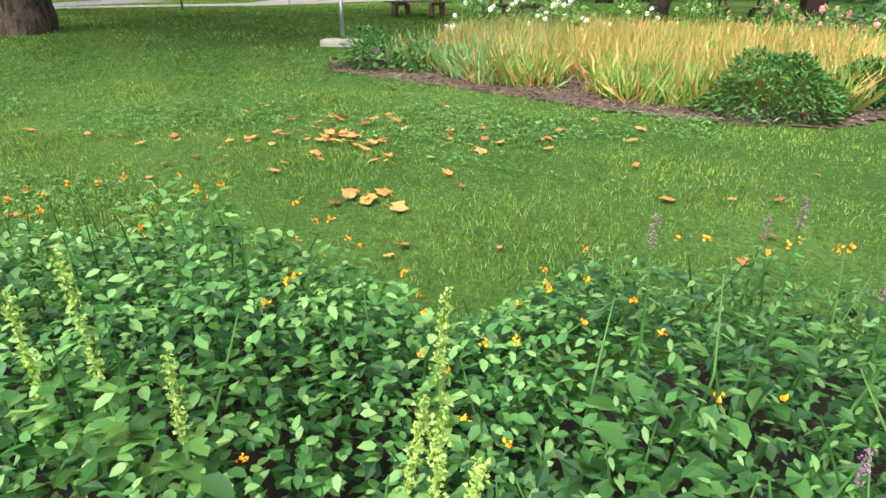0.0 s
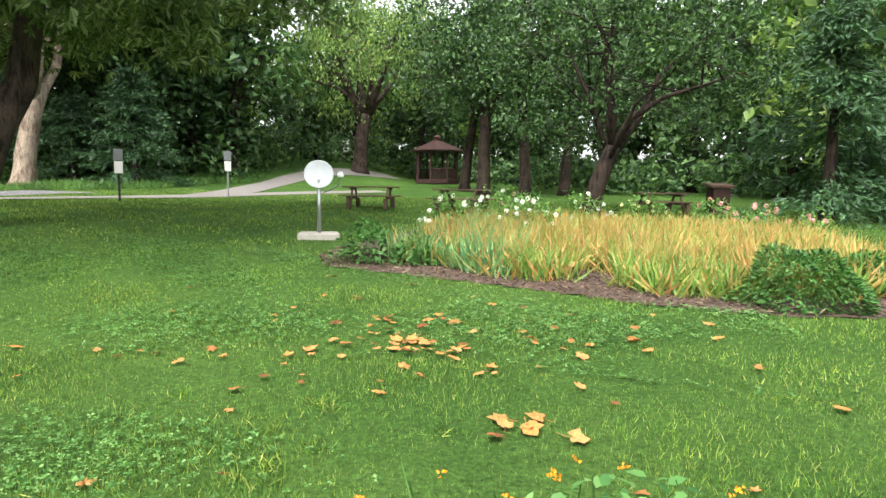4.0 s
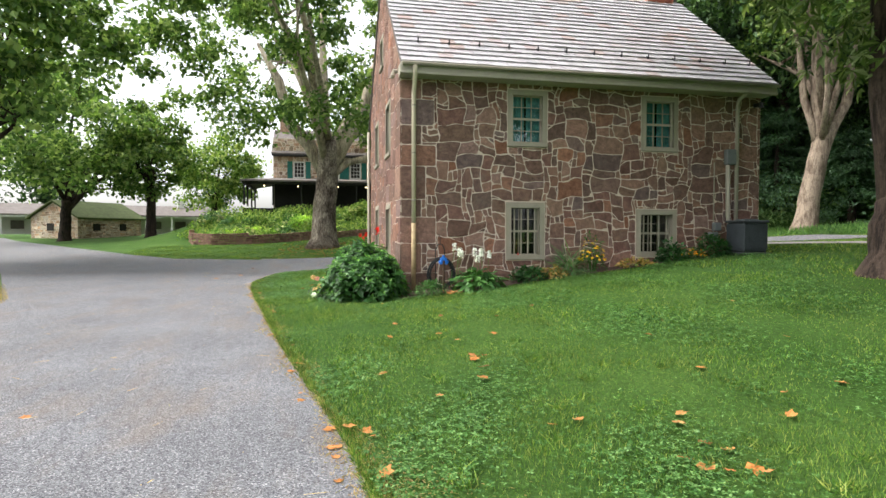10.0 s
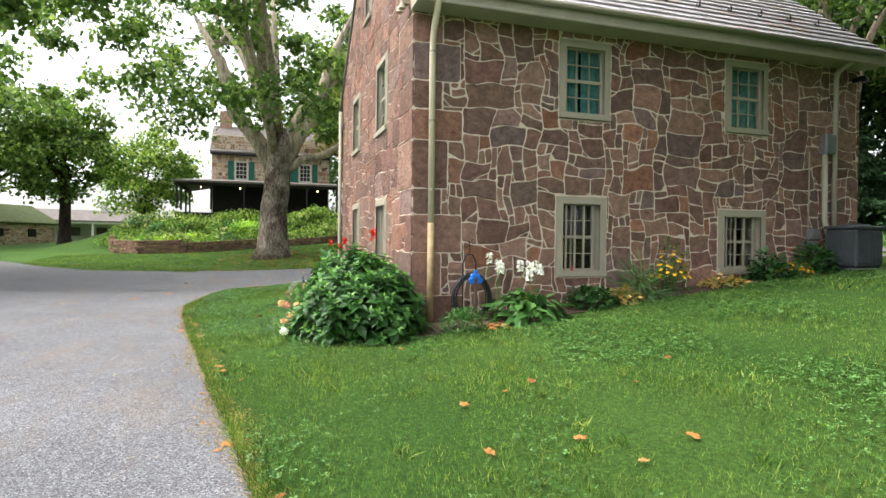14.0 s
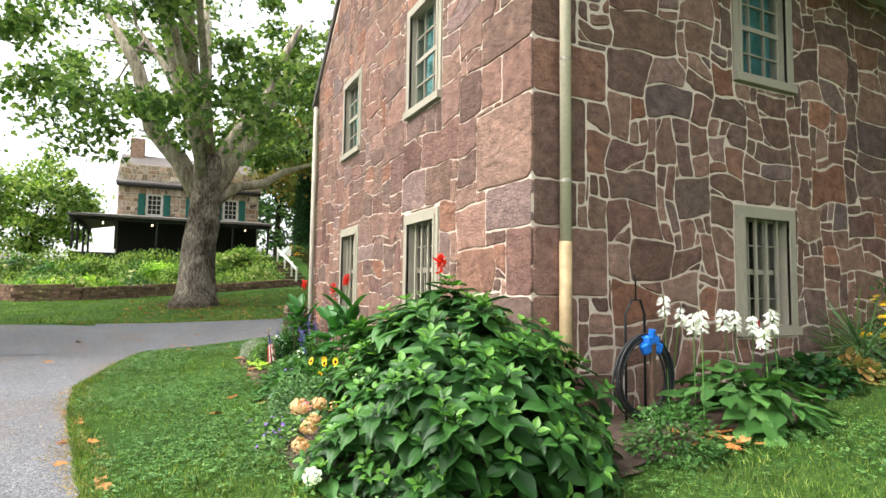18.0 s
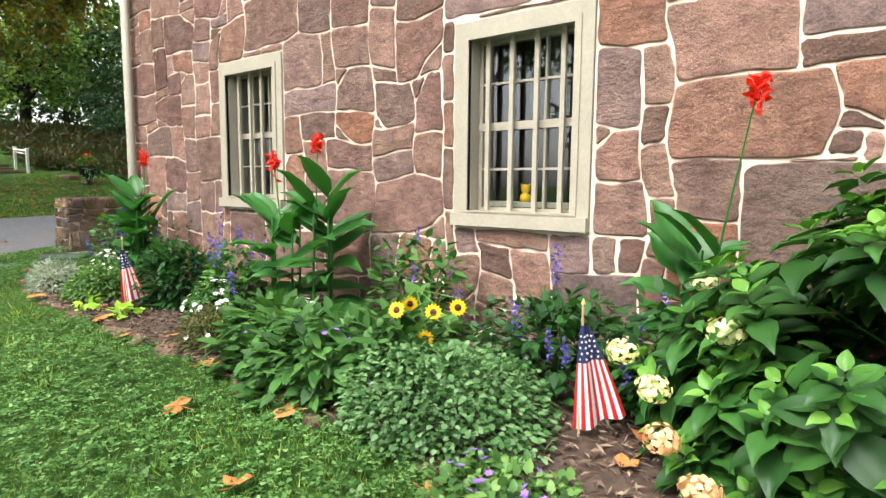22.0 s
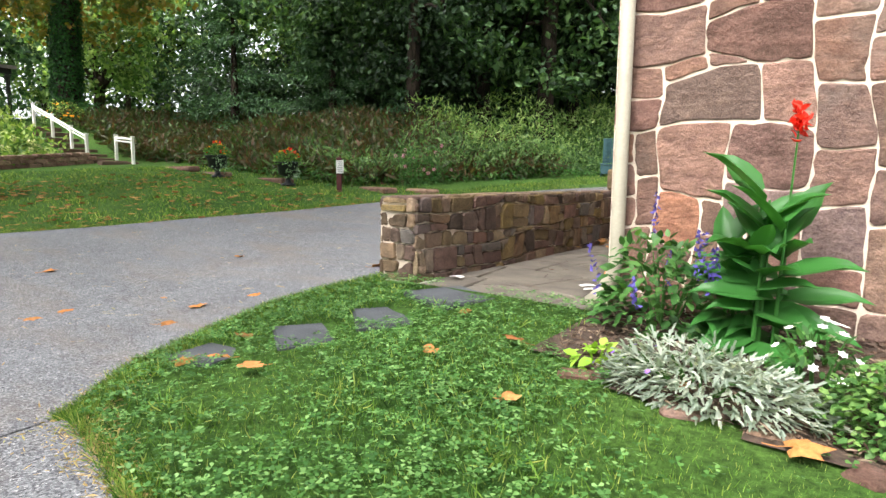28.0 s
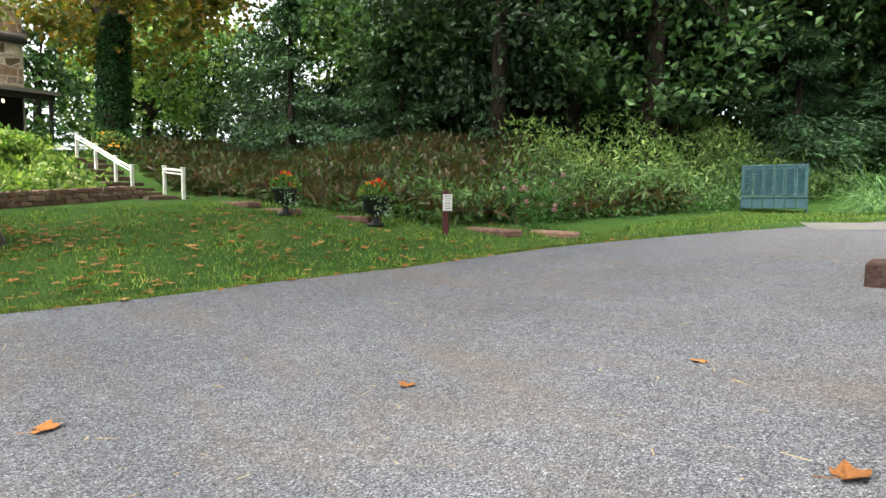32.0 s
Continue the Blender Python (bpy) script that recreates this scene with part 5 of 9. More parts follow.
leaves("ivy_leaves", iv, "deep_green", leaf_arrays(P, rand_dirs(n) + np.array([0, 0, -0.4]), np.stack([np.cos(a), np.sin(a), 0.4 + 0 * a], -1), 0.16, 0.14, "diamond"))
# woods: one row after another, north and west
r2 = random.Random(4)
WOODS = []
for x in range(-66, 26, 7):
    for row, y in enumerate((44, 57)):
        yy = y + r2.uniform(-3, 3) + (6 if -26 < x < -8 else 0) - (8 if x < -30 else 0)
        xx = x + r2.uniform(-2.5, 2.5)
        if not near_line(np.array(xx), np.array(yy), PATH_B, 3.0) and math.hypot(xx + 15, yy - 43.5) > 5:
            WOODS.append((xx, yy, row))
for y in range(22, 44, 6):
    for row, x in enumerate((-47, -56)):
        WOODS.append((x + (44 - y) * 0.15 + r2.uniform(-2, 2), y + r2.uniform(-2, 2), row))
for x, y in ((-40, 20), (-37.5, 27), (-33, 31), (-44, 15.5), (-28, 36), (9, 30), (13, 22), (17, 34), (8, 38), (-92, 26), (-85, 30), (-110, -44), (-98, -60)):
    WOODS.append((x, y, 3))
for x, y in ((-51, 17.0), (-47, 18.5), (-55.5, 20), (-43.5, 20), (-49, 19), (-45.5, 22), (-58, 27), (-62, 25), (-66, 31), (-52, 30), (-41, 24.5), (-88, 10), (-94, 16), (-90, 22), (-98, 5), (-30, -36), (-23, -33), (-16, -37), (-37, -41), (-9, -33), (-3, -38), (-37, 74), (-43, 70), (-33, 78), (-30, 70), (-24, 74), (-46, 60), (-20, 66), (-14, 60), (-10, 56)):
    WOODS.append((x, y, 3))
MESHES = {}
for i, (x, y, row) in enumerate(WOODS):
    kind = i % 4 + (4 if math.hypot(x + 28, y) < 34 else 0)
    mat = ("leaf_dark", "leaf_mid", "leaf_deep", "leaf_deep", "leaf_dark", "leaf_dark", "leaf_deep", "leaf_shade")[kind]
    if kind not in MESHES:
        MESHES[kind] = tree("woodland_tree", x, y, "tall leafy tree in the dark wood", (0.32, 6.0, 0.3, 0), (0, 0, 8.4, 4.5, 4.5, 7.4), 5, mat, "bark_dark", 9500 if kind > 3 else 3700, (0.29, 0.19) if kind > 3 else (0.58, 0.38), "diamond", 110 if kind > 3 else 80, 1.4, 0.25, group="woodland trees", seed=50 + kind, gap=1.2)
    else:
        c = copy_thing(MESHES[kind], Matrix.Translation((x, y, H(x, y))) @ Matrix.Rotation(r2.uniform(0, 6.28), 4, "Z"))
        k = r2.uniform(0.85, 1.25)
        c.scale = (k, k, k * r2.uniform(0.9, 1.15))


def fir(x, y, h, r, seed):
    """A broad fir: tiers of drooping sprays round a thin trunk."""
    z0 = H(x, y)
    t = thing("fir_tree", "dark green fir with drooping tiers of boughs", "fir tree", (x, y, z0), "firs")
    part("trunk", Geo().tube([(x, y, z0 - 0.2), (x, y, z0 + h * 0.95)], [0.25, 0.03], 8), "bark_dark", t)
    q = np.random.default_rng(seed)
    n = 9000
    u = q.random(n) ** 0.75
    nb = 60
    b = q.integers(0, nb, n)
    bh, ba = np.sort(q.random(nb)), q.random(nb) * 6.28
    rr = (1 - bh) * r + 0.25
    s = q.random(n) ** 0.7
    P = np.stack([x + np.cos(ba[b]) * rr[b] * s, y + np.sin(ba[b]) * rr[b] * s, z0 + 0.5 + bh[b] * (h - 0.7) - 0.25 * s * rr[b] + 0.12 * q.normal(size=n)], -1)
    P[:, :2] += q.normal(size=(n, 2)) * 0.28 * (0.4 + s[:, None])
    D = np.stack([np.cos(ba[b]), np.sin(ba[b]), np.full(n, -0.35)], -1) + q.normal(size=(n, 3)) * 0.5
    leaves("crown", t, "leaf_fir", leaf_arrays(P, D, rand_dirs(n, 1.5), 0.3 * q.uniform(0.6, 1.3, n), 0.1, "diamond"))
    return t


fir(5.2, 22.5, 7.5, 3.6, 1)
fir(9.5, 27, 9.5, 4.0, 2)
fir(-55.5, 13.8, 8.5, 4.6, 3)
fir(-36.2, 25.5, 6.5, 3.4, 5)
fir(-33.0, 27.5, 5.5, 3.0, 6)
fir(-27.5, 26.5, 6.5, 2.8, 4)
fir(-45.5, 17.5, 7.5, 3.2, 10)
fir(-49.5, 15.6, 6.0, 2.8, 11)
fir(-40, 72, 9, 5, 7)
fir(-35, 75, 9, 5, 8)
fir(-42.5, 78, 10, 5, 9)

# ---- farmhouse on the rise ----
FX, FY0, FY1, FZ = -62.0, -5.3, 4.2, 3.35
farm = thing("farmhouse", "fieldstone farmhouse with green shutters and a dark wraparound porch", "house", (FX - 4, -0.7, FZ))


def farm_face(u, v, off):
    return (FX + off, u, v)


FWIN = [(-3.52, -2.47, 6.35, 7.9), (-0.4, 0.65, 6.35, 7.9), (1.65, 2.7, 6.35, 7.9)]
farm_wall = part("front_wall", slab(Geo(), farm_face, FY0, FY1, FZ - 0.6, 10.0, 0.45, FWIN), "mortar", farm, "tan fieldstone wall")
farm_side = part("side_wall", Geo().box((FX - 4.2, FY0 + 0.2, 5.65), (7.5, 0.4, 5.9)).add([(FX - 8, FY0, 8.6), (FX, FY0, 8.6), (FX - 4, FY0, 11.2), (FX - 8, FY0 + 0.4, 8.6), (FX, FY0 + 0.4, 8.6), (FX - 4, FY0 + 0.4, 11.2)], [(0, 1, 2), (3, 5, 4), (0, 2, 5, 3), (1, 4, 5, 2), (0, 3, 4, 1)]), "mortar", farm)
part("far_walls", Geo().box((FX - 8, -0.55, 5.65), (0.4, 9.5, 5.9)).box((FX - 4.2, FY1 - 0.2, 5.65), (7.5, 0.4, 5.9)), "mortar", farm)
lay_stones(farm_wall, [(FY0, FZ + 2.6), (FY1, FZ + 2.6), (FY1, 9.95), (FY0, 9.95)], FWIN, 0.5, 21, "stone_farm", farm_face, joint=0.02, proud=0.015)
lay_stones(farm_side, [(FX - 8, FZ), (FX, FZ), (FX, 8.6), (FX - 4, 11), (FX - 8, 8.6)], [], 0.75, 22, "stone_farm", lambda u, v, off: (u, FY0 - off, v), joint=0.02, proud=0.015)
rf = Geo()
for sgn in (1, -1):
    rf.add([(FX - 4 + sgn * a, y, z + o) for o in (0, 0.14) for a, y, z in ((4.35, FY0 - 0.15, 8.5), (4.35, FY1 + 0.15, 8.5), (0, FY1 + 0.15, 11.3), (0, FY0 - 0.15, 11.3))], [(0, 3, 2, 1), (4, 5, 6, 7), (0, 1, 5, 4), (1, 2, 6, 5), (2, 3, 7, 6), (3, 0, 4, 7)])
part("roof", rf, "roof_grey", farm, "grey shingled roof")
part("cornice", Geo().box((FX + 0.25, -0.55, 8.45), (0.4, 9.7, 0.2), bev=0.03), "porch_dark", farm)
part("chimney", Geo().box((FX - 4, FY0 + 0.9, 11.8), (0.8, 1.0, 1.8), bev=0.03), "stone_farm", farm, "stone chimney")
for (a, b, c, d) in FWIN:
    w = part("window", slab(Geo(), farm_face, a, b, c, d, 0.2, [(a + 0.1, b - 0.1, c + 0.1, d - 0.1)]), "white", farm, "white sash window")
    part("muntins", slab(Geo(), place_off(farm_face, -0.06), a + 0.1, b - 0.1, c + 0.1, d - 0.1, 0.03, [(a + 0.13 + i * 0.28, a + 0.37 + i * 0.28, c + 0.13 + j * 0.34, c + 0.43 + j * 0.34) for i in range(3) for j in range(4)]), "white", w)
    # opaque dark panel in place of glass before an unlit room
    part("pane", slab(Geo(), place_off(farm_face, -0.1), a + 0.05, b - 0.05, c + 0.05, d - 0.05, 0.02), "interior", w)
    for s in (a - 0.52, b + 0.06):
        sh = slab(Geo(), place_off(farm_face, 0.06), s, s + 0.46, c, d, 0.05)
        sp3 = part("shutter", sh, "shutter", farm, "teal louvred shutter")
        for k in range(14):
            part("slat", slab(Geo(), place_off(farm_face, 0.072), s + 0.05, s + 0.41, c + 0.08 + k * 0.1, c + 0.15 + k * 0.1, 0.02), "shutter", sp3)
PX = FX + 3.0
pr = Geo().add([(FX, -5.3, 6.35), (PX + 0.4, -7.8, 5.9), (PX + 0.4, 4.8, 5.9), (FX, 4.4, 6.35), (FX, -5.3, 6.2), (PX + 0.4, -7.8, 5.75), (PX + 0.4, 4.8, 5.75), (FX, 4.4, 6.2)], [(0, 1, 2, 3), (4, 7, 6, 5), (0, 4, 5, 1), (1, 5, 6, 2), (2, 6, 7, 3), (3, 7, 4, 0)])
pr.add([(FX - 7, -5.3, 6.35), (FX, -5.3, 6.35), (PX + 0.4, -7.8, 5.9), (FX - 7, -7.8, 5.9), (FX - 7, -5.3, 6.2), (FX, -5.3, 6.2), (PX + 0.4, -7.8, 5.75), (FX - 7, -7.8, 5.75)], [(0, 3, 2, 1), (4, 5, 6, 7), (2, 3, 7, 6), (0, 1, 5, 4), (0, 4, 7, 3)])
part("porch_roof", pr, "roof_grey", farm, "grey porch roof")
part("porch_beam", Geo().box((PX + 0.1, -1.5, 5.68), (0.18, 12.3, 0.28), bev=0.02).box((FX - 2, -7.55, 5.68), (9.8, 0.18, 0.28), bev=0.02), "porch_dark", farm)
part("porch_floor", Geo().box((FX + 1.4, -1.5, FZ - 0.35), (3.4, 12.3, 0.9)).box((FX - 3.6, -6.5, FZ - 0.35), (6.6, 2.2, 0.9)), "porch_dark", farm)
# thin sheet over the stone; the porch shade is painted as near-black
part("porch_wall", Geo().box((FX + 0.06, -0.55, 4.8), (0.1, 9.3, 2.4)), "porch_dark", farm, "dark panel standing for the deep shade on the porch wall")
for y in np.linspace(-7.5, 4.5, 6):
    p = part("porch_post", Geo().box((PX + 0.1, y, 4.65), (0.14, 0.14, 1.9), bev=0.015).box((PX + 0.1, y, 5.45), (0.24, 0.24, 0.1), bev=0.02), "porch_dark", farm)
for x in (FX + 0.2, FX - 3, FX - 6):
    part("porch_post", Geo().box((x, -7.55, 4.65), (0.14, 0.14, 1.9), bev=0.015).box((x, -7.55, 5.45), (0.24, 0.24, 0.1), bev=0.02), "porch_dark", farm)
lampm = Nodes("porch_lamp_glow")
lampm.finish((0.9, 0.7, 0.4, 1), 0.5)
lampm.plug((1.0, 0.72, 0.4, 1), lampm.bsdf.inputs["Emission Color"])
lampm.plug(3.0, lampm.bsdf.inputs["Emission Strength"])
M["lamp_glow"] = lampm.mat
for y in (-5.9, -3.0, 0.5, 3.0):
    part("porch_lamp", Geo().lathe((FX + 2.4, y, 5.4), [(0.02, 0.1), (0.05, 0.06), (0.05, 0.0), (0.02, -0.03)], 8), "lamp_glow", farm, "small lit porch lamp")


# ---- far white buildings and springhouse ----
barn = thing("white_stable", "long low white building with a grey roof and open bays", "building", (-86, -30, 1.2))
B0, B1, bz = np.array([-80.0, -44.0]), np.array([-89.5, -16.0]), 1.1
bd = (B1 - B0) / np.hypot(*(B1 - B0))
bn3 = np.array([bd[1], -bd[0]])
bl = float(np.hypot(*(B1 - B0)))
bt = math.degrees(math.atan2(bd[1], bd[0]))


def along(s, o, z):
    p = B0 + bd * s + bn3 * o
    return (float(p[0]), float(p[1]), z)


part("wall", Geo().box(along(bl / 2, -1.6, bz + 1.2), (bl, 0.3, 2.6), rz=bt), "white", barn)
rg = Geo()
rg.add([along(u, o, bz + z) for z0 in (0, 0.14) for u, o, z in ((-0.5, 1.5, 2.15 + z0), (bl + 0.5, 1.5, 2.15 + z0), (bl + 0.5, -2.5, 3.5 + z0), (-0.5, -2.5, 3.5 + z0), (bl + 0.5, -6.5, 2.15 + z0), (-0.5, -6.5, 2.15 + z0))], [(0, 3, 2, 1), (3, 5, 4, 2), (6, 7, 8, 9), (9, 8, 10, 11), (0, 1, 7, 6), (1, 2, 8, 7), (2, 4, 10, 8), (4, 5, 11, 10), (5, 3, 9, 11), (3, 0, 6, 9)])
part("roof", rg, "roof_grey", barn, "grey low-pitched roof")
part("chimney", Geo().box(along(bl - 3.0, -2.2, bz + 3.6), (0.8, 0.8, 1.8), rz=bt, bev=0.03), "white", barn, "white chimney")
part("end_wall", Geo().box(along(0.15, -2.5, bz + 1.2), (0.3, 7.0, 2.6), rz=bt).box(along(bl - 0.15, -2.5, bz + 1.2), (0.3, 7.0, 2.6), rz=bt), "white", barn)
part("fascia", Geo().box(along(bl / 2, 1.35, bz + 2.1), (bl + 1, 0.12, 0.3), rz=bt), "white", barn)
for k in range(10):
    s = 1.5 + k * (bl - 3) / 9
    part("post", Geo().box(along(s, 1.2, bz + 1.0), (0.22, 0.22, 2.2), rz=bt, bev=0.02), "white", barn)
    # flat panel on the white wall, its grey standing for shade in the bay
    part("bay", Geo().box(along(s + 1.3, -1.42, bz + 1.05), (1.3, 0.12, 1.0), rz=bt), "roof_grey", barn, "grey panel standing for a shaded window bay")
spring = thing("springhouse", "low stone springhouse with a mossy roof", "outbuilding", (-72.5, -24.3, 1))
sr2 = 152.0
sm = pose(-72.4, -24.4, 0.7, 0, 0, sr2)


def spring_geo(verts, faces):
    return Geo().add([sm @ Vector(p) for p in verts], faces)


sw = [(a, b, z) for a in (-3.9, 3.9) for b, z in ((-2.9, 0), (2.9, 0), (2.9, 2.0), (0, 3.5), (-2.9, 2.0))]
spring_wall = part("wall", spring_geo(sw, [(0, 4, 3, 2, 1), (5, 6, 7, 8, 9), (0, 1, 6, 5), (1, 2, 7, 6), (4, 0, 5, 9), (2, 3, 8, 7), (3, 4, 9, 8)]), "mortar", spring)
for nm, ol, pl in (("end", [(-2.9, 0), (2.9, 0), (2.9, 2.0), (0, 3.45), (-2.9, 2.0)], lambda u, v, off: tuple(sm @ Vector((-3.9 - off, u, v)))), ("side", [(-3.9, 0), (3.9, 0), (3.9, 2.0), (-3.9, 2.0)], lambda u, v, off: tuple(sm @ Vector((u, -2.9 - off, v)))), ("side", [(-3.9, 0), (3.9, 0), (3.9, 2.0), (-3.9, 2.0)], lambda u, v, off: tuple(sm @ Vector((u, 2.9 + off, v))))):
    lay_stones(spring_wall, ol, [], 0.55, 61, "stone_farm", pl, joint=0.02, proud=0.015)
for sgn in (1, -1):
    o1 = [(a, sgn * b, z) for k in (0, 0.16) for a, b, z in ((-4.2, 3.3, 1.86 + k), (4.2, 3.3, 1.86 + k), (4.2, 0, 3.56 + k), (-4.2, 0, 3.56 + k))]
    part("roof", spring_geo(o1, [(0, 3, 2, 1), (4, 5, 6, 7), (0, 1, 5, 4), (1, 2, 6, 5), (2, 3, 7, 6), (3, 0, 4, 7)]), "moss", spring, "moss-covered roof slope")
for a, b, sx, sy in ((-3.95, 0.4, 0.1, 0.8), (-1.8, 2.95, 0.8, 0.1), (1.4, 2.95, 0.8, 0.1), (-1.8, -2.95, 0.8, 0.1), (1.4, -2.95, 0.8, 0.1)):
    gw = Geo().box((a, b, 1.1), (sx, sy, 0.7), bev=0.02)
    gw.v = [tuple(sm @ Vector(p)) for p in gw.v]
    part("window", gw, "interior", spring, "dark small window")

# ---- low wall, patio and steps beside the house ----
low = thing("low_stone_wall", "low rubble stone wall along the drive, capped with flat stones", "garden wall", (-30.27, 3.6, 0))
LX0, LX1, LY0, LY1, LZ = -30.22, -29.77, 0.52, 6.45, 0.83
SKEW = -0.06


def lean_x(y):
    return SKEW * (y - LY0)


core = part("wall_core", Geo().box(((LX0 + LX1) / 2 + lean_x(3.7), (LY0 + LY1) / 2, 0.2), (LX1 - LX0 - 0.03, LY1 - LY0 - 0.03, 1.2), rz=math.degrees(-math.atan(SKEW))), "mortar", low)
lay_stones(core, [(LX0, 0.0), (LX1, 0.0), (LX1, LZ), (LX0, LZ)], [], 0.22, 31, "stone_low", lambda u, v, off: (u, LY0 - off + 0.01, v), joint=0.0075, proud=0.022, flat=1.2)
lay_stones(core, [(LY0, -0.1), (LY1, -0.1), (LY1, LZ), (LY0, LZ)], [], 0.27, 32, "stone_low", lambda u, v, off: (LX1 + off - 0.01 + lean_x(u), u, v), joint=0.007, proud=0.025, flat=1.4)
lay_stones(core, [(LY0, -0.2), (LY1, -0.2), (LY1, LZ), (LY0, LZ)], [], 0.28, 33, "stone_low", lambda u, v, off: (LX0 - off + 0.01 + lean_x(u), u, v), joint=0.007, proud=0.022, flat=1.4)
r3 = random.Random(3)
lay_stones(core, [(LX0, LY0 - 0.01), (LX1, LY0 - 0.01), (LX1, LY1), (LX0, LY1)], [], 0.34, 34, "stone_low", lambda u, v, off: (u + lean_x(v), v, LZ - 0.005 + off), joint=0.008, proud=0.014, flat=1.0, cut=0.3, split=0.25)
part("footing", Geo().box(((LX0 + LX1) / 2, LY0 + 0.1, 0.0), (0.58, 0.4, 0.1), bev=0.03), "concrete", low, "pale mortar footing")
ret = thing("retaining_wall", "dark stone retaining wall behind the patio", "garden wall", (-29, 7.2, 0))
part("wall_body", Geo().box((-28.9, 7.06, 0.38), (2.7, 0.5, 1.5), bev=0.03), "dark_wall", ret)
part("coping", Geo().box((-28.9, 7.07, 1.15), (2.76, 0.58, 0.07), bev=0.02), "dark_wall", ret)
pier = part("end_block", Geo().box((-30.4, 7.0, 0.35), (0.5, 1.0, 1.1), bev=0.02), "dark_wall", ret)
part("cap_block", Geo().box((-30.38, 6.96, 1.02), (0.56, 1.06, 0.36), bev=0.03), "stone_low", pier, "squared brown cap stone")
for k, (x0, x1, y0, z0, z1) in enumerate(((-30.12, -29.5, 5.98, 0.0, 0.25), (-30.14, -29.86, 6.1, 0.25, 0.55), (-30.16, -30.0, 6.3, 0.55, 0.83))):
    st = part("step", Geo().box(((x0 + x1) / 2, (y0 + 7.1) / 2, (z0 + z1) / 2), (x1 - x0, 7.1 - y0, z1 - z0 - 0.004), bev=0.025), "dark_wall")
    tagged(st, "worn dark stone step up from the patio", "step", "patio steps", "structure")
pat = thing("pavement_patio", "irregular flagstone patio between house and low wall", "patio", (-29, 3.5, 0.05), kind="structure")
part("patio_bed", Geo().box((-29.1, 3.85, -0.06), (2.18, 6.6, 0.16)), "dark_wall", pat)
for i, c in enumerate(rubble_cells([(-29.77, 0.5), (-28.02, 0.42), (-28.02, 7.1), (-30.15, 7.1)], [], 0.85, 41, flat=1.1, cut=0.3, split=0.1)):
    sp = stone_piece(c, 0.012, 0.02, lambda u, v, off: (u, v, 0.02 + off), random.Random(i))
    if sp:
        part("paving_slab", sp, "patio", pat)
kp = thing("stone_block", "low reddish stone block at the road edge", "stone block", (-31.05, 5.2, H(-31.05, 5.2)))
part("block", Geo().box((-30.86, 5.35, H(-31.05, 5.2) + 0.1), (0.42, 0.7, 0.3), bev=0.03, rz=4), "stone_low", kp)
um = thing("folded_umbrella", "folded red patio umbrella leaning against the house wall", "umbrella", (-28.12, 1.1, 0.04))
part("canopy", Geo().tube([(-28.12, 1.1, 0.1), (-28.085, 1.13, 0.4), (-28.06, 1.15, 0.7), (-28.045, 1.16, 0.92)], [0.03, 0.034, 0.026, 0.012], 10), "red", um, "folded red cloth", True)
part("pole", Geo().tube([(-28.13, 1.09, 0.03), (-28.035, 1.165, 1.02)], 0.015, 8), "steel", um)
M["tan_jug"] = paint("tan_jug", rgb("b8702c"), 0.5)
jug = thing("orange_jug", "small orange plastic jug on the patio", "jug", (-28.49, 1.85, 0.05))
part("jug_body", Geo().lathe((-28.49, 1.85, 0.05), [(0.035, 0), (0.055, 0.02), (0.05, 0.08), (0.02, 0.12), (0.016, 0.15)], 14), "tan_jug", jug, smooth=True)
for k, (x, y, a) in enumerate(((-28.4, 1.3, 20), (-28.5, 1.42, 50), (-29.62, 0.95, 10))):
    pp = thing("paper_sheet", "weathered sheet of white paper on the patio", "paper", (x, y, 0.06), "papers")
    part("sheet", Geo().add([pose(x, y, 0.062 + 0.006 * k, 0, 0, a) @ Vector(q) for q in ((-0.07, -0.04, 0), (0, -0.04, 0.008), (0.07, -0.04, 0), (0.07, 0.04, 0.003), (0, 0.04, 0.01), (-0.07, 0.04, 0))], [(0, 1, 4, 5), (1, 2, 3, 4)]), "cloth_white", pp)
for k, (x, y, sx, sy, a) in enumerate(((-29.36, -0.98, 0.52, 0.42, -30), (-29.17, -0.46, 0.56, 0.4, -38), (-29.07, 0.2, 0.62, 0.55, -20), (-29.6, -1.55, 0.4, 0.36, 10))):
    so2 = part("stepping_stone", Geo().box((x, y, H(x, y) - 0.02), (sx, sy, 0.07), rz=a, bev=0.02), "flag_stone")
    tagged(so2, "dark slate stepping stone sunk in clover", "stepping stone", "stepping stones", "structure")

# ---- air conditioner, hose, front bed things ----
AX, AY, AZ = -19.47, 9.64, 0.95
acu = thing("air_conditioner", "dark grey louvred air conditioner on a slate pad", "air conditioner", (AX, AY, AZ - 0.1))
part("pad", Geo().box((AX + 0.03, AY, AZ - 0.12), (0.95, 1.1, 0.1), bev=0.02).box((AX + 0.02, AY, AZ - 0.03), (0.8, 0.9, 0.08), bev=0.02), "flag_stone", acu, "stacked slate pad")
part("cabinet", Geo().box((AX, AY, AZ + 0.4), (0.64, 0.7, 0.76), bev=0.04), "ac_grey", acu)
part("top_grille", Geo().box((AX, AY, AZ + 0.8), (0.7, 0.76, 0.06), bev=0.03).lathe((AX, AY, AZ + 0.83), [(0.28, 0), (0.25, 0.03), (0.05, 0.04)], 20), "ac_grey", acu)
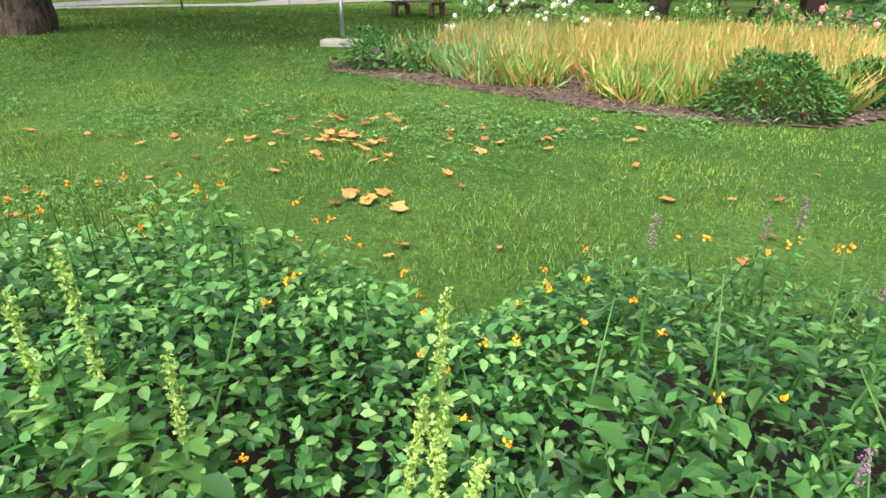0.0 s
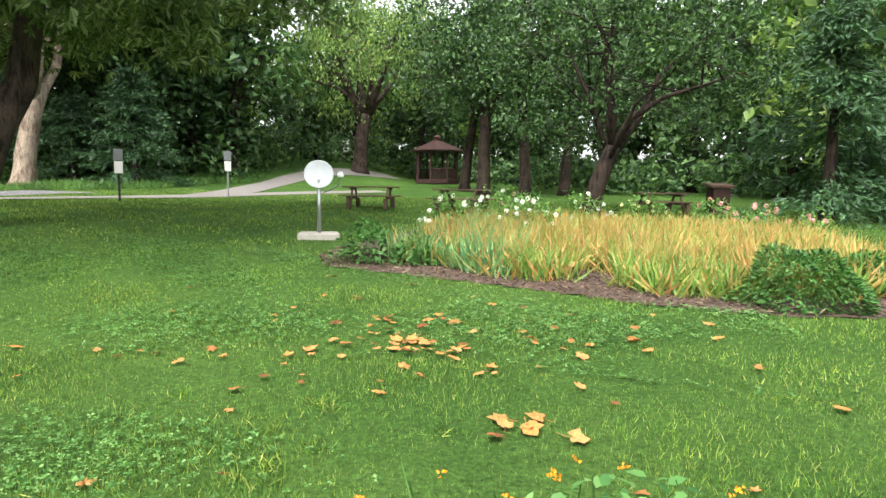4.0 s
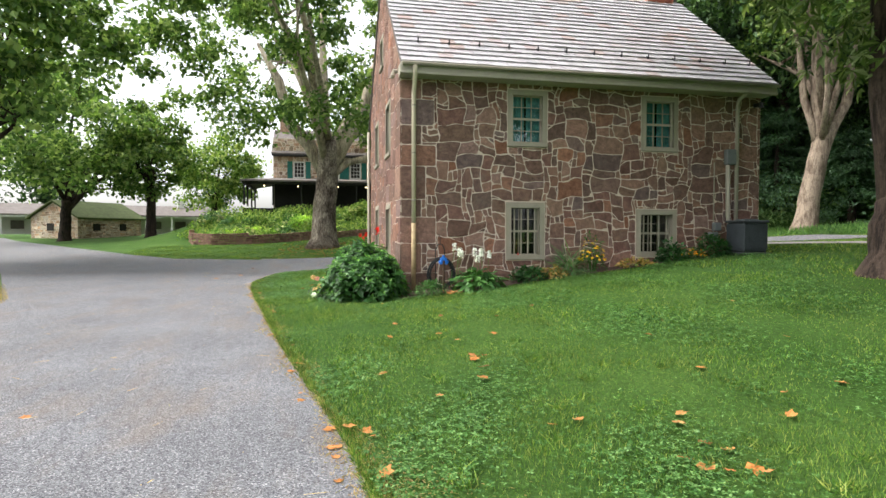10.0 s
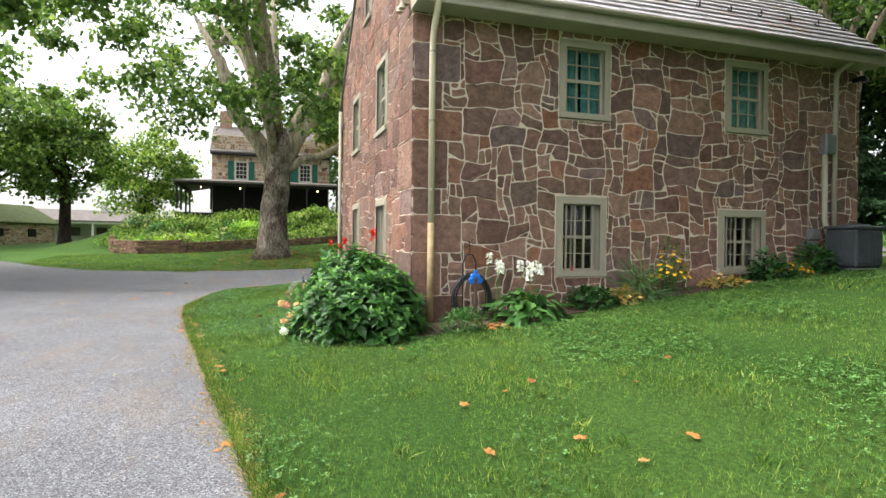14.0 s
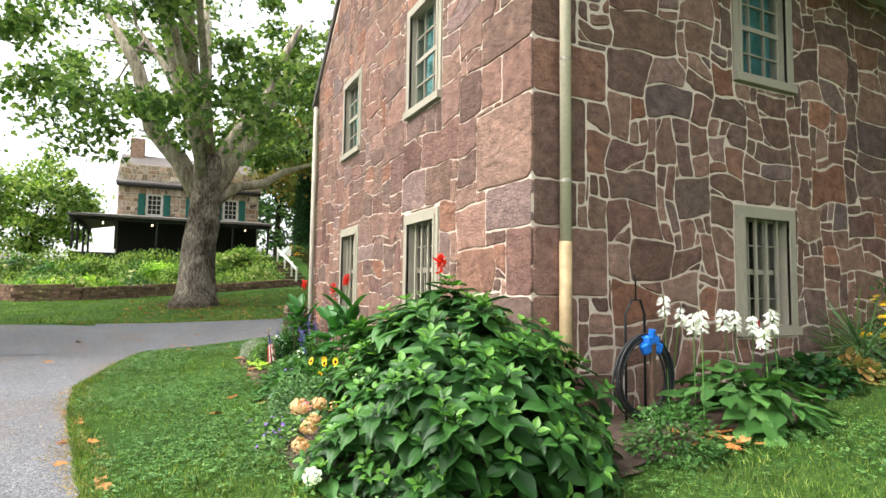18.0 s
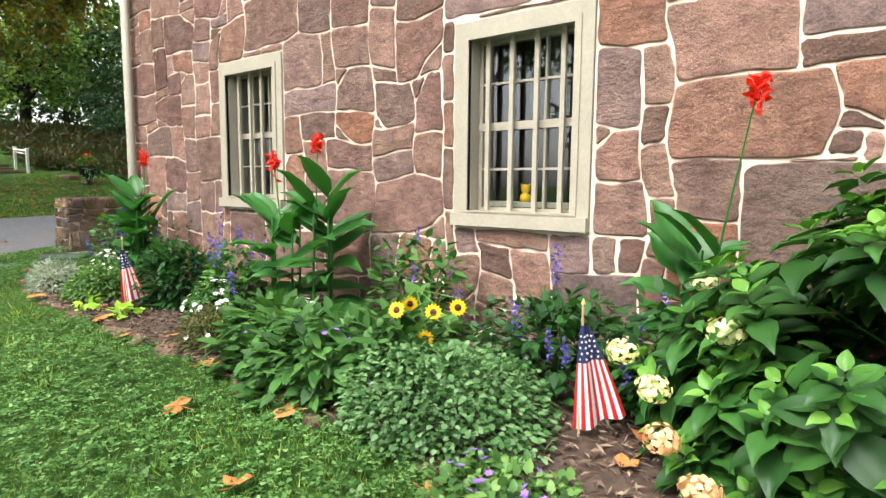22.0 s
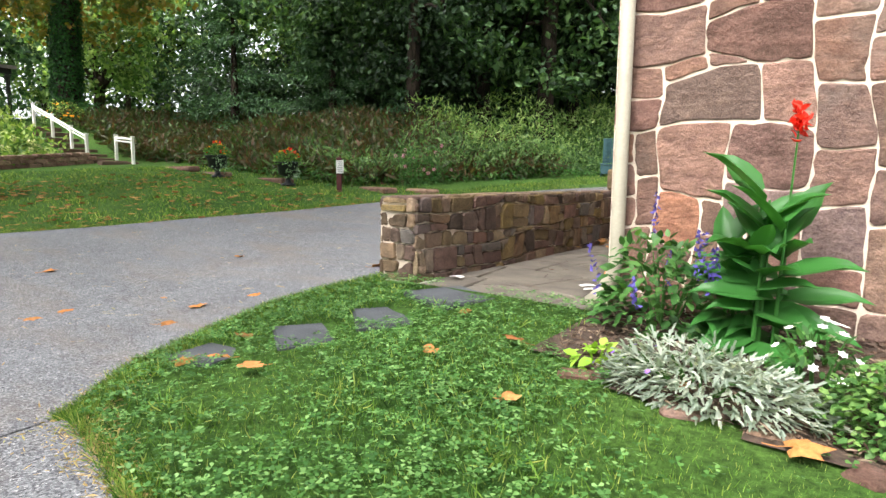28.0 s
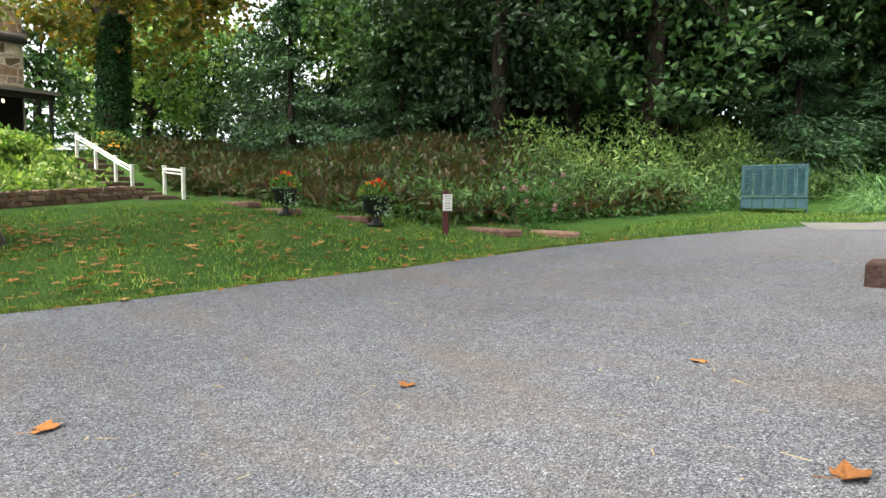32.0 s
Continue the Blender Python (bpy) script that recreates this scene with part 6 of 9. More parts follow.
for sx, sy in ((1, 0), (0, -1), (0, 1)):
    for k in range(18):
        o = (-0.32 + k * 0.0376) if sx else (-0.29 + k * 0.034)
        c = (AX + 0.325 * sx, AY + o, AZ + 0.42) if sx else (AX + o, AY + 0.355 * sy, AZ + 0.42)
        part("louvre", Geo().box(c, (0.02, 0.02, 0.62), bev=0.004), "ac_grey", acu)
hose = thing("garden_hose", "coiled dark garden hose on a black iron hanger", "garden hose", (-19.62, 1.62, 0.1))
for k in range(7):
    q = [(-19.62 + 0.018 * (k % 3), 1.62 + (0.25 + 0.014 * k) * math.sin(a) * (1 - 0.12 * math.cos(a)), 0.52 + 0.02 * (k % 2) + (0.3 + 0.01 * k) * math.cos(a)) for a in np.linspace(0, 6.283, 25)]
    part("coil", Geo().tube(q, 0.011, 6, False), "rubber", hose, "black rubber coil", True)
part("hanger", Geo().tube([(-19.7, 1.5, 0.1), (-19.7, 1.5, 1.05), (-19.69, 1.56, 1.18), (-19.69, 1.66, 1.18), (-19.7, 1.72, 1.05), (-19.7, 1.72, 0.1)], 0.012, 6).tube([(-19.69, 1.61, 1.18), (-19.69, 1.61, 1.34), (-19.67, 1.57, 1.4)], 0.008, 6), "black", hose, "black iron hanger", True)
part("nozzle", Geo().box((-19.58, 1.66, 0.83), (0.1, 0.16, 0.1), bev=0.03).box((-19.57, 1.6, 0.77), (0.07, 0.09, 0.1), bev=0.02, rx=25).box((-19.57, 1.73, 0.77), (0.07, 0.09, 0.1), bev=0.02, rx=-25).tube([(-19.57, 1.66, 0.83), (-19.55, 1.66, 0.93)], 0.03, 8), "blue", hose, "bright blue plastic sprayer")
part("post", Geo().box((-19.55, 1.66, 0.45), (0.04, 0.05, 0.74), bev=0.006), "table_wood", hose, "weathered wooden post")
doll = thing("garden_ornament", "tiny red figurine on the window ledge", "ornament", (-20.03, 3.62, 0.92))
part("figure", Geo().lathe((-19.98, 3.62, 0.9), [(0.02, 0), (0.022, 0.02), (0.012, 0.036), (0.018, 0.05), (0.012, 0.07), (0.002, 0.078)], 12), "red", doll, smooth=True)
bear = thing("toy_bear", "small yellow toy bear on the inner window ledge", "toy", (-22.46, 0.93, 0.96))
part("figure", Geo().lathe((-22.46, 0.93, 0.955), [(0.03, 0), (0.042, 0.02), (0.036, 0.05), (0.018, 0.062), (0.03, 0.078), (0.034, 0.1), (0.024, 0.122), (0.004, 0.13)], 14).lathe((-22.49, 0.93, 1.07), [(0.004, 0), (0.013, 0.008), (0.004, 0.02)], 8).lathe((-22.43, 0.93, 1.07), [(0.004, 0), (0.013, 0.008), (0.004, 0.02)], 8), "yellow", bear, smooth=True)
part("inner_ledge", Geo().box((-22.4, 0.985, 0.935), (0.86, 0.2, 0.04), bev=0.005), "cream", house)

# ---- dish, signs, tables, gazebo ----
DX, DY = -8.12, 11.55
dz = H(DX, DY)
dish = thing("satellite_dish", "pale grey satellite dish on a steel pole", "satellite dish", (DX, DY, dz))
part("pad", Geo().box((DX, DY, dz + 0.05), (0.9, 0.72, 0.16), rz=25, bev=0.02), "concrete", dish, "cracked concrete pad")
part("pole", Geo().tube([(DX, DY, dz + 0.1), (DX, DY, dz + 1.3)], 0.045, 12), "steel", dish, smooth=True)
face = look((DX, DY, dz + 1.42), (-2.5, -1.5, 3.2)) @ pose(0, 0, 0, 180, 0, 0)
prof = [(0.02, 0.0), (0.12, 0.008), (0.22, 0.026), (0.29, 0.046), (0.32, 0.058), (0.325, 0.05), (0.22, 0.008), (0.04, -0.025)]
part("reflector", Geo().lathe((0, 0, 0), [(r, z) for r, z in prof], 28, face @ Matrix.Diagonal((1.0, 0.95, 1, 1))), "dish", dish, smooth=True)
part("mount", Geo().box((DX - 0.1, DY + 0.06, dz + 1.27), (0.12, 0.14, 0.2), bev=0.02, rz=30), "grey_metal", dish)
dc = Vector((DX, DY, dz + 1.42))
side, fore = Vector((0.9, 0.42, 0)), Vector((0.42, -0.9, 0))
tip = dc + side * 0.48 + fore * 0.26 + Vector((0, 0, -0.02))
part("feed_arm", Geo().tube([dc + side * 0.1 - fore * 0.03 - Vector((0, 0, 0.4)), dc + side * 0.42 + fore * 0.1 - Vector((0, 0, 0.25)), tip], 0.016, 8), "grey_metal", dish)
part("receiver", Geo().box(tip, (0.16, 0.09, 0.09), rz=-30, bev=0.02).lathe(tip, [(0.02, -0.02), (0.05, 0.08)], 10), "dish", dish)
for k, (x, y, h, m) in enumerate(((-18.55, 16.45, 1.85, "black"), (-17.95, 21.7, 2.05, "steel"))):
    z = H(x, y)
    sg = thing("sign_post", "small white notice on a slim metal post", "sign", (x, y, z), "notice posts")
    part("post", Geo().box((x, y, z + h / 2), (0.07, 0.04, h), bev=0.006, rz=35), m, sg)
    part("upper_panel", Geo().box((x + 0.03, y - 0.03, z + h - 0.22), (0.3, 0.02, 0.4), rz=35, bev=0.004), "grey_metal", sg)
    part("lower_panel", Geo().box((x + 0.04, y - 0.04, z + h - 0.66), (0.27, 0.02, 0.42), rz=35, bev=0.004), "cloth_white", sg, "white notice")
x, y = -31.05, 32.15
z = H(x, y)
lp = thing("marker_post", "cream bollard lamp post with a dark cap", "lamp post", (x, y, z))
part("post", Geo().tube([(x, y, z), (x, y, z + 1.85)], 0.11, 10), "cream", lp, smooth=True)
part("cap", Geo().lathe((x, y, z + 1.85), [(0.09, 0), (0.16, 0.03), (0.16, 0.2), (0.1, 0.32), (0.02, 0.38)], 12), "black", lp)
x, y = -24.6, 47.5
z = H(x, y)
ts = thing("trail_sign", "dark wooden trail sign with white boards", "sign", (x, y, z))
part("post", Geo().box((x, y, z + 0.9), (0.14, 0.14, 1.8), bev=0.01), "table_wood", ts)
part("board", Geo().box((x, y - 0.1, z + 1.75), (0.7, 0.05, 0.5), bev=0.01), "cloth_white", ts)
part("lower_board", Geo().box((x, y - 0.1, z + 1.1), (0.6, 0.05, 0.4), bev=0.01), "cloth_white", ts)


def picnic_table(x, y, rz):
    z = H(x, y)
    t = thing("picnic_table", "weathered brown wooden picnic table with two benches", "picnic table", (x, y, z), "picnic tables")
    m = pose(x, y, z, 0, 0, rz)

    def bit(name, c, s, rx=0, ry=0):
        gb2 = Geo().box(c, s, bev=0.008, rx=rx, ry=ry)
        gb2.v = [tuple(m @ Vector(p)) for p in gb2.v]
        part(name, gb2, "table_wood", t)
    for k in range(5):
        bit("top_board", (0, -0.3 + k * 0.15, 0.75), (1.85, 0.14, 0.045))
    for s in (-1, 1):
        for k in range(2):
            bit("bench_board", (0, s * (0.68 + k * 0.15), 0.45), (1.85, 0.14, 0.045))
        for e in (-1, 1):
            bit("leg", (e * 0.6, s * 0.42, 0.36), (0.05, 0.1, 0.84), rx=s * 28)
    for e in (-1, 1):
        bit("bench_beam", (e * 0.65, 0, 0.39), (0.05, 1.62, 0.1))
        bit("top_beam", (e * 0.65, 0, 0.69), (0.05, 0.72, 0.09))
        for s in (-1, 1):
            bit("bench_block", (e * 0.62, s * 0.74, 0.2), (0.12, 0.2, 0.34))
    return t


picnic_table(-9.75, 18.3, 12)
picnic_table(-6.75, 19.0, -8)
picnic_table(-0.15, 22.2, 20)
x, y = 1.9, 23.2
z = H(x, y)
bn = thing("trash_bin", "brown wooden bin housing with a sloped lid", "bin", (x, y, z))
part("box", Geo().box((x, y, z + 0.5), (0.62, 0.62, 1.0), bev=0.02, rz=15), "gazebo_wood", bn)
part("lid", Geo().box((x, y, z + 1.08), (0.85, 0.8, 0.1), bev=0.02, rz=15, rx=8), "table_wood", bn)
gx0, gy0b = -15.0, 43.5
gz0 = H(gx0, gy0b)
gaz = thing("gazebo", "octagonal reddish-brown wooden gazebo with a shingled roof", "gazebo", (gx0, gy0b, gz0))
part("deck", Geo().lathe((gx0, gy0b, gz0), [(1.75, 0), (1.75, 0.3), (1.7, 0.32)], 8), "gazebo_wood", gaz)
part("roof", Geo().lathe((gx0, gy0b, gz0 + 2.45), [(2.1, 0), (2.1, 0.08), (0.35, 0.85), (0.35, 0.95), (0.05, 1.1)], 8), "gazebo_wood", gaz, "dark brown shingled roof")
part("cupola", Geo().lathe((gx0, gy0b, gz0 + 3.3), [(0.28, 0), (0.28, 0.2), (0.4, 0.24), (0.05, 0.5)], 8), "gazebo_wood", gaz)
for k in range(8):
    a, a2 = k * math.pi / 4, (k + 1) * math.pi / 4
    p, q = (gx0 + 1.62 * math.cos(a), gy0b + 1.62 * math.sin(a)), (gx0 + 1.62 * math.cos(a2), gy0b + 1.62 * math.sin(a2))
    part("post", Geo().box((*p, gz0 + 1.4), (0.13, 0.13, 2.2), bev=0.01), "gazebo_wood", gaz)
    part("brace", Geo().tube([(*p, gz0 + 1.95), (0.8 * p[0] + 0.2 * q[0], 0.8 * p[1] + 0.2 * q[1], gz0 + 2.4)], 0.045, 6), "gazebo_wood", gaz)
    if k != 5:
        part("rail", Geo().tube([(*p, gz0 + 1.1), (*q, gz0 + 1.1)], 0.05, 6), "gazebo_wood", gaz)
        for j in range(1, 9):
            part("baluster", Geo().box((p[0] + (q[0] - p[0]) * j / 9, p[1] + (q[1] - p[1]) * j / 9, gz0 + 0.7), (0.05, 0.05, 0.8)), "gazebo_wood", gaz)

# ---- garden steps, rails, urns, sign and bench below the bank ----


def rail(posts, label):
    t = thing("stair_rail", label, "handrail", (posts[0][0], posts[0][1], H(*posts[0])), "garden stair rails")
    tops = []
    for x, y in posts:
        z = H(x, y)
        part("post", Geo().box((x, y, z + 0.45), (0.1, 0.1, 1.1), bev=0.008), "white", t)
        part("post_cap", Geo().box((x, y, z + 1.02), (0.14, 0.14, 0.05), bev=0.012), "white", t)
        tops.append((x, y, z + 0.93))
    for a, b in zip(tops[:-1], tops[1:]):
        for dz2, w in ((0.0, 0.05), (-0.12, 0.03)):
            part("handrail", Geo().tube([(a[0], a[1], a[2] + dz2), (b[0], b[1], b[2] + dz2)], w, 4), "white", t)
    return t


rail([(-51.6, 5.15), (-53.4, 5.2), (-55.3, 5.1), (-57.2, 4.95)], "long white wooden handrail climbing beside garden steps")
rail([(-49.6, 6.05), (-51.3, 6.1)], "short white wooden handrail at the foot of the steps")
for k in range(9):
    x = -49.9 - k * 0.85
    s = part("step", Geo().box((x, 5.62 - k * 0.06, H(x, 5.6) + 0.0), (0.5, 1.3, 0.18), bev=0.02), "table_wood")
    tagged(s, "timber-edged garden step with leaf litter", "step", "garden steps", "structure")


def urn(x, y):
    z = H(x, y)
    t = thing("garden_urn", "black cast-iron urn planted with red flowers and trailing leaves", "urn", (x, y, z), "garden urns")
    part("bowl", Geo().lathe((x, y, z), [(0.2, 0), (0.2, 0.05), (0.09, 0.1), (0.07, 0.2), (0.1, 0.26), (0.26, 0.32), (0.28, 0.55), (0.36, 0.63), (0.37, 0.67), (0.31, 0.67), (0.27, 0.6)], 20), "black", t, smooth=True)
    part("soil", Geo().lathe((x, y, z + 0.6), [(0.28, 0), (0.28, 0.03), (0.01, 0.05)], 16), "mulch", t)
    P, d = blob_leaves(420, (x, y, z + 0.62), (0.36, 0.36, 0.36))
    leaves("foliage", t, "weed", leaf_arrays(P, d + rand_dirs(420) * 0.6, rand_dirs(420, 1), 0.11, 0.05, "diamond"))
    P, d = blob_leaves(60, (x, y, z + 0.72), (0.3, 0.3, 0.34), shell=0.8)
    for k in range(20):
        q = slice(k * 3, k * 3 + 3)
        leaves("bloom", t, "scarlet" if k % 3 else "orange", leaf_arrays(P[[k * 3] * 3], d[q] + rand_dirs(3) * 0.5, rand_dirs(3, 1), 0.08, 0.07, "lobed"))
    n = 60
    a = rng.random(n) * 1.2 + 5.5
    s = rng.random(n)
    P = np.stack([x + np.cos(a) * 0.36, y + np.sin(a) * 0.36, z + 0.66 - s * 0.45], -1) + rng.normal(size=(n, 3)) * 0.03
    leaves("trailer", t, "sage", leaf_arrays(P, rand_dirs(n) + np.array([0, 0, -0.8]), rand_dirs(n, 0.5), 0.08, 0.05, "diamond"), label="pale trailing variegated leaves")


urn(-43.1, 5.9)
urn(-40.3, 6.5)
for k, (x, y, w) in enumerate(((-43.9, 6.3, 1.6), (-41.5, 6.85, 1.8), (-37.9, 7.7, 1.8), (-46.5, 6.4, 2.6), (-36.6, 8.1, 1.2))):
    kb = part("border_stone", Geo().box((x, y, H(x, y) + 0.0), (w, 0.4, 0.18), rz=-8 if x < -40 else -20, bev=0.04), "stone_wall")
    tagged(kb, "flat sandstone edging block half sunk in turf", "edging stone", "bed edging stones")
x, y = -38.35, 6.75
z = H(x, y)
sp2 = thing("plant_sign", "maroon wooden post with a white printed plaque", "sign", (x, y, z))
part("post", Geo().box((x, y, z + 0.42), (0.13, 0.13, 0.98), bev=0.01, rz=40), "maroon", sp2)
pl = part("plaque", Geo().box((x + 0.1, y - 0.06, z + 0.66), (0.02, 0.19, 0.34), bev=0.004, rz=-45), "cloth_white", sp2, "white printed plaque")
for k in range(6):
    part("print_line", Geo().box((x + 0.112, y - 0.068, z + 0.79 - k * 0.05), (0.006, 0.14 - 0.02 * (k % 3), 0.014), rz=-45), "grey_metal", pl)
bx, by = -34.95, 17.4
bz0 = H(bx, by)
bench = thing("shutter_bench", "blue-green garden bench built from old louvred shutters", "bench", (bx, by, bz0))
mb = pose(bx, by, bz0, 0, 0, 15)


def bench_bit(name, c, s):
    q = Geo().box(c, s, bev=0.008)
    q.v = [tuple(mb @ Vector(p)) for p in q.v]
    return part(name, q, "panel_green", bench)


for k in range(6):
    p = bench_bit("shutter", (-0.69 + k * 0.276, 0.1, 0.95), (0.26, 0.04, 0.85))
    for j in range(14):
        q = Geo().box((-0.69 + k * 0.276, 0.075, 0.6 + j * 0.053), (0.17, 0.02, 0.035), rx=25)
        q.v = [tuple(mb @ Vector(c)) for c in q.v]
        part("louvre", q, "panel_green", p)
    bench_bit("front_panel", (-0.69 + k * 0.276, -0.38, 0.27), (0.26, 0.03, 0.3))
bench_bit("seat", (0, -0.14, 0.46), (1.72, 0.56, 0.05))
bench_bit("top_rail", (0, 0.1, 1.4), (1.7, 0.07, 0.06))
for s in (-1, 1):
    bench_bit("side", (s * 0.84, -0.14, 0.25), (0.04, 0.52, 0.5))
    bench_bit("back_post", (s * 0.84, 0.1, 0.72), (0.06, 0.06, 1.44))

# curved garden wall under the farmhouse
gwall = thing("garden_wall", "curved low wall of reddish stones holding the garden bank", "garden wall", (-49, -3, 0.8))
WL = np.array([(-51.5, -10.3), (-49.2, -9.6), (-47.6, -8.0), (-47.3, -5.5), (-48.2, -2.5), (-49.3, 0.5), (-50.1, 3.2), (-50.6, 4.9)])
wl_u = np.r_[0, np.cumsum(np.hypot(*np.diff(WL, axis=0).T))]
for k in range(6):
    u = 0.15 * (k % 2)
    while u < wl_u[-1] - 0.2:
        w = r3.uniform(0.24, 0.52)
        c, d = [np.array([np.interp(v, wl_u, WL[:, q]) for q in (0, 1)]) for v in (u + w / 2, u + w / 2 + 0.05)]
        if 0.16 * (k + 1) < 0.98 - 0.5 * u / wl_u[-1]:
            part("stone", Geo().box((c[0], c[1], H(*c) + 0.06 + k * 0.155), (0.34 + r3.uniform(-0.04, 0.04), w - 0.02, 0.14), rz=math.degrees(math.atan2(d[1] - c[1], d[0] - c[0])) - 90, bev=0.02), "stone_wall", gwall)
        u += w

# ---- plants ----


def bush(name, label, category, x, y, r, n, leaf, material, shape="oval", shell=0.45, group="", blooms=(), stalks=10, z=None, droop=0.35, lift=0.0, stem_mat="weed_dark", seed=0):
    """A mound of leaves on stalks. blooms: (part name, material, count, size, shape, how far out)."""
    global rng
    keep, rng = rng, np.random.default_rng(int(abs(x * 131 + y * 977)) + seed)
    z0 = H(x, y) if z is None else z
    t = thing(name, label, category, (x, y, z0), group)
    if stalks:
        for k in range(stalks):
            d = rand_dirs(1)[0]
            e = (x + d[0] * r[0] * 0.75, y + d[1] * r[1] * 0.75, z0 + r[2] * rng.uniform(0.5, 0.9))
            b = (x + d[0] * r[0] * 0.15, y + d[1] * r[1] * 0.15, z0 - 0.02)
            part("stalk", Geo().tube([b, ((b[0] + e[0]) / 2, (b[1] + e[1]) / 2, z0 + r[2] * 0.5), e], [0.008, 0.006, 0.003], 5), stem_mat, t)
    P, d = blob_leaves(n, (x, y, z0 + lift), r, shell=shell)
    bump = 1 + 0.16 * np.sin(P[:, 0] * 7 + seed) * np.sin(P[:, 1] * 6 + 1) + 0.1 * np.sin(P[:, 2] * 9 + P[:, 0] * 4)
    P = np.array([x, y, z0]) + (P - np.array([x, y, z0])) * bump[:, None]
    D = d * np.array([1, 1, 0.35]) + rand_dirs(n) * 0.55 + np.array([0, 0, -droop * 0.5])
    N = d * 0.6 + rand_dirs(n) * 0.45 + np.array([0, 0, 0.8])
    s = rng.uniform(0.65, 1.25, n)
    leaves("foliage", t, material, leaf_arrays(P, D, N, leaf[0] * s, leaf[1] * s, shape, 0.09 if shape == "oval" else 0.15), rounded=shape in ("oval", "broad"))
    for bn2, bm2, cnt, size, sh, out in blooms:
        Q, e = blob_leaves(cnt, (x, y, z0), tuple(v * out for v in r), shell=0.9)
        Q[:, 2] = np.maximum(Q[:, 2], z0 + r[2] * 0.35)
        vs, ts = [], []
        if sh == "spike":
            h = rng.uniform(0.6, 1.3, cnt) * size
            m = 26
            k = np.repeat(np.arange(cnt), m)
            f = np.tile(np.linspace(0, 1, m), cnt)
            Q2 = Q[k] + np.stack([0 * f, 0 * f, f * h[k]], -1) + e[k] * (f * h[k] * 0.25)[:, None] + rng.normal(size=(len(k), 3)) * 0.008
            each(bn2, t, bm2, cnt, m, Q2, rand_dirs(len(k), 0.3), rand_dirs(len(k)), size * 0.16, size * 0.11, "diamond", 0.15)
        elif sh == "head":
            m = 46
            k = np.repeat(np.arange(cnt), m)
            o = rand_dirs(len(k))
            Q2 = Q[k] + o * size * 0.5
            each(bn2, t, bm2, cnt, m, Q2, np.cross(o, rand_dirs(len(k))), o, size * 0.3, size * 0.26, "oval", 0.05)
        else:
            m = 6
            k = np.repeat(np.arange(cnt), m)
            a = np.tile(np.arange(m) * 2 * math.pi / m, cnt)
            ax = unit(e[k] + np.array([0, 0, 0.5]))
            u = unit(np.cross(ax, np.array([0.3, 0.9, 0.1])))
            w = np.cross(ax, u)
            D2 = u * np.cos(a)[:, None] + w * np.sin(a)[:, None]
            each(bn2, t, bm2, cnt, m, Q[k] + ax * 0.02, D2 + ax * 0.25, ax, size * 0.5, size * 0.32, "diamond", 0.05)
    rng = keep
    return t


def each(name, t, material, count, m, P, D, N, L, W, shape, curl):
    """Blooms of m petals each: every one a part."""
    for k in range(count):
        s = slice(k * m, (k + 1) * m)
        leaves(name, t, material, leaf_arrays(P[s], D[s], N[s], L, W, shape, curl))


def canna(x, y, h, seed, flowers=()):
    """Canna: upright stalks, big arching paddle leaves, red flower spikes at (dx, dy, height)."""
    q = np.random.default_rng(seed)
    z0 = H(x, y)
    t = thing("canna_plant", "canna lily with broad upright green leaves and scarlet flowers", "flowering plant", (x, y, z0), "cannas")
    for k in range(5):
        a = q.random() * 6.28
        bx2, by2 = x + 0.14 * math.cos(a), y + 0.1 * math.sin(a)
        hh = h * q.uniform(0.7, 1.0)
        part("stalk", Geo().tube([(bx2, by2, z0 - 0.02), (bx2 + 0.02, by2, z0 + hh * 0.8)], [0.014, 0.007], 6), "canna", t)
        for j in range(6):
            f = 0.1 + 0.85 * j / 5
            b = a + j * 2.4 + q.normal() * 0.3
            up = -0.1 + 1.5 * f * f
            d = (math.cos(b), math.sin(b) * 0.7 - 0.25, up)
            nn = (-math.cos(b) * 0.7, -math.sin(b) * 0.7 - 0.35, 1.0)
            v, tr = leaf_arrays([(bx2, by2, z0 + hh * f * 0.82)], [d], [nn], [q.uniform(0.3, 0.4) * h], [q.uniform(0.15, 0.2) * h], "broad", 0.3)
            part("leaf", tri_mesh("leaf", v, tr, True), "canna", t)
    for dx, dy, fh in flowers:
        fx, fy = x + dx, y + dy
        part("flower_stalk", Geo().tube([(x, y, z0 + h * 0.5), (fx, fy, fh + 0.05)], [0.008, 0.004], 5), "canna", t)
        n = 44
        Q = np.array([fx, fy, fh]) + q.normal(size=(n, 3)) * np.array([0.014, 0.014, 0.04])
        leaves("flower", t, "scarlet", leaf_arrays(Q, rand_dirs(n, 0.6), rand_dirs(n), 0.055, 0.034, "oval", 0.25), label="scarlet flower spike")
    return t


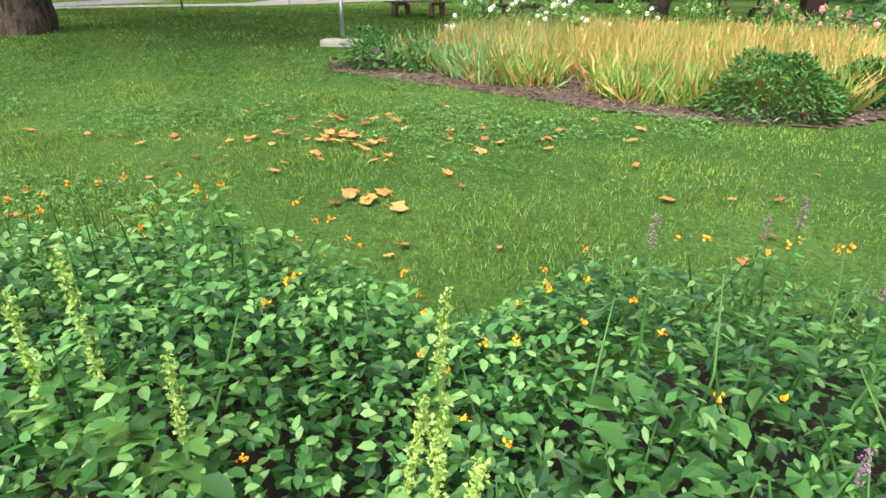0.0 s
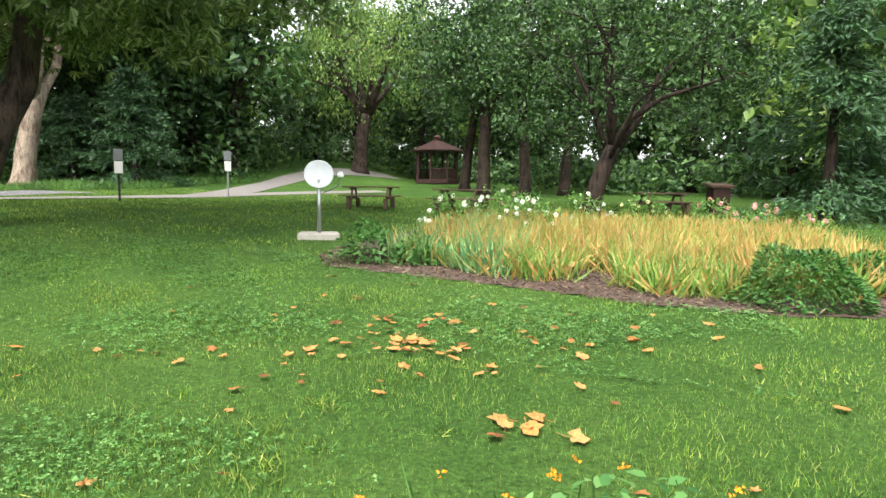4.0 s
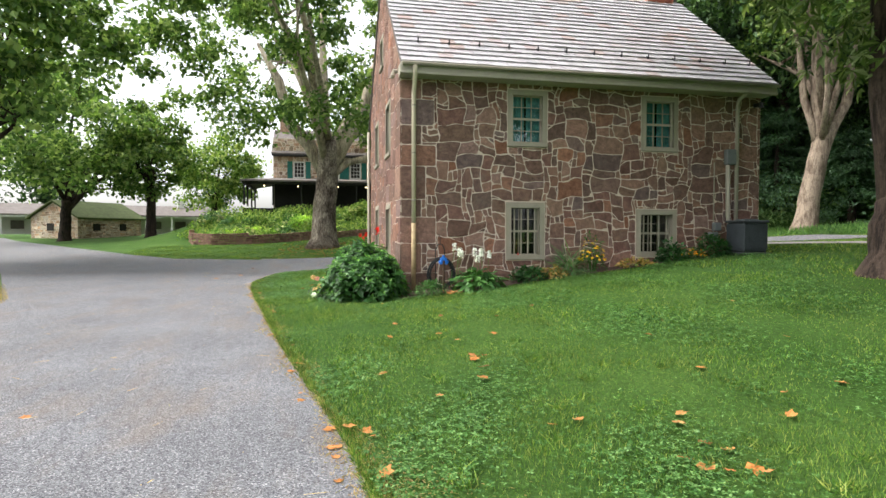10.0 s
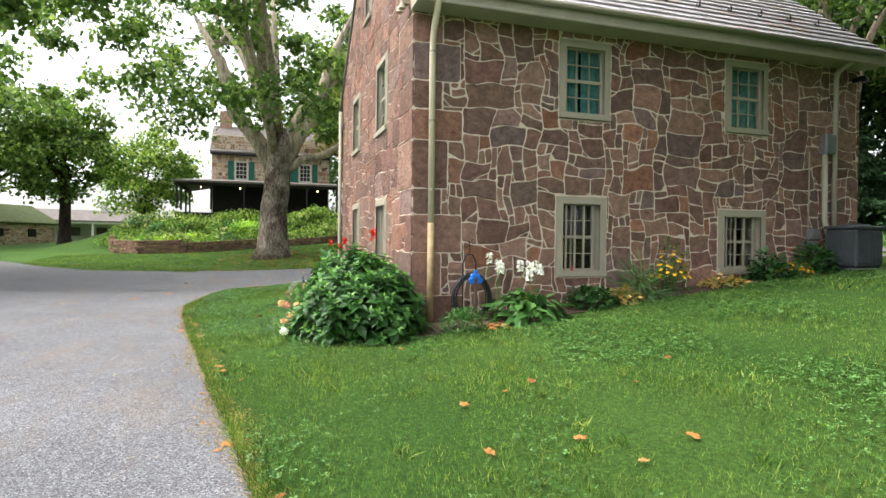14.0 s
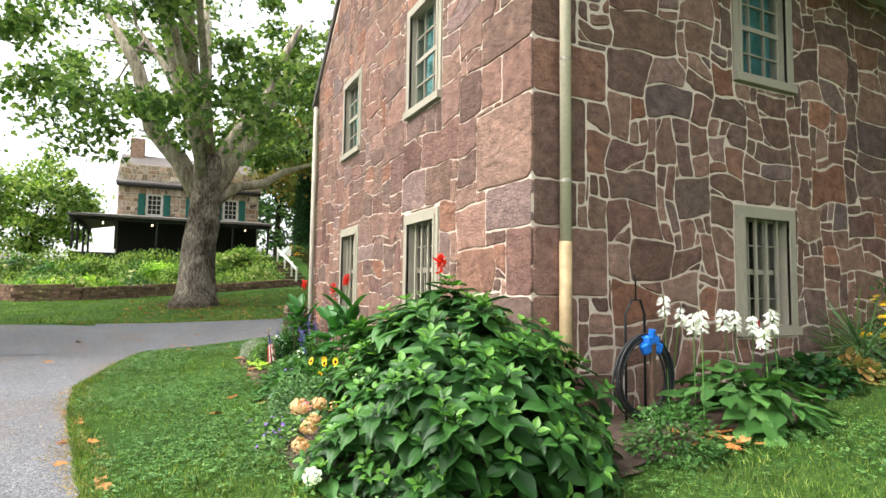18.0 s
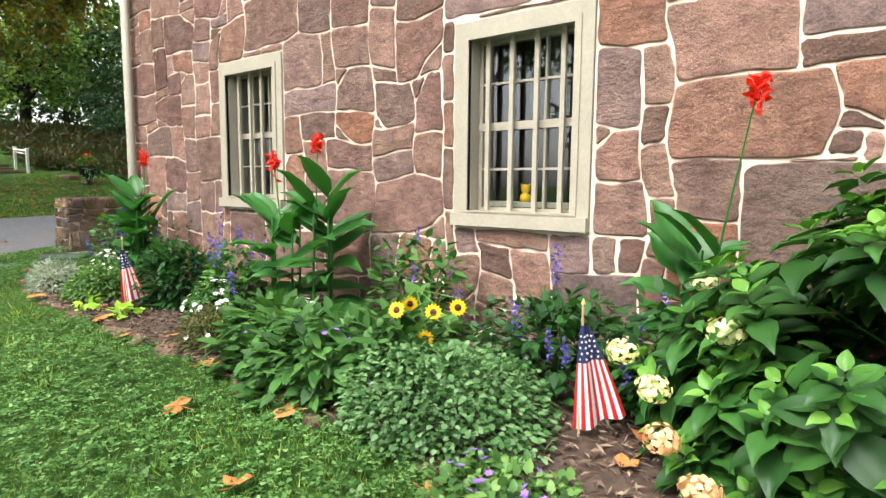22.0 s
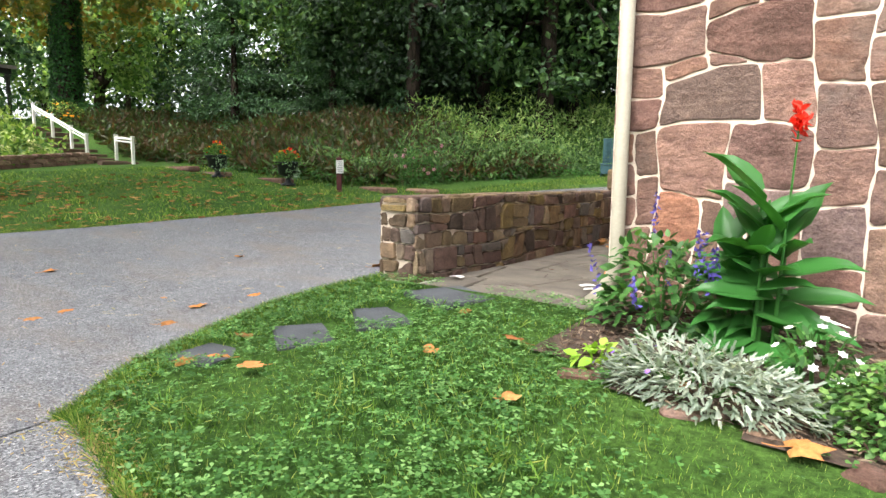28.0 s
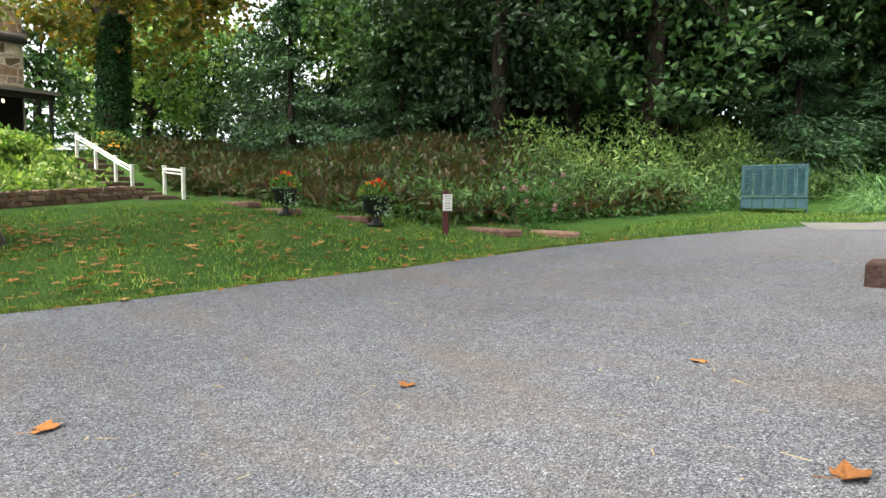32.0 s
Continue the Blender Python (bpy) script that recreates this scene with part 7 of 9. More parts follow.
def small_flag(x, y, h, turn, seed, drop=0.43):
    """A small stick flag hanging in folds."""
    z0 = H(x, y)
    t = thing("small_flag", "small stars-and-stripes flag hanging from a thin wooden stick", "flag", (x, y, z0), "small flags")
    part("stick", Geo().tube([(x, y, z0 - 0.05), (x, y, z0 + h + 0.09)], 0.006, 6), "wood_bare", t)
    part("finial", Geo().lathe((x, y, z0 + h + 0.08), [(0.002, 0), (0.011, 0.012), (0.002, 0.035)], 8), "straw", t)
    a = radians(turn)

    def pt(u, v):
        """u down the hang, v across the folds."""
        wide = 0.03 + 0.19 * u ** 0.8
        w = (v - 0.35) * wide + 0.05 * u
        fold = 0.022 * math.sin(v * 11 + seed) * (0.3 + u)
        return (x + 0.01 + math.cos(a) * w - math.sin(a) * fold, y + math.sin(a) * w + math.cos(a) * fold - 0.012, z0 + h - u * drop + 0.09 * (v - 0.5) * u)
    nv, nu = 26, 12
    for k in range(13):
        gs2 = Geo()
        v0, v1 = k / 13, (k + 1) / 13
        for i in range(nu):
            u0, u1 = 0.36 + 0.64 * i / nu, 0.36 + 0.64 * (i + 1) / nu
            gs2.add([pt(u0, v0), pt(u0, (v0 + v1) / 2), pt(u0, v1), pt(u1, v1), pt(u1, (v0 + v1) / 2), pt(u1, v0)], [(0, 1, 4, 5), (1, 2, 3, 4)])
        part("stripe", gs2, "red" if k % 2 == 0 else "cloth_white", t)
    cg = Geo()
    for i in range(6):
        for k in range(nv):
            cg.add([pt(0.36 * (i + p) / 6, (k + q) / nv) for p, q in ((0, 0), (0, 1), (1, 1), (1, 0))], [(0, 1, 2, 3)])
    part("canton", cg, "navy", t, "navy field with white stars")
    nn = Vector((math.sin(a), -math.cos(a), 0))
    for i in range(5):
        for k in range(4):
            u, v = 0.1 + 0.055 * i, (k + 0.5 + 0.25 * (i % 2)) / 4.4
            for sg2 in (1, -1):
                c = Vector(pt(u, v)) + nn * 0.004 * sg2
                e1, e2 = Vector((math.cos(a), math.sin(a), 0)), Vector((0, 0, 1))
                pts2 = [c + (e1 * math.cos(b) + e2 * math.sin(b)) * (0.007 if j % 2 == 0 else 0.003) for j, b in enumerate(np.linspace(0, 6.283, 10, False))]
                if sg2 == 1:
                    part("star", Geo().add(pts2, [tuple(range(10))]), "cloth_white", t)


# bed under the gable
BED = np.array([(-27.9, 0.7), (-27.9, -0.45), (-27.1, -0.8), (-25.95, -0.9), (-24.8, -0.86), (-23.8, -0.9), (-22.5, -0.98), (-21.3, -1.1), (-20.3, -1.25), (-19.0, -0.9), (-18.7, 0.2), (-19.0, 1.4), (-18.9, 2.6), (-19.2, 3.4), (-19.25, 5.5), (-19.3, 8.6), (-19.4, 9.8), (-19.99, 9.8), (-19.99, 0.7)])


def inside(x, y, poly):
    res = np.zeros(np.shape(x), bool)
    j = len(poly) - 1
    for i in range(len(poly)):
        (xi, yi), (xj, yj) = poly[i], poly[j]
        c = ((yi > y) != (yj > y)) & (x < (xj - xi) * (y - yi) / (yj - yi + 1e-12) + xi)
        res ^= c
        j = i
    return res


def bed_sheet(name, poly, lift, material, label):
    """A mulched bed: a fine grid cut to the outline, a little mounded."""
    lo, hi = poly.min(0), poly.max(0)
    X, Y = np.meshgrid(np.arange(lo[0], hi[0] + 0.12, 0.12), np.arange(lo[1], hi[1] + 0.12, 0.12), indexing="ij")
    Z = land(X, Y) + lift + 0.012 * np.sin(X * 9) * np.sin(Y * 11)
    a, b = X.shape
    i = np.arange(a * b).reshape(a, b)
    q = np.stack([i[:-1, :-1], i[1:, :-1], i[1:, 1:], i[:-1, 1:]], -1).reshape(-1, 4)
    V = np.stack([X, Y, Z], -1).reshape(-1, 3)
    c = V[q].mean(1)
    q = q[inside(c[:, 0], c[:, 1], poly)]
    return tagged(part(name, tri_mesh(name, V, np.concatenate([q[:, [0, 1, 2]], q[:, [0, 2, 3]]]), True), material), label, "flower bed", kind="structure")


bed_sheet("ground_bed", BED, 0.016, "mulch", "dark shredded-bark mulch in the flower bed")
rng = np.random.default_rng(17)
n = 17000
cx = rng.uniform(-27.8, -18.7, n)
cy = -1.3 + rng.random(n) * 2.0
ok = inside(cx, cy, BED)
cx, cy = cx[ok], cy[ok]
chips = leaf_arrays(np.stack([cx, cy, land(cx, cy) + rng.uniform(0.02, 0.045, len(cx))], -1), rand_dirs(len(cx)) * np.array([1, 1, 0.25]), rand_dirs(len(cx), 2), rng.uniform(0.03, 0.08, len(cx)), rng.uniform(0.008, 0.02, len(cx)), "diamond", 0.2)
mc = new("bark_mulch", tri_mesh("bark_mulch", *chips))
mc.data.materials.append(M["bark_chip"])
tagged(mc, "loose shreds of brown bark mulch", "mulch", kind="stuff")
for k in range(19):
    x = -27.4 + k * 0.35 + rng.normal() * 0.06
    yb = float(np.interp(x, BED[1:9, 0], BED[1:9, 1]))
    e = part("edging_stone", Geo().box((x, yb + 0.03 + rng.normal() * 0.03, H(x, yb) - 0.015), (rng.uniform(0.12, 0.3), rng.uniform(0.07, 0.15), 0.08), rz=-6 + rng.normal() * 22, bev=0.028, rx=rng.normal() * 6), "stone_wall")
    tagged(e, "reddish edging stone half buried along the flower bed", "edging stone", "bed edging stones")

canna(-26.8, 0.25, 1.1, 1, ((0.03, 0.0, 1.32),))
canna(-27.0, 0.18, 0.8, 2)
canna(-24.0, 0.28, 1.25, 3, ((0.11, -0.06, 1.37),))
canna(-24.3, 0.2, 1.0, 4, ((-0.07, -0.04, 1.23),))
canna(-21.08, 0.42, 0.98, 5, ((0.2, -0.15, 1.5),))
small_flag(-25.5, -0.56, 0.52, 40, 0.4)
small_flag(-21.37, -0.46, 0.52, 34, 1.3)
bush("salvia_plant", "leafy salvia with long violet-blue flower spikes", "flowering plant", -27.45, 0.3, (0.42, 0.36, 0.55), 700, (0.085, 0.045), "weed_dark", group="salvias", blooms=(("flower_spike", "purple", 11, 0.22, "spike", 1.05),))
bush("salvia_plant", "leafy salvia with long violet-blue flower spikes", "flowering plant", -24.7, -0.02, (0.36, 0.3, 0.55), 600, (0.09, 0.05), "weed_dark", group="salvias", blooms=(("flower_spike", "purple", 9, 0.2, "spike", 1.1),))
bush("salvia_plant", "leafy salvia with long violet-blue flower spikes", "flowering plant", -22.95, 0.3, (0.42, 0.3, 0.68), 700, (0.09, 0.05), "weed_dark", group="salvias", blooms=(("flower_spike", "purple", 5, 0.15, "spike", 1.02),))
bush("salvia_plant", "leafy salvia with long violet-blue flower spikes", "flowering plant", -21.75, 0.12, (0.44, 0.36, 0.6), 850, (0.09, 0.05), "deep_green", group="salvias", blooms=(("flower_spike", "purple", 7, 0.16, "spike", 1.0),))
bush("salvia_plant", "leafy salvia with long violet-blue flower spikes", "flowering plant", -21.15, 0.0, (0.34, 0.3, 0.5), 500, (0.08, 0.045), "deep_green", group="salvias", blooms=(("flower_spike", "purple", 6, 0.16, "spike", 1.05),))
bush("beardtongue_plant", "dense dark-leaved bushy perennial with spent flower stalks", "perennial", -25.34, -0.12, (0.36, 0.32, 0.58), 1900, (0.1, 0.032), "deep_green", "strap", blooms=(("seed_spike", "fern", 12, 0.22, "spike", 1.02),))
bush("snapdragon_plant", "low plant with small white snapdragon flowers", "flowering plant", -24.57, -0.3, (0.24, 0.2, 0.34), 320, (0.06, 0.02), "weed_dark", "strap", group="white snapdragons", blooms=(("flower", "petal_white", 69, 0.05, "star", 1.02),))
bush("snapdragon_plant", "low plant with small white snapdragon flowers", "flowering plant", -26.55, -0.25, (0.2, 0.18, 0.36), 220, (0.06, 0.02), "weed_dark", "strap", group="white snapdragons", blooms=(("flower", "petal_white", 36, 0.05, "star", 1.02),))
bush("snapdragon_plant", "low plant with small white snapdragon flowers", "flowering plant", -23.6, -0.2, (0.22, 0.18, 0.3), 260, (0.06, 0.02), "weed_dark", "strap", group="white snapdragons", blooms=(("flower", "petal_white", 48, 0.05, "star", 1.02),))
bush("snapdragon_plant", "low plant with small white snapdragon flowers", "flowering plant", -22.0, -0.05, (0.26, 0.2, 0.3), 260, (0.06, 0.02), "weed_dark", "strap", group="white snapdragons", blooms=(("flower", "petal_white", 33, 0.05, "star", 1.02),))
bush("dusty_miller", "spreading silver-grey dusty miller", "foliage plant", -26.95, -0.58, (0.52, 0.26, 0.24), 1500, (0.07, 0.02), "silver", "lobed", blooms=(("flower", "violet", 7, 0.035, "star", 1.0),))
bush("catmint_plant", "soft mound of small grey-green catmint leaves", "foliage plant", -26.12, -0.52, (0.36, 0.28, 0.32), 2600, (0.035, 0.028), "weed", "oval", stalks=6)
bush("catmint_plant", "soft mound of small grey-green catmint leaves", "foliage plant", -21.95, -0.68, (0.52, 0.42, 0.36), 5200, (0.034, 0.026), "catmint", "oval", 0.35, stalks=6)
for x, y, s in ((-25.78, -0.74, 0.11), (-25.24, -0.68, 0.09), (-24.28, -0.32, 0.15), (-27.5, -0.5, 0.13), (-23.7, -0.52, 0.12)):
    bush("coleus_plant", "small bright lime-green bedding plant", "bedding plant", x, y, (s, s, s * 1.25), 40, (0.085, 0.055), "lime", group="lime bedding plants", stalks=4, stem_mat="lime")
bush("aster_plant", "low wiry aster with a few white flowers", "flowering plant", -23.98, -0.62, (0.3, 0.24, 0.3), 2200, (0.05, 0.01), "wiry", "strap", blooms=(("flower", "petal_white", 9, 0.045, "star", 1.0),))
bush("aster_plant", "low wiry aster with a few pink flowers", "flowering plant", -23.85, -0.38, (0.22, 0.18, 0.28), 700, (0.05, 0.009), "weed_dark", "strap", blooms=(("flower", "pink", 9, 0.045, "star", 1.0),))
for x, y, s in ((-23.2, -0.6, 0.4), (-22.75, -0.72, 0.42), (-23.5, -0.52, 0.28), (-22.4, -0.55, 0.34)):
    bush("coneflower_plant", "leafy mound of broad dark green basal leaves", "foliage plant", x, y, (s, s * 0.85, 0.44), 560, (0.125, 0.06), "weed_dark", "oval", group="broad-leaved mounds", blooms=(("flower", "violet", 3, 0.04, "star", 1.0),), seed=int(s * 100))
sunflower = bush("sunflower_plant", "drooping sunflower with pale heart-shaped leaves", "sunflower", -22.5, -0.22, (0.28, 0.2, 0.42), 60, (0.17, 0.13), "weed", "broad", stalks=8)
for k, (x, y, z) in enumerate(((-22.3, -0.62, 0.44), (-22.15, -0.51, 0.43), (-22.07, -0.41, 0.45), (-22.17, -0.55, 0.3), (-22.35, -0.46, 0.44))):
    a = np.arange(14) * 2 * math.pi / 14
    fn = np.array([0.25 + 0.1 * k, -0.8, 0.3 - 0.12 * k])
    fn = fn / np.linalg.norm(fn)
    u = unit(np.cross(fn, [0, 0, 1.0]))
    w = np.cross(u, fn)
    D2 = u * np.cos(a)[:, None] + w * np.sin(a)[:, None]
    c = np.array([x, y, z])
    t = leaves("flower", sunflower, "yellow", leaf_arrays(c + D2 * 0.01, D2 + fn * 0.12, np.broadcast_to(fn, D2.shape), 0.038, 0.019, "oval", 0.1), label="small yellow sunflower with a dark centre")
    part("eye", Geo().lathe((0, 0, 0), [(0.019, 0), (0.017, 0.005), (0.005, 0.009)], 12, Matrix.Translation(c) @ Vector(fn).to_track_quat("Z", "Y").to_matrix().to_4x4()), "brown_eye", t)
    part("stem", Geo().tube([c, c - fn * 0.05 + np.array([0, 0, 0.04]), np.array([-22.4, -0.35, 0.5]), np.array([-22.5, -0.22, H(-22.5, -0.22) + 0.1])], 0.004, 5), "weed", t)
for k in range(16):
    x, y = rng.uniform(-21.8, -20.5), rng.uniform(-1.3, -0.95)
    bush("petunia_plant", "small trailing plant with violet flowers", "bedding plant", x, y, (0.14, 0.12, 0.1), 70, (0.05, 0.035), "weed", group="violet bedding plants", stalks=0, blooms=(("flower", "violet", 3, 0.04, "star", 1.05),), seed=k)

# hydrangea at the corner
hyd = bush("hydrangea_bush", "large hydrangea with glossy green leaves and fading cream blooms", "shrub", -19.82, -0.14, (1.05, 0.74, 0.98), 900, (0.16, 0.1), "hydrangea", "broad", 0.5, stalks=22, droop=0.9)
rng = np.random.default_rng(52)
hn = 260
hd = rand_dirs(hn)
hd[:, 2] = np.abs(hd[:, 2]) * 1.1 - 0.1
hd = unit(hd)
hs = 1 + 0.1 * np.sin(hd[:, 0] * 6 + 1) * np.sin(hd[:, 1] * 5 + hd[:, 2] * 3) + rng.normal(size=hn) * 0.05
ht = np.array([-19.82, -0.14, H(-19.45, -0.1) + 0.12]) + hd * np.array([1.3, 0.92, 1.08]) * hs[:, None]
ht[:, 2] -= 0.08 * smooth(-20.1, -21.1, ht[:, 0]) * (ht[:, 2] - 0.1)
ht[:, 2] = np.maximum(ht[:, 2], H(-19.45, -0.1) + 0.12)
hx = unit(hd * np.array([0.55, 0.55, 0.4]) + np.array([0, 0, 0.75]) + rng.normal(size=(hn, 3)) * 0.15)
hu = unit(np.cross(hx, np.array([0.2, 0.9, 0.3])))
hw = np.cross(hx, hu)
spin = rng.random(hn) * 6.28
old, young = [], []
for tier, (size, tilt, down, many) in enumerate(((0.19, -0.1, 0.1, 4), (0.14, 0.25, 0.045, 4), (0.075, 0.8, 0.0, 4))):
    for k in range(many):
        a = spin + tier * 0.8 + k * 6.283 / many + rng.normal(size=hn) * 0.2
        d = hu * np.cos(a)[:, None] + hw * np.sin(a)[:, None]
        s = rng.uniform(0.75, 1.2, hn)
        (young if tier == 2 else old).append(leaf_arrays(ht - hx * down + d * 0.015, d + hx * tilt, hx + d * 0.25, size * s, size * 0.62 * s, "broad", 0.3))
leaves("rosette_leaves", hyd, "hydrangea", *old, rounded=True)
leaves("young_leaves", hyd, "hydrangea_tip", *young, label="bright green young leaves", rounded=True)
for k, (x, y, z, m) in enumerate(((-20.15, -0.95, 0.42, "tan_bloom"), (-20.05, -1.05, 0.28, "tan_bloom"), (-19.95, -1.12, 0.45, "pink"), (-19.8, -1.16, 0.22, "tan_bloom"), (-20.91, 0.3, 0.6, "pale_bloom"), (-21.05, -0.42, 0.42, "pale_bloom"), (-20.86, -0.6, 0.36, "pale_bloom"), (-20.78, -0.74, 0.24, "tan_bloom"), (-20.62, -0.6, 0.62, "pale_bloom"), (-19.35, -1.18, 0.14, "petal_white"), (-20.66, -0.86, 0.2, "tan_bloom"), (-19.7, -1.2, 0.5, "tan_bloom"))):
    n = 110
    o = rand_dirs(n)
    part("flower_head", tri_mesh("flower_head", *leaf_arrays(np.array([x - (0.16 if y > -0.8 else 0.1), y - (0.0 if y > -0.8 else 0.08), z + H(x, y)]) + o * np.array([0.062, 0.055, 0.045]) * rng.uniform(0.75, 1.2, (n, 1)), np.cross(o, rand_dirs(n)), o, 0.026, 0.022, "oval", 0.05)), m, hyd, "faded cream flower head")
bush("sedum_plant", "low green ferny leafy plant", "foliage plant", -19.0, 1.25, (0.35, 0.35, 0.38), 1500, (0.045, 0.022), "weed_dark", "oval", stalks=5)
hosta = bush("hosta_plant", "hosta with broad green leaves and tall white flowers", "hosta", -19.2, 2.4, (0.5, 0.52, 0.5), 210, (0.23, 0.13), "weed_dark", "broad", 0.6, stalks=8, droop=1.0)
for k in range(9):
    hx0, hy0, hz0 = -19.2 + rng.normal() * 0.22, 2.45 + rng.normal() * 0.3, H(-19.2, 2.45)
    tp = np.array([hx0 + rng.normal() * 0.08, hy0 + rng.normal() * 0.1, hz0 + rng.uniform(0.8, 1.1)])
    part("flower_stalk", Geo().tube([(hx0, hy0, hz0), ((hx0 + tp[0]) / 2, (hy0 + tp[1]) / 2, hz0 + 0.5), tp], [0.006, 0.005, 0.003], 5), "weed", hosta)
    n = 44
    a, f = rng.random(n) * 6.28, rng.random(n)
    d = np.stack([np.cos(a), np.sin(a), -0.75 + 0 * a], -1)
    leaves("flower_cluster", hosta, "petal_white", leaf_arrays(tp - np.array([0, 0, 1]) * (f * 0.17)[:, None] + d * 0.012, d, rand_dirs(n), 0.065, 0.026, "oval", 0.2), label="drooping white flower bells")
bush("coral_bells", "low mound of dark leaves under the window", "foliage plant", -19.5, 3.75, (0.34, 0.42, 0.36), 520, (0.09, 0.07), "deep_green", stalks=4)
bush("coral_bells", "low mound of yellowing leaves", "foliage plant", -19.45, 4.35, (0.26, 0.4, 0.22), 300, (0.1, 0.06), "iris", stalks=3)
bush("daylily_plant", "tuft of arching blue-green strap leaves", "foliage plant", -19.6, 4.8, (0.26, 0.28, 0.7), 300, (0.45, 0.02), "iris_blue", "strap", 0.05, stalks=0)
bush("black_eyed_susan", "tall black-eyed susan with golden flowers", "flowering plant", -19.6, 5.4, (0.3, 0.36, 0.85), 360, (0.1, 0.035), "weed_dark", stalks=14, blooms=(("flower", "yellow", 46, 0.09, "star", 1.0),))
bush("coral_bells", "low trailing plants along the wall foot", "foliage plant", -19.5, 6.6, (0.26, 0.6, 0.2), 340, (0.09, 0.06), "iris", stalks=3)
bush("coral_bells", "leafy green mound under the barred window", "foliage plant", -19.5, 7.55, (0.36, 0.48, 0.44), 520, (0.11, 0.07), "deep_green", stalks=4)
bush("marigold_plant", "low marigold with orange-yellow flowers", "flowering plant", -19.4, 8.05, (0.28, 0.3, 0.3), 280, (0.06, 0.03), "weed_dark", stalks=3, blooms=(("flower", "orange", 40, 0.07, "star", 1.02),))
bush("boxwood_shrub", "small rounded green shrub beside the air conditioner", "shrub", -19.55, 8.75, (0.36, 0.42, 0.6), 900, (0.09, 0.05), "deep_green", stalks=8)

# jewelweed and wildflowers where the walk begins
JW = thing("jewelweed_patch", "dense jewelweed with pale green leaves and orange flowers", "wildflowers", (-1.5, 1.4, 0))


def wild_height(x, y):
    """Top of the growth: a taller dense part to one side, a looser one to the other."""
    left = np.clip(1 - ((x + 1.75) / 1.25) ** 2 - ((y - 1.2) / 0.85) ** 2, 0, 1)
    right = np.clip(1 - ((x - 0.45) / 1.4) ** 2 - ((y - 1.8) / 1.0) ** 2, 0, 1)
    near = np.clip(1 - ((x + 0.4) / 1.0) ** 2 - ((y - 0.95) / 0.42) ** 2, 0, 1)
    return np.maximum(np.maximum(0.86 * left ** 0.4, 0.72 * right ** 0.4), 0.5 * near ** 0.4)


WILD = np.array([(-3.0, 1.0), (-2.6, 0.5), (-1.2, 0.35), (0.6, 0.5), (1.6, 1.1), (1.9, 1.9), (1.2, 2.6), (0.2, 2.6), (-0.5, 1.7), (-1.5, 1.9), (-2.6, 1.8)])
# near-black sheet added to keep the gaps between the stalks dark
bed_sheet("ground_wild_patch", WILD, 0.016, "dark_ground", "near-black ground sheet under the wildflowers")
rng = np.random.default_rng(77)
n = 46000
x, y = rng.uniform(-3.1, 1.9, n), rng.uniform(0.3, 2.8, n)
hh = wild_height(x, y)
ok = hh > 0.05
x, y, hh = x[ok], y[ok], hh[ok] * (0.86 + 0.2 * np.sin(x[ok] * 6.1) * np.sin(y[ok] * 5.3))
dens = np.where(x > -0.35, 0.5, 0.75)
ok = rng.random(len(x)) < dens
x, y, hh = x[ok], y[ok], hh[ok]
zz = land(x, y) + hh * (1 - 0.85 * rng.random(len(x)) ** 1.25)
P = np.stack([x, y, zz], -1)
D = rand_dirs(len(P)) * np.array([1, 1, 0.35]) + np.array([0, -0.1, -0.12])
s = rng.uniform(0.6, 1.3, len(P))
pick = rng.random(len(P)) < 0.62
N = rand_dirs(len(P)) * 0.42 + np.array([0, 0, 1.0])
loose = P[:, 0] > -0.35 + 0.25 * np.sin(P[:, 1] * 5)
for nm, mk, mt, ll, ww in (("foliage", pick & ~loose, "jewelweed", 0.048, 0.028), ("loose_foliage", pick & loose, "loose_weed", 0.042, 0.017)):
    leaves(nm, JW, mt, leaf_arrays(P[mk], D[mk], N[mk], ll * s[mk], ww * s[mk], "oval", 0.1), rounded=True)
# these leaves get a darker green: shade inside the patch, put into colour
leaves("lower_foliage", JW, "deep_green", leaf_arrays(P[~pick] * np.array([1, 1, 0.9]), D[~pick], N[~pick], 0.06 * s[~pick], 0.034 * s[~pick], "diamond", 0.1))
st = Geo()
for k in range(170):
    sx, sy = rng.uniform(-3.0, 1.7), rng.uniform(0.4, 2.6)
    h2 = float(wild_height(np.array(sx), np.array(sy)))
    if h2 > 0.25:
        st.tube([(sx, sy, H(sx, sy) - 0.02), (sx + rng.normal() * 0.04, sy + rng.normal() * 0.04, H(sx, sy) + h2 * 0.6), (sx + rng.normal() * 0.07, sy + rng.normal() * 0.07, H(sx, sy) + h2)], [0.007, 0.005, 0.002], 5)
tagged(part("stalks", st, "weed_dark", JW), kind="stuff")
n = 95
x, y = rng.uniform(-2.9, 0.6, n), rng.uniform(0.6, 2.6, n)
hh = wild_height(x, y)
ok = hh > 0.3
c = np.stack([x, y, land(x, y) + hh * 1.04], -1)[ok]
k = np.repeat(np.arange(len(c)), 6)
for q in range(len(c)):
    part("orange_flower", tri_mesh("orange_flower", *leaf_arrays(c[[q] * 6] + rng.normal(size=(6, 3)) * 0.006, rand_dirs(6), rand_dirs(6), 0.013, 0.01, "oval", 0.3)), "orange", JW)
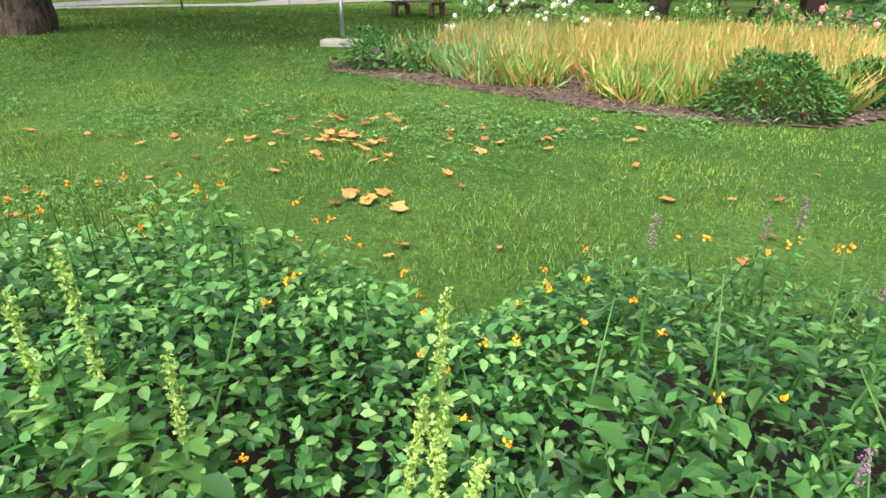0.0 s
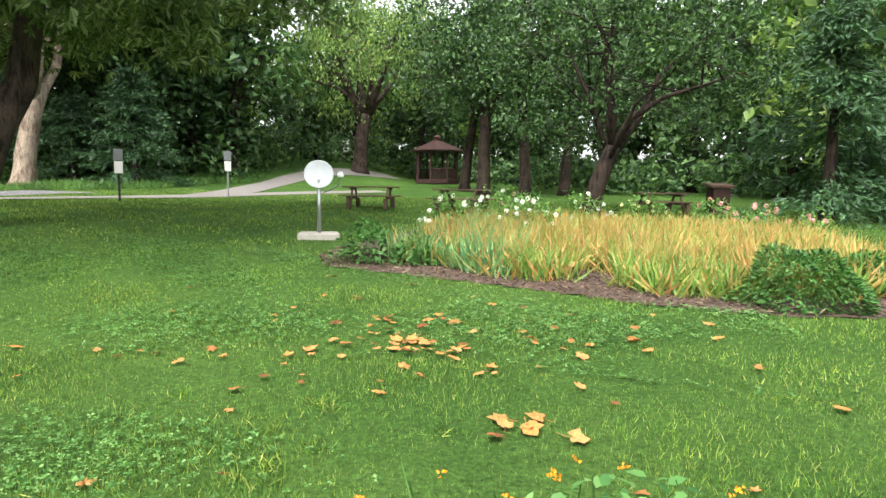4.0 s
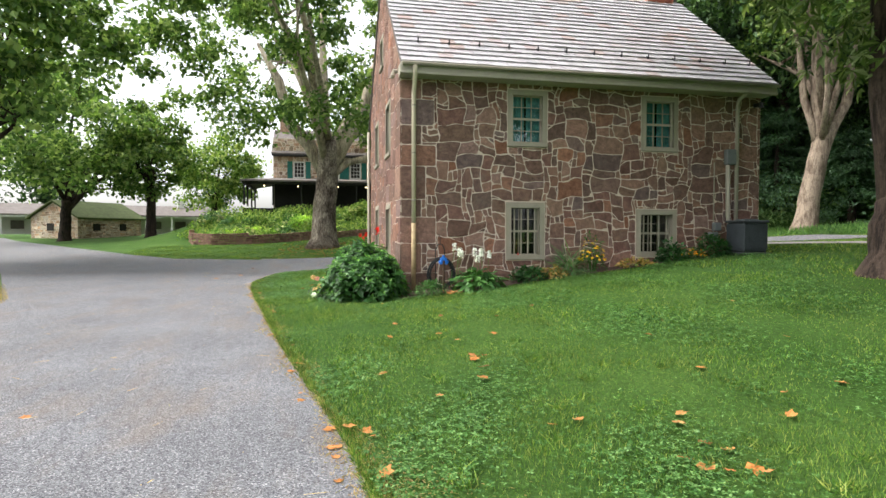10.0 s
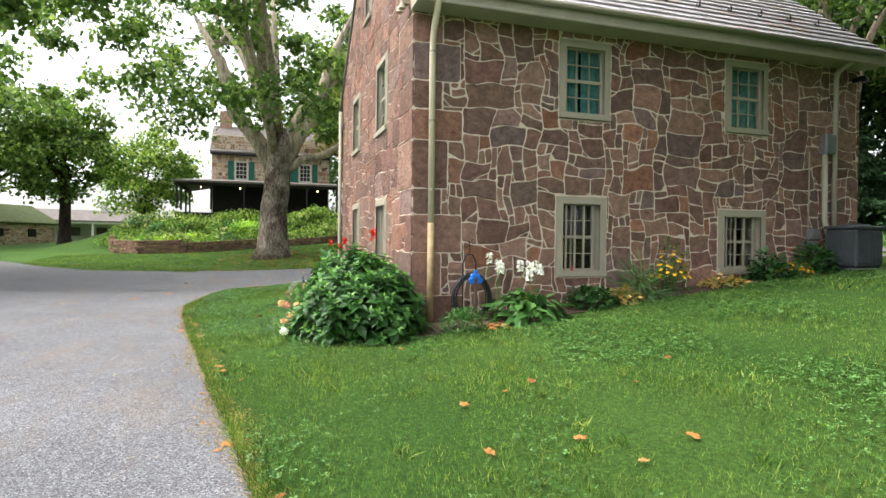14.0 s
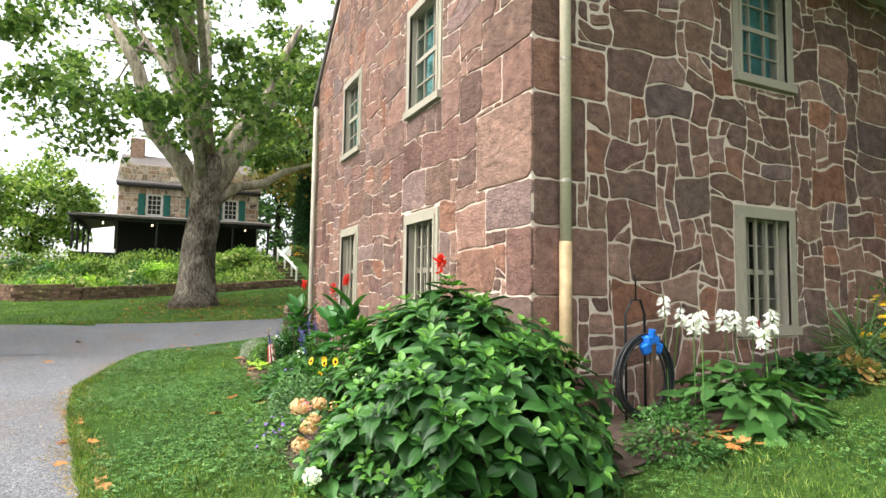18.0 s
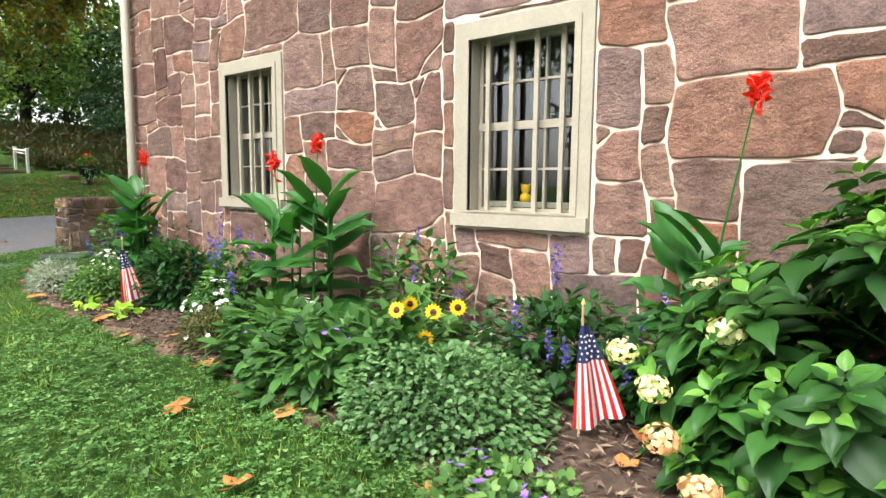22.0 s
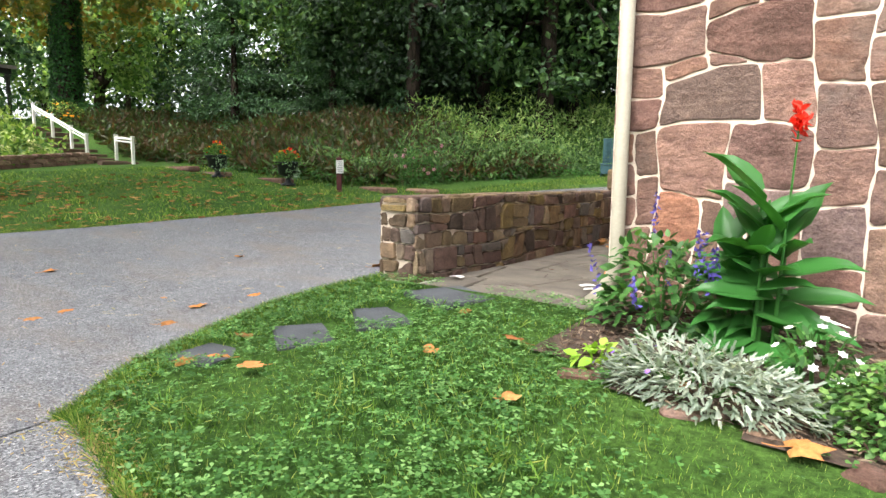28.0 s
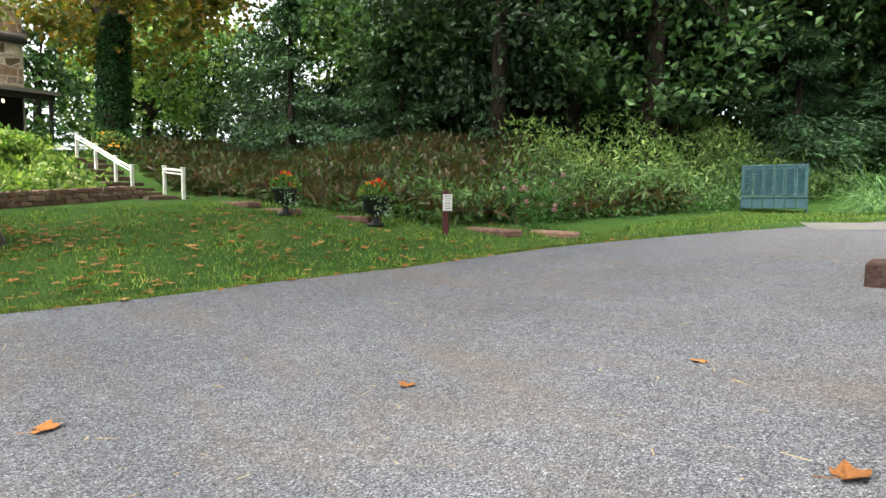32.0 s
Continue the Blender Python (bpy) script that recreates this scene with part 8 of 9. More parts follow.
# ragweed spikes
for k, (x, y, h, lean) in enumerate(((-1.25, 0.72, 0.92, -0.16), (-1.45, 0.66, 0.8, -0.12), (-0.42, 0.84, 0.74, 0.0), (-0.52, 0.86, 0.7, 0.05), (-1.05, 0.74, 0.72, -0.05), (-0.35, 0.8, 0.66, 0.04), (-0.6, 1.2, 0.78, 0.02))):
    t = thing("ragweed_plant", "ragweed with an upright pale green seed spike", "weed", (x, y, H(x, y)), "ragweeds")
    z0 = H(x, y)
    e = np.array([x + lean, y + 0.03, z0 + h])
    part("stalk", Geo().tube([(x, y, z0 - 0.02), (x + lean * 0.3, y, z0 + h * 0.6), e], [0.006, 0.005, 0.002], 5), "weed", t)
    m = 190
    f = rng.random(m)
    b = np.array([x + lean * 0.35, y, z0 + h * 0.66])
    Q = b + (e - b) * f[:, None] + rng.normal(size=(m, 3)) * 0.007
    leaves("seed_spike", t, "ragweed", leaf_arrays(Q, rand_dirs(m), rand_dirs(m), 0.015, 0.011, "diamond", 0.3))
    m = 16
    a = rng.random(m) * 6.28
    Q = np.stack([x + 0 * a, y + 0 * a, z0 + h * rng.uniform(0.25, 0.68, m)], -1)
    leaves("leaf", t, "weed", leaf_arrays(Q, np.stack([np.cos(a), np.sin(a), 0.2 + 0 * a], -1), rand_dirs(m, 3), 0.1, 0.06, "lobed", 0.1))
# tall stalks with violet flowers
for k, (x, y, h, lx) in enumerate(((0.62, 1.45, 1.18, 0.03), (0.25, 1.85, 0.95, 0.0), (0.78, 1.9, 1.1, -0.04), (0.35, 1.5, 0.8, 0.12), (0.95, 1.6, 1.0, -0.1), (-0.1, 1.6, 0.92, -0.02), (0.6, 2.1, 0.9, 0.05), (1.1, 2.0, 1.05, 0.05), (0.7, 1.3, 0.72, 0.1), (0.5, 1.65, 0.86, -0.06), (0.85, 1.45, 0.8, 0.12), (0.3, 1.25, 0.6, 0.1), (0.55, 1.15, 0.5, -0.08), (1.0, 1.3, 0.7, -0.05), (0.15, 2.1, 0.8, 0.04), (0.9, 2.3, 0.95, -0.08), (1.3, 1.8, 1.0, -0.02))):
    z0 = H(x, y)
    t = thing("hyssop_plant", "tall wiry wildflower stalk with violet flower tips", "wildflower", (x, y, z0), "tall wildflowers")
    e = np.array([x + lx, y, z0 + h])
    part("stalk", Geo().tube([(x, y, z0 - 0.02), (x + lx * 0.3, y, z0 + h * 0.5), e], [0.008, 0.006, 0.002], 6), "straw" if k == 0 else "weed_dark", t)
    m = 60
    a, f = rng.random(m) * 6.28, rng.random(m)
    Q = np.stack([x + lx * f, y + 0 * a, z0 + h * (0.2 + 0.7 * f)], -1)
    leaves("leaf", t, "weed_dark" if k else "weed", leaf_arrays(Q, np.stack([np.cos(a), np.sin(a), -0.15 + 0 * a], -1), rand_dirs(m, 3), (0.13 if k == 0 else 0.065) * (1 - 0.5 * f), (0.06 if k == 0 else 0.018) * (1 - 0.4 * f), "oval", 0.1))
    if k:
        m = 60
        Q = e + np.stack([rng.normal(size=m) * 0.005, rng.normal(size=m) * 0.005, 0.02 - rng.random(m) * 0.1], -1)
        leaves("flower_spike", t, "mauve", leaf_arrays(Q, rand_dirs(m), rand_dirs(m), 0.01, 0.006, "diamond", 0.3))
for k, (x, y) in enumerate(((0.02, 0.86), (0.3, 0.95), (0.35, 1.18), (0.55, 1.0), (0.6, 1.5), (0.2, 1.75), (0.85, 1.7), (-0.05, 1.3), (0.7, 1.25), (0.45, 1.4), (0.0, 1.55), (-0.55, 0.72), (-0.9, 0.66))):
    z0 = H(x, y) + 0.28 + 0.05 * (k % 3)
    bush("broadleaf_weed", "broad-leaved weed with large ragged green leaves", "weed", x, y, (0.2, 0.18, 0.46 + 0.07 * (k % 3)), 22, (0.12, 0.07), "weed_dark", group="broad-leaved weeds", stalks=5, seed=k)

# ---- iris bed ----
IB = np.array([(-7.0, 9.4), (-6.5, 8.75), (-5.0, 8.5), (-3.2, 8.1), (-1.4, 7.5), (0.0, 7.35), (1.1, 7.5), (1.9, 8.6), (2.6, 11), (2.9, 14.5), (1.5, 17), (-1.5, 17.8), (-4.8, 16.5), (-6.6, 13.5), (-7.2, 11)])
bed_sheet("ground_iris_bed", IB, 0.016, "mulch", "reddish bark mulch round the iris bed")
n = 9000
cx, cy = rng.uniform(-7.2, 3, n), rng.uniform(7.2, 10.6, n)
ok = inside(cx, cy, IB)
cx, cy = cx[ok], cy[ok]
mc = new("bark_mulch", tri_mesh("bark_mulch", *leaf_arrays(np.stack([cx, cy, land(cx, cy) + rng.uniform(0.02, 0.05, len(cx))], -1), rand_dirs(len(cx)) * np.array([1, 1, 0.3]), rand_dirs(len(cx), 1.5), rng.uniform(0.04, 0.12, len(cx)), rng.uniform(0.012, 0.03, len(cx)), "diamond", 0.2)))
mc.data.materials.append(M["bark_chip"])
tagged(mc, "loose reddish bark chips round the irises", "mulch", kind="stuff")
ir = thing("iris_clump", "broad mass of iris leaves turning from green to straw yellow", "iris", (-1, 11, H(-1, 11)), kind="stuff")
n = 21000
x, y = rng.uniform(-5.6, 2.4, n), rng.uniform(8.0, 15.5, n)
ok = inside(x, y - 0.62 - 0.25 * np.sin(x * 2.3), IB) & inside(x - 0.3, y, IB) & (np.sin(x * 3.1 + 1.7 * np.sin(y * 1.9)) + np.sin(y * 2.7 + x + 1.3 * np.sin(x * 2.3)) > -1.15)
x, y = x[ok], y[ok]
k = rng.normal(size=(len(x), 3)) * np.array([0.55, 0.55, 0]) + np.array([0, 0, 1])
front_row = y < np.interp(x, IB[1:7, 0], IB[1:7, 1]) + 1.5
front_row = front_row ^ (rng.random(len(x)) < 0.3)
for nm, mk, mt in (("straw_leaves", ~front_row, "iris"), ("green_leaves", front_row & (x > -3.3), "iris_green"), ("blue_leaves", front_row & (x <= -3.3), "iris_blue")):
    P = np.stack([x, y, land(x, y)], -1)[mk]
    s = rng.uniform(0.7, 1.2, len(P))
    leaves(nm, ir, mt, leaf_arrays(P, k[mk], rand_dirs(len(P)) * np.array([1, 1, 0.1]), (0.56 if mt == "iris_green" else 0.62) * s, 0.03, "strap", 2.2))
for x, y, r, h, lab in ((0.5, 8.1, 0.74, 0.72, "rounded"), (1.5, 9.2, 0.55, 0.5, "rounded")):
    bush("peony_bush", "dense rounded peony bush with dark green leaves", "shrub", x, y, (r, r * 0.9, h), 4200, (0.075, 0.03), "weed_dark", "oval", 0.85, group="peony bushes", stalks=8)
bush("peony_bush", "open peony bush with blue-green leaves at the bed's end", "shrub", -6.05, 9.5, (0.62, 0.6, 0.72), 1100, (0.11, 0.045), "weed_dark", "oval", 0.5, group="peony bushes", stalks=8)
bush("peony_bush", "open peony bush with blue-green leaves at the bed's end", "shrub", -5.1, 9.6, (0.5, 0.5, 0.5), 500, (0.12, 0.05), "weed_dark", "oval", 0.45, group="peony bushes", stalks=8)
for i, (x, y, r, h, m, c) in enumerate(((-5.6, 13.4, 0.7, 1.0, "petal_white", 16), (-4.6, 14.6, 0.8, 1.1, "petal_white", 20), (-3.6, 13.9, 0.7, 1.0, "petal_white", 14), (-4.2, 15.8, 0.7, 1.1, "pink", 18), (-2.6, 15.6, 0.8, 1.0, "petal_white", 12), (0.6, 16.3, 0.7, 0.9, "pink", 18), (1.6, 15.6, 0.7, 0.85, "pink", 22), (2.3, 14.2, 0.6, 0.75, "pink", 10), (-1.0, 16.9, 0.8, 0.9, "pale_bloom", 8))):
    bush("rose_bush", "leafy rose bush with %s blooms" % ("white" if m == "petal_white" else "pale pink"), "rose bush", x, y, (r * 1.1, r * 1.1, h), 800, (0.1, 0.055), "weed", "oval", 0.3, group="rose bushes", stalks=8, blooms=(("rose", m, c, 0.1, "head", 1.0),), seed=i)

# ---- banks, garden and wood floor ----


def field(name, label, category, pts, h, leaf, material, shape, up, spread, per=1, group=""):
    """A mass of growth over ground points."""
    x, y = pts
    x, y = np.repeat(x, per), np.repeat(y, per)
    x, y = x + rng.normal(size=len(x)) * spread, y + rng.normal(size=len(y)) * spread
    hz = rng.random(len(x)) ** 0.6 * h * (0.75 + 0.35 * np.sin(x * 0.9) * np.sin(y * 1.1 + x * 0.3))
    P = np.stack([x, y, land(x, y) + hz], -1)
    D = rand_dirs(len(P)) + np.array([0, 0, up])
    s = rng.uniform(0.6, 1.3, len(P))
    ob = new(name, tri_mesh(name, *leaf_arrays(P, D, rand_dirs(len(P), 0.9), leaf[0] * s, leaf[1] * s, shape, 0.6 if shape == "strap" else 0.15)))
    ob.data.materials.append(M[material])
    return tagged(ob, label, category, group, "stuff")


def scatter(n, lo, hi, test):
    x, y = rng.uniform(lo[0], hi[0], n), rng.uniform(lo[1], hi[1], n)
    ok = test(x, y)
    return x[ok], y[ok]


def bank_d(x, y):
    return np.minimum(y - 7.2, (x + 38.9) * -0.95 + (y - 7) * 0.314)


fern_pts = scatter(15000, (-60, 6.6), (-37, 17), lambda x, y: ((bank_d(x, y) > 0.5) | ((x < -50.5) & (y > 6.8))) & (bank_d(x, y) < 8))
field("fern_bank", "bank covered with ferns turning bronze brown", "ferns", fern_pts, 0.6, (0.42, 0.085), "fern", "strap", 0.35, 0.16, 3)
weed_pts = scatter(9000, (-44, 7.6), (-30, 26), lambda x, y: (bank_d(x, y) > 0.25) & (bank_d(x, y) < 6.5) & (x > -41.5 + 0.25 * (y - 7)))
field("weed_bank", "tall green weeds and wildflowers on the bank", "wildflowers", weed_pts, 1.35, (0.2, 0.055), "weed_bank", "oval", 0.3, 0.15, 4)
tall_pts = scatter(3600, (-42, 13), (-31, 28), lambda x, y: (bank_d(x, y) > 1.5) & (bank_d(x, y) < 6))
field("goldenrod_bank", "tall pale green goldenrod above the bench", "wildflowers", tall_pts, 2.3, (0.22, 0.05), "goldenrod", "oval", 0.5, 0.2, 5)
low_pts = scatter(2500, (-47, 6.8), (-33, 20), lambda x, y: (bank_d(x, y) > -0.1) & (bank_d(x, y) < 1.2))
field("border_plants", "low green border plants at the foot of the bank", "border plants", low_pts, 0.42, (0.12, 0.06), "weed_dark", "oval", 0.3, 0.12, 4)
for i, (x, y) in enumerate(((-37.5, 8.7), (-38.6, 9.5), (-37.9, 10.2))):
    bush("phlox_plant", "tall phlox with pink flower heads", "flowering plant", x, y, (0.45, 0.45, 1.25), 500, (0.1, 0.035), "weed_dark", "oval", 0.3, group="phlox", stalks=10, blooms=(("flower_head", "mauve_pink", 5, 0.1, "head", 1.0),), seed=i)
bush("ornamental_grass", "arching clump of ornamental grass beside the bench", "grass clump", -32.6, 18.3, (0.9, 0.9, 1.1), 900, (0.75, 0.02), "iris_blue", "strap", 0.05, stalks=0, droop=1.0)
sh_pts = scatter(2600, (-60, -11), (-48.4, 5.0), lambda x, y: (x < np.interp(y, WL[:, 1], WL[:, 0]) - 0.3) & (x > -58.6) & (y < 4.2))
field("garden_planting", "mixed green perennials filling the sloping garden", "garden plants", sh_pts, 0.75, (0.24, 0.11), "garden", "oval", 0.3, 0.25, 6)
for i in range(30):
    y = -10 + 13.6 * r3.random()
    x = float(np.interp(y, WL[:, 1], WL[:, 0])) - r3.uniform(0.8, 8.5)
    bush("garden_shrub", "rounded garden shrub with yellow-green leaves on the bank", "shrub", x, y, (r3.uniform(0.6, 1.1), r3.uniform(0.6, 1.1), r3.uniform(0.7, 1.3)), 620, (0.2, 0.1), ("garden", "weed", "leaf_bright", "weed_dark", "lime", "garden")[i % 6], "oval", 0.6, group="garden shrubs", stalks=4, blooms=((("bloom", "pale_bloom", 14, 0.2, "head", 1.0),) if i % 4 == 1 else ()), seed=i)
for i, (x, y, m) in enumerate(((-58.3, 4.6, "deep_green"), (-57.6, 6.3, "leaf_mid"), (-58.0, 7.4, "deep_green"))):
    bush("clipped_shrub", "clipped rounded shrub at the head of the steps", "shrub", x, y, (0.9, 0.9, 1.1), 900, (0.1, 0.06), m, "diamond", 0.8, group="clipped shrubs", stalks=0, blooms=((("bloom", "orange", 40, 0.12, "star", 1.0),) if i == 1 else ()), seed=i)
wood_pts = scatter(5200, (-66, 26), (26, 62), lambda x, y: (y > 36 - 10 * smooth(-18, -34, x)) & (~near_line(x, y, PATH_B, 2.6)) & (bank_d(x, y) < 60) & (np.hypot(x + 15, y - 43.5) > 4) & ((x < -22) | (x > -8) | (y > 47)))
field("undergrowth", "dark leafy undergrowth along the edge of the wood", "undergrowth", wood_pts, 2.6, (0.5, 0.3), "leaf_dark", "diamond", 0.2, 0.6, 9)
# understorey added along the crest, coloured dark for the shade under the trees
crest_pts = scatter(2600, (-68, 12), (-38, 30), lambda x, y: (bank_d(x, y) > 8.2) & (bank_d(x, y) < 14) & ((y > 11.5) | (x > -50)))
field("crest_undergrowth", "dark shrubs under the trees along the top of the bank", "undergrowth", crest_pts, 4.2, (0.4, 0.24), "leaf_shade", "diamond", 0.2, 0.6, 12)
hill_pts = scatter(5200, (-34, 15), (-19, 36), lambda x, y: (y > 19 + 0.75 * (x + 34) * 0.9) & (y > 17.5) & (~near_line(x, y, PATH_A, 2.2)) & (~near_line(x, y, PATH_B, 2.4)) & (x < -25.5) & (x > -31.0))
field("long_grass", "long green grass on the slope behind the path", "grass", hill_pts, 0.06, (0.4, 0.03), "weed", "strap", 0.9, 0.3, 14)

# ---- turf, clover and fallen leaves ----
rng = np.random.default_rng(99)
LINE = np.array([(1, 2), (-3, 2.2), (-8, 1.2), (-14, -0.2), (-20, -1.7), (-25, -1.9), (-28.5, -1.2), (-29.5, -0.6)])


def wob(a, b):
    """Ragged bed edges: slow waves and a scatter."""
    return 0.06 * np.sin(a * 4.1 + b * 1.3) + 0.04 * np.sin(a * 11 - b * 7) + 0.05 * np.sin(a * 97 + b * 61)


def is_lawn(x, y):
    clear = ~on_drive(x, y, 0.03) & ~inside(x + wob(x, y), y + wob(y, x), WILD) & ~inside(x + wob(x, y), y + wob(y, x), BED) & ~inside(x + wob(x, y), y + wob(y, x), IB) & ~near_line(x, y, PATH_A, 1.05) & ~near_line(x, y, PATH_B, 1.15)
    clear &= ~((x > HX0 - 0.1) & (x < HX1 + 0.1) & (y > HY0) & (y < HY1 + 0.1)) & ~((x > -30.6) & (x < -27.9) & (y > 0.42) & (y < 7.6))
    for sx, sy, sr in ((-29.36, -0.98, 0.24), (-29.17, -0.46, 0.25), (-29.07, 0.2, 0.3), (-29.6, -1.55, 0.17)):
        clear &= np.hypot(x - sx, y - sy) > sr
    return clear & (np.hypot(x + 14.5, y - 8.55) > 0.6) & (np.hypot(x + 42.6, y + 0.9) > 1.0)


def turf(name, n, lo, hi, test, length, width, material="grass", shape="blade", stand=1.0, label="short green lawn grass"):
    x, y = rng.uniform(lo[0], hi[0], n), rng.uniform(lo[1], hi[1], n)
    ok = test(x, y) & is_lawn(x, y)
    x, y = x[ok], y[ok]
    k = 0.75 + 0.35 * np.sin(x * 1.7 + y) * np.sin(y * 2.1 - x * 0.6)
    s = rng.uniform(0.6, 1.3, len(x)) * k
    P = np.stack([x, y, land(x, y) - 0.004], -1)
    D = rand_dirs(len(x)) * 0.55 + np.array([0, 0, stand])
    ob = new(name, tri_mesh(name, *leaf_arrays(P, D, rand_dirs(len(x)) * np.array([1, 1, 0.2]), length * s, width * s, shape, 1.2)))
    ob.data.materials.append(M[material])
    return tagged(ob, label, "grass", kind="stuff")


turf("grass", 460000, (-30.4, -3.2), (2.5, 5.5), lambda x, y: near_line(x, y, LINE, 2.6), 0.058, 0.0056)
turf("grass", 330000, (-24, -1.5), (4, 11), lambda x, y: ~near_line(x, y, LINE, 2.4) & near_line(x, y, LINE, 7.5), 0.052, 0.009)
turf("grass", 170000, (-31, 7), (9, 26), lambda x, y: ~near_line(x, y, LINE, 7.3), 0.075, 0.02)
turf("grass", 90000, (-48, -12), (-30, 9), lambda x, y: x < -35, 0.09, 0.018)
turf("grass", 60000, (-36, -14), (2, -4), lambda x, y: y < -4, 0.09, 0.018)
turf("grass", 30000, (-36, 8), (-28, 18), lambda x, y: bank_d(x, y) < 0.5, 0.1, 0.018)
tx, ty = rng.uniform(-30, -2, 420), rng.uniform(-3, 4, 420)
ok = near_line(tx, ty, LINE, 2.4)
tx, ty = np.repeat(tx[ok], 34), np.repeat(ty[ok], 34)
tx, ty = tx + rng.normal(size=len(tx)) * 0.045, ty + rng.normal(size=len(ty)) * 0.045
ok = is_lawn(tx, ty)
tx, ty = tx[ok], ty[ok]
tuft = new("grass_tufts", tri_mesh("grass_tufts", *leaf_arrays(np.stack([tx, ty, land(tx, ty) - 0.004], -1), rand_dirs(len(tx)) * 0.8 + np.array([0, 0, 0.8]), rand_dirs(len(tx)) * np.array([1, 1, 0.2]), rng.uniform(0.06, 0.13, len(tx)), rng.uniform(0.004, 0.009, len(tx)), "strap", 2.0)))
tuft.data.materials.append(M["grass"])
tagged(tuft, "coarser tufts of grass in the lawn", "grass", kind="stuff")
n = 190000
x, y = rng.uniform(-30.4, -3, n), rng.uniform(-3.2, 3.0, n)
pat2 = np.sin(x * 1.3 + 2 * np.sin(y * 0.9)) * np.sin(y * 1.9 + x * 0.7)
ok = is_lawn(x, y) & near_line(x, y, LINE, 2.5) & (pat2 > np.where(x < -27.3, -0.7, np.where(x < -19, -0.2, 0.6)) + rng.normal(size=n) * 0.45)
x, y = x[ok], y[ok]
cl = new("clover", tri_mesh("clover", *leaf_arrays(np.stack([x, y, land(x, y) + rng.uniform(0.03, 0.065, len(x)) + 0.015 * (x < -27.3)], -1), rand_dirs(len(x)) * np.array([1, 1, 0.2]), rand_dirs(len(x)) * 0.3 + np.array([0, 0, 1.0]), rng.uniform(0.01, 0.03, len(x)), 0.02, "clover")))
cl.data.materials.append(M["clover"])
tagged(cl, "patches of round clover leaves in the turf", "clover", kind="stuff")

n = 110000
x, y = rng.uniform(-21, 0, n), rng.uniform(0.5, 9.5, n)
pat2 = np.sin(x * 1.1 + 2 * np.sin(y * 0.7)) * np.sin(y * 1.5 + x * 0.5)
ok = is_lawn(x, y) & ~near_line(x, y, LINE, 2.5) & (pat2 > 0.15 + rng.normal(size=n) * 0.3)
x, y = x[ok], y[ok]
cl = new("clover", tri_mesh("clover", *leaf_arrays(np.stack([x, y, land(x, y) + rng.uniform(0.03, 0.06, len(x))], -1), rand_dirs(len(x)) * np.array([1, 1, 0.2]), rand_dirs(len(x)) * 0.35 + np.array([0, 0, 1.0]), rng.uniform(0.016, 0.034, len(x)), 0.02, "clover")))
cl.data.materials.append(M["clover"])
tagged(cl, "patches of clover and plantain in the mown lawn", "clover", kind="stuff")

# dry grass and grit along the drive's edges
n = 30000
x = rng.uniform(-30.3, -5, n)
y = ev(MAIN_R, x) + rng.normal(size=n) * 0.07 * (1 + 0.6 * np.sin(x * 2.3))
x2 = rng.normal(-8.2, 0.75, 16000)
y2 = ev(MAIN_R, x2) + np.abs(rng.normal(size=16000)) * 0.3 - 0.03
x3 = rng.normal(-21.5, 1.6, 9000)
x, y = np.r_[x, x2, x3], np.r_[y, y2, ev(MAIN_L, x3) - np.abs(rng.normal(size=9000)) * 0.45 + 0.1]
dry = new("dry_grass", tri_mesh("dry_grass", *leaf_arrays(np.stack([x, y, land(x, y) + 0.01], -1), rand_dirs(len(x)) * np.array([1, 1, 0.3]) + np.array([0, 0, 0.12]), rand_dirs(len(x), 1), rng.uniform(0.015, 0.05, len(x)), rng.uniform(0.003, 0.009, len(x)), "diamond", 0.2)))
dry.data.materials.append(M["dry_straw"])
tagged(dry, "dry straw-coloured grass and grit along the asphalt edge", "dry grass", kind="stuff")


# grass hanging over the drive's edge
n = 30000
x = rng.uniform(-30.4, -5, n)
y = ev(MAIN_R, x)
m = 16000
y2 = rng.uniform(-2.5, 0.45, m)
x, y = np.r_[x, ev(NORTH_R, y2)], np.r_[y, y2]
side = np.abs(rng.normal(size=len(x))) * 0.07 - 0.015
up = x > -29.0
x, y = np.where(up, x, x + side), np.where(up, y + side, y + 0.4 * side)
ok = ~((x < -29.5) & (y > 0.42)) & (rng.random(len(x)) < 0.72 + 0.28 * np.sin(x * 3.1) * np.sin(x * 1.3 + 1))
x, y = x[ok], y[ok]
m = 16000
y3 = rng.uniform(-5, 9, m)
x = np.r_[x, ev(NORTH_L, y3) - np.abs(rng.normal(size=m)) * 0.08 + 0.02]
y = np.r_[y, y3]
edge = new("edge_grass", tri_mesh("edge_grass", *leaf_arrays(np.stack([x, y, land(x, y)], -1), rand_dirs(len(x)) * 0.6 + np.array([-0.1, -0.25, 0.9]), rand_dirs(len(x)) * np.array([1, 1, 0.2]), rng.uniform(0.035, 0.1, len(x)), rng.uniform(0.004, 0.009, len(x)), "blade", 1.5)))
edge.data.materials.append(M["grass"])
tagged(edge, "longer grass hanging over the edge of the asphalt", "grass", kind="stuff")
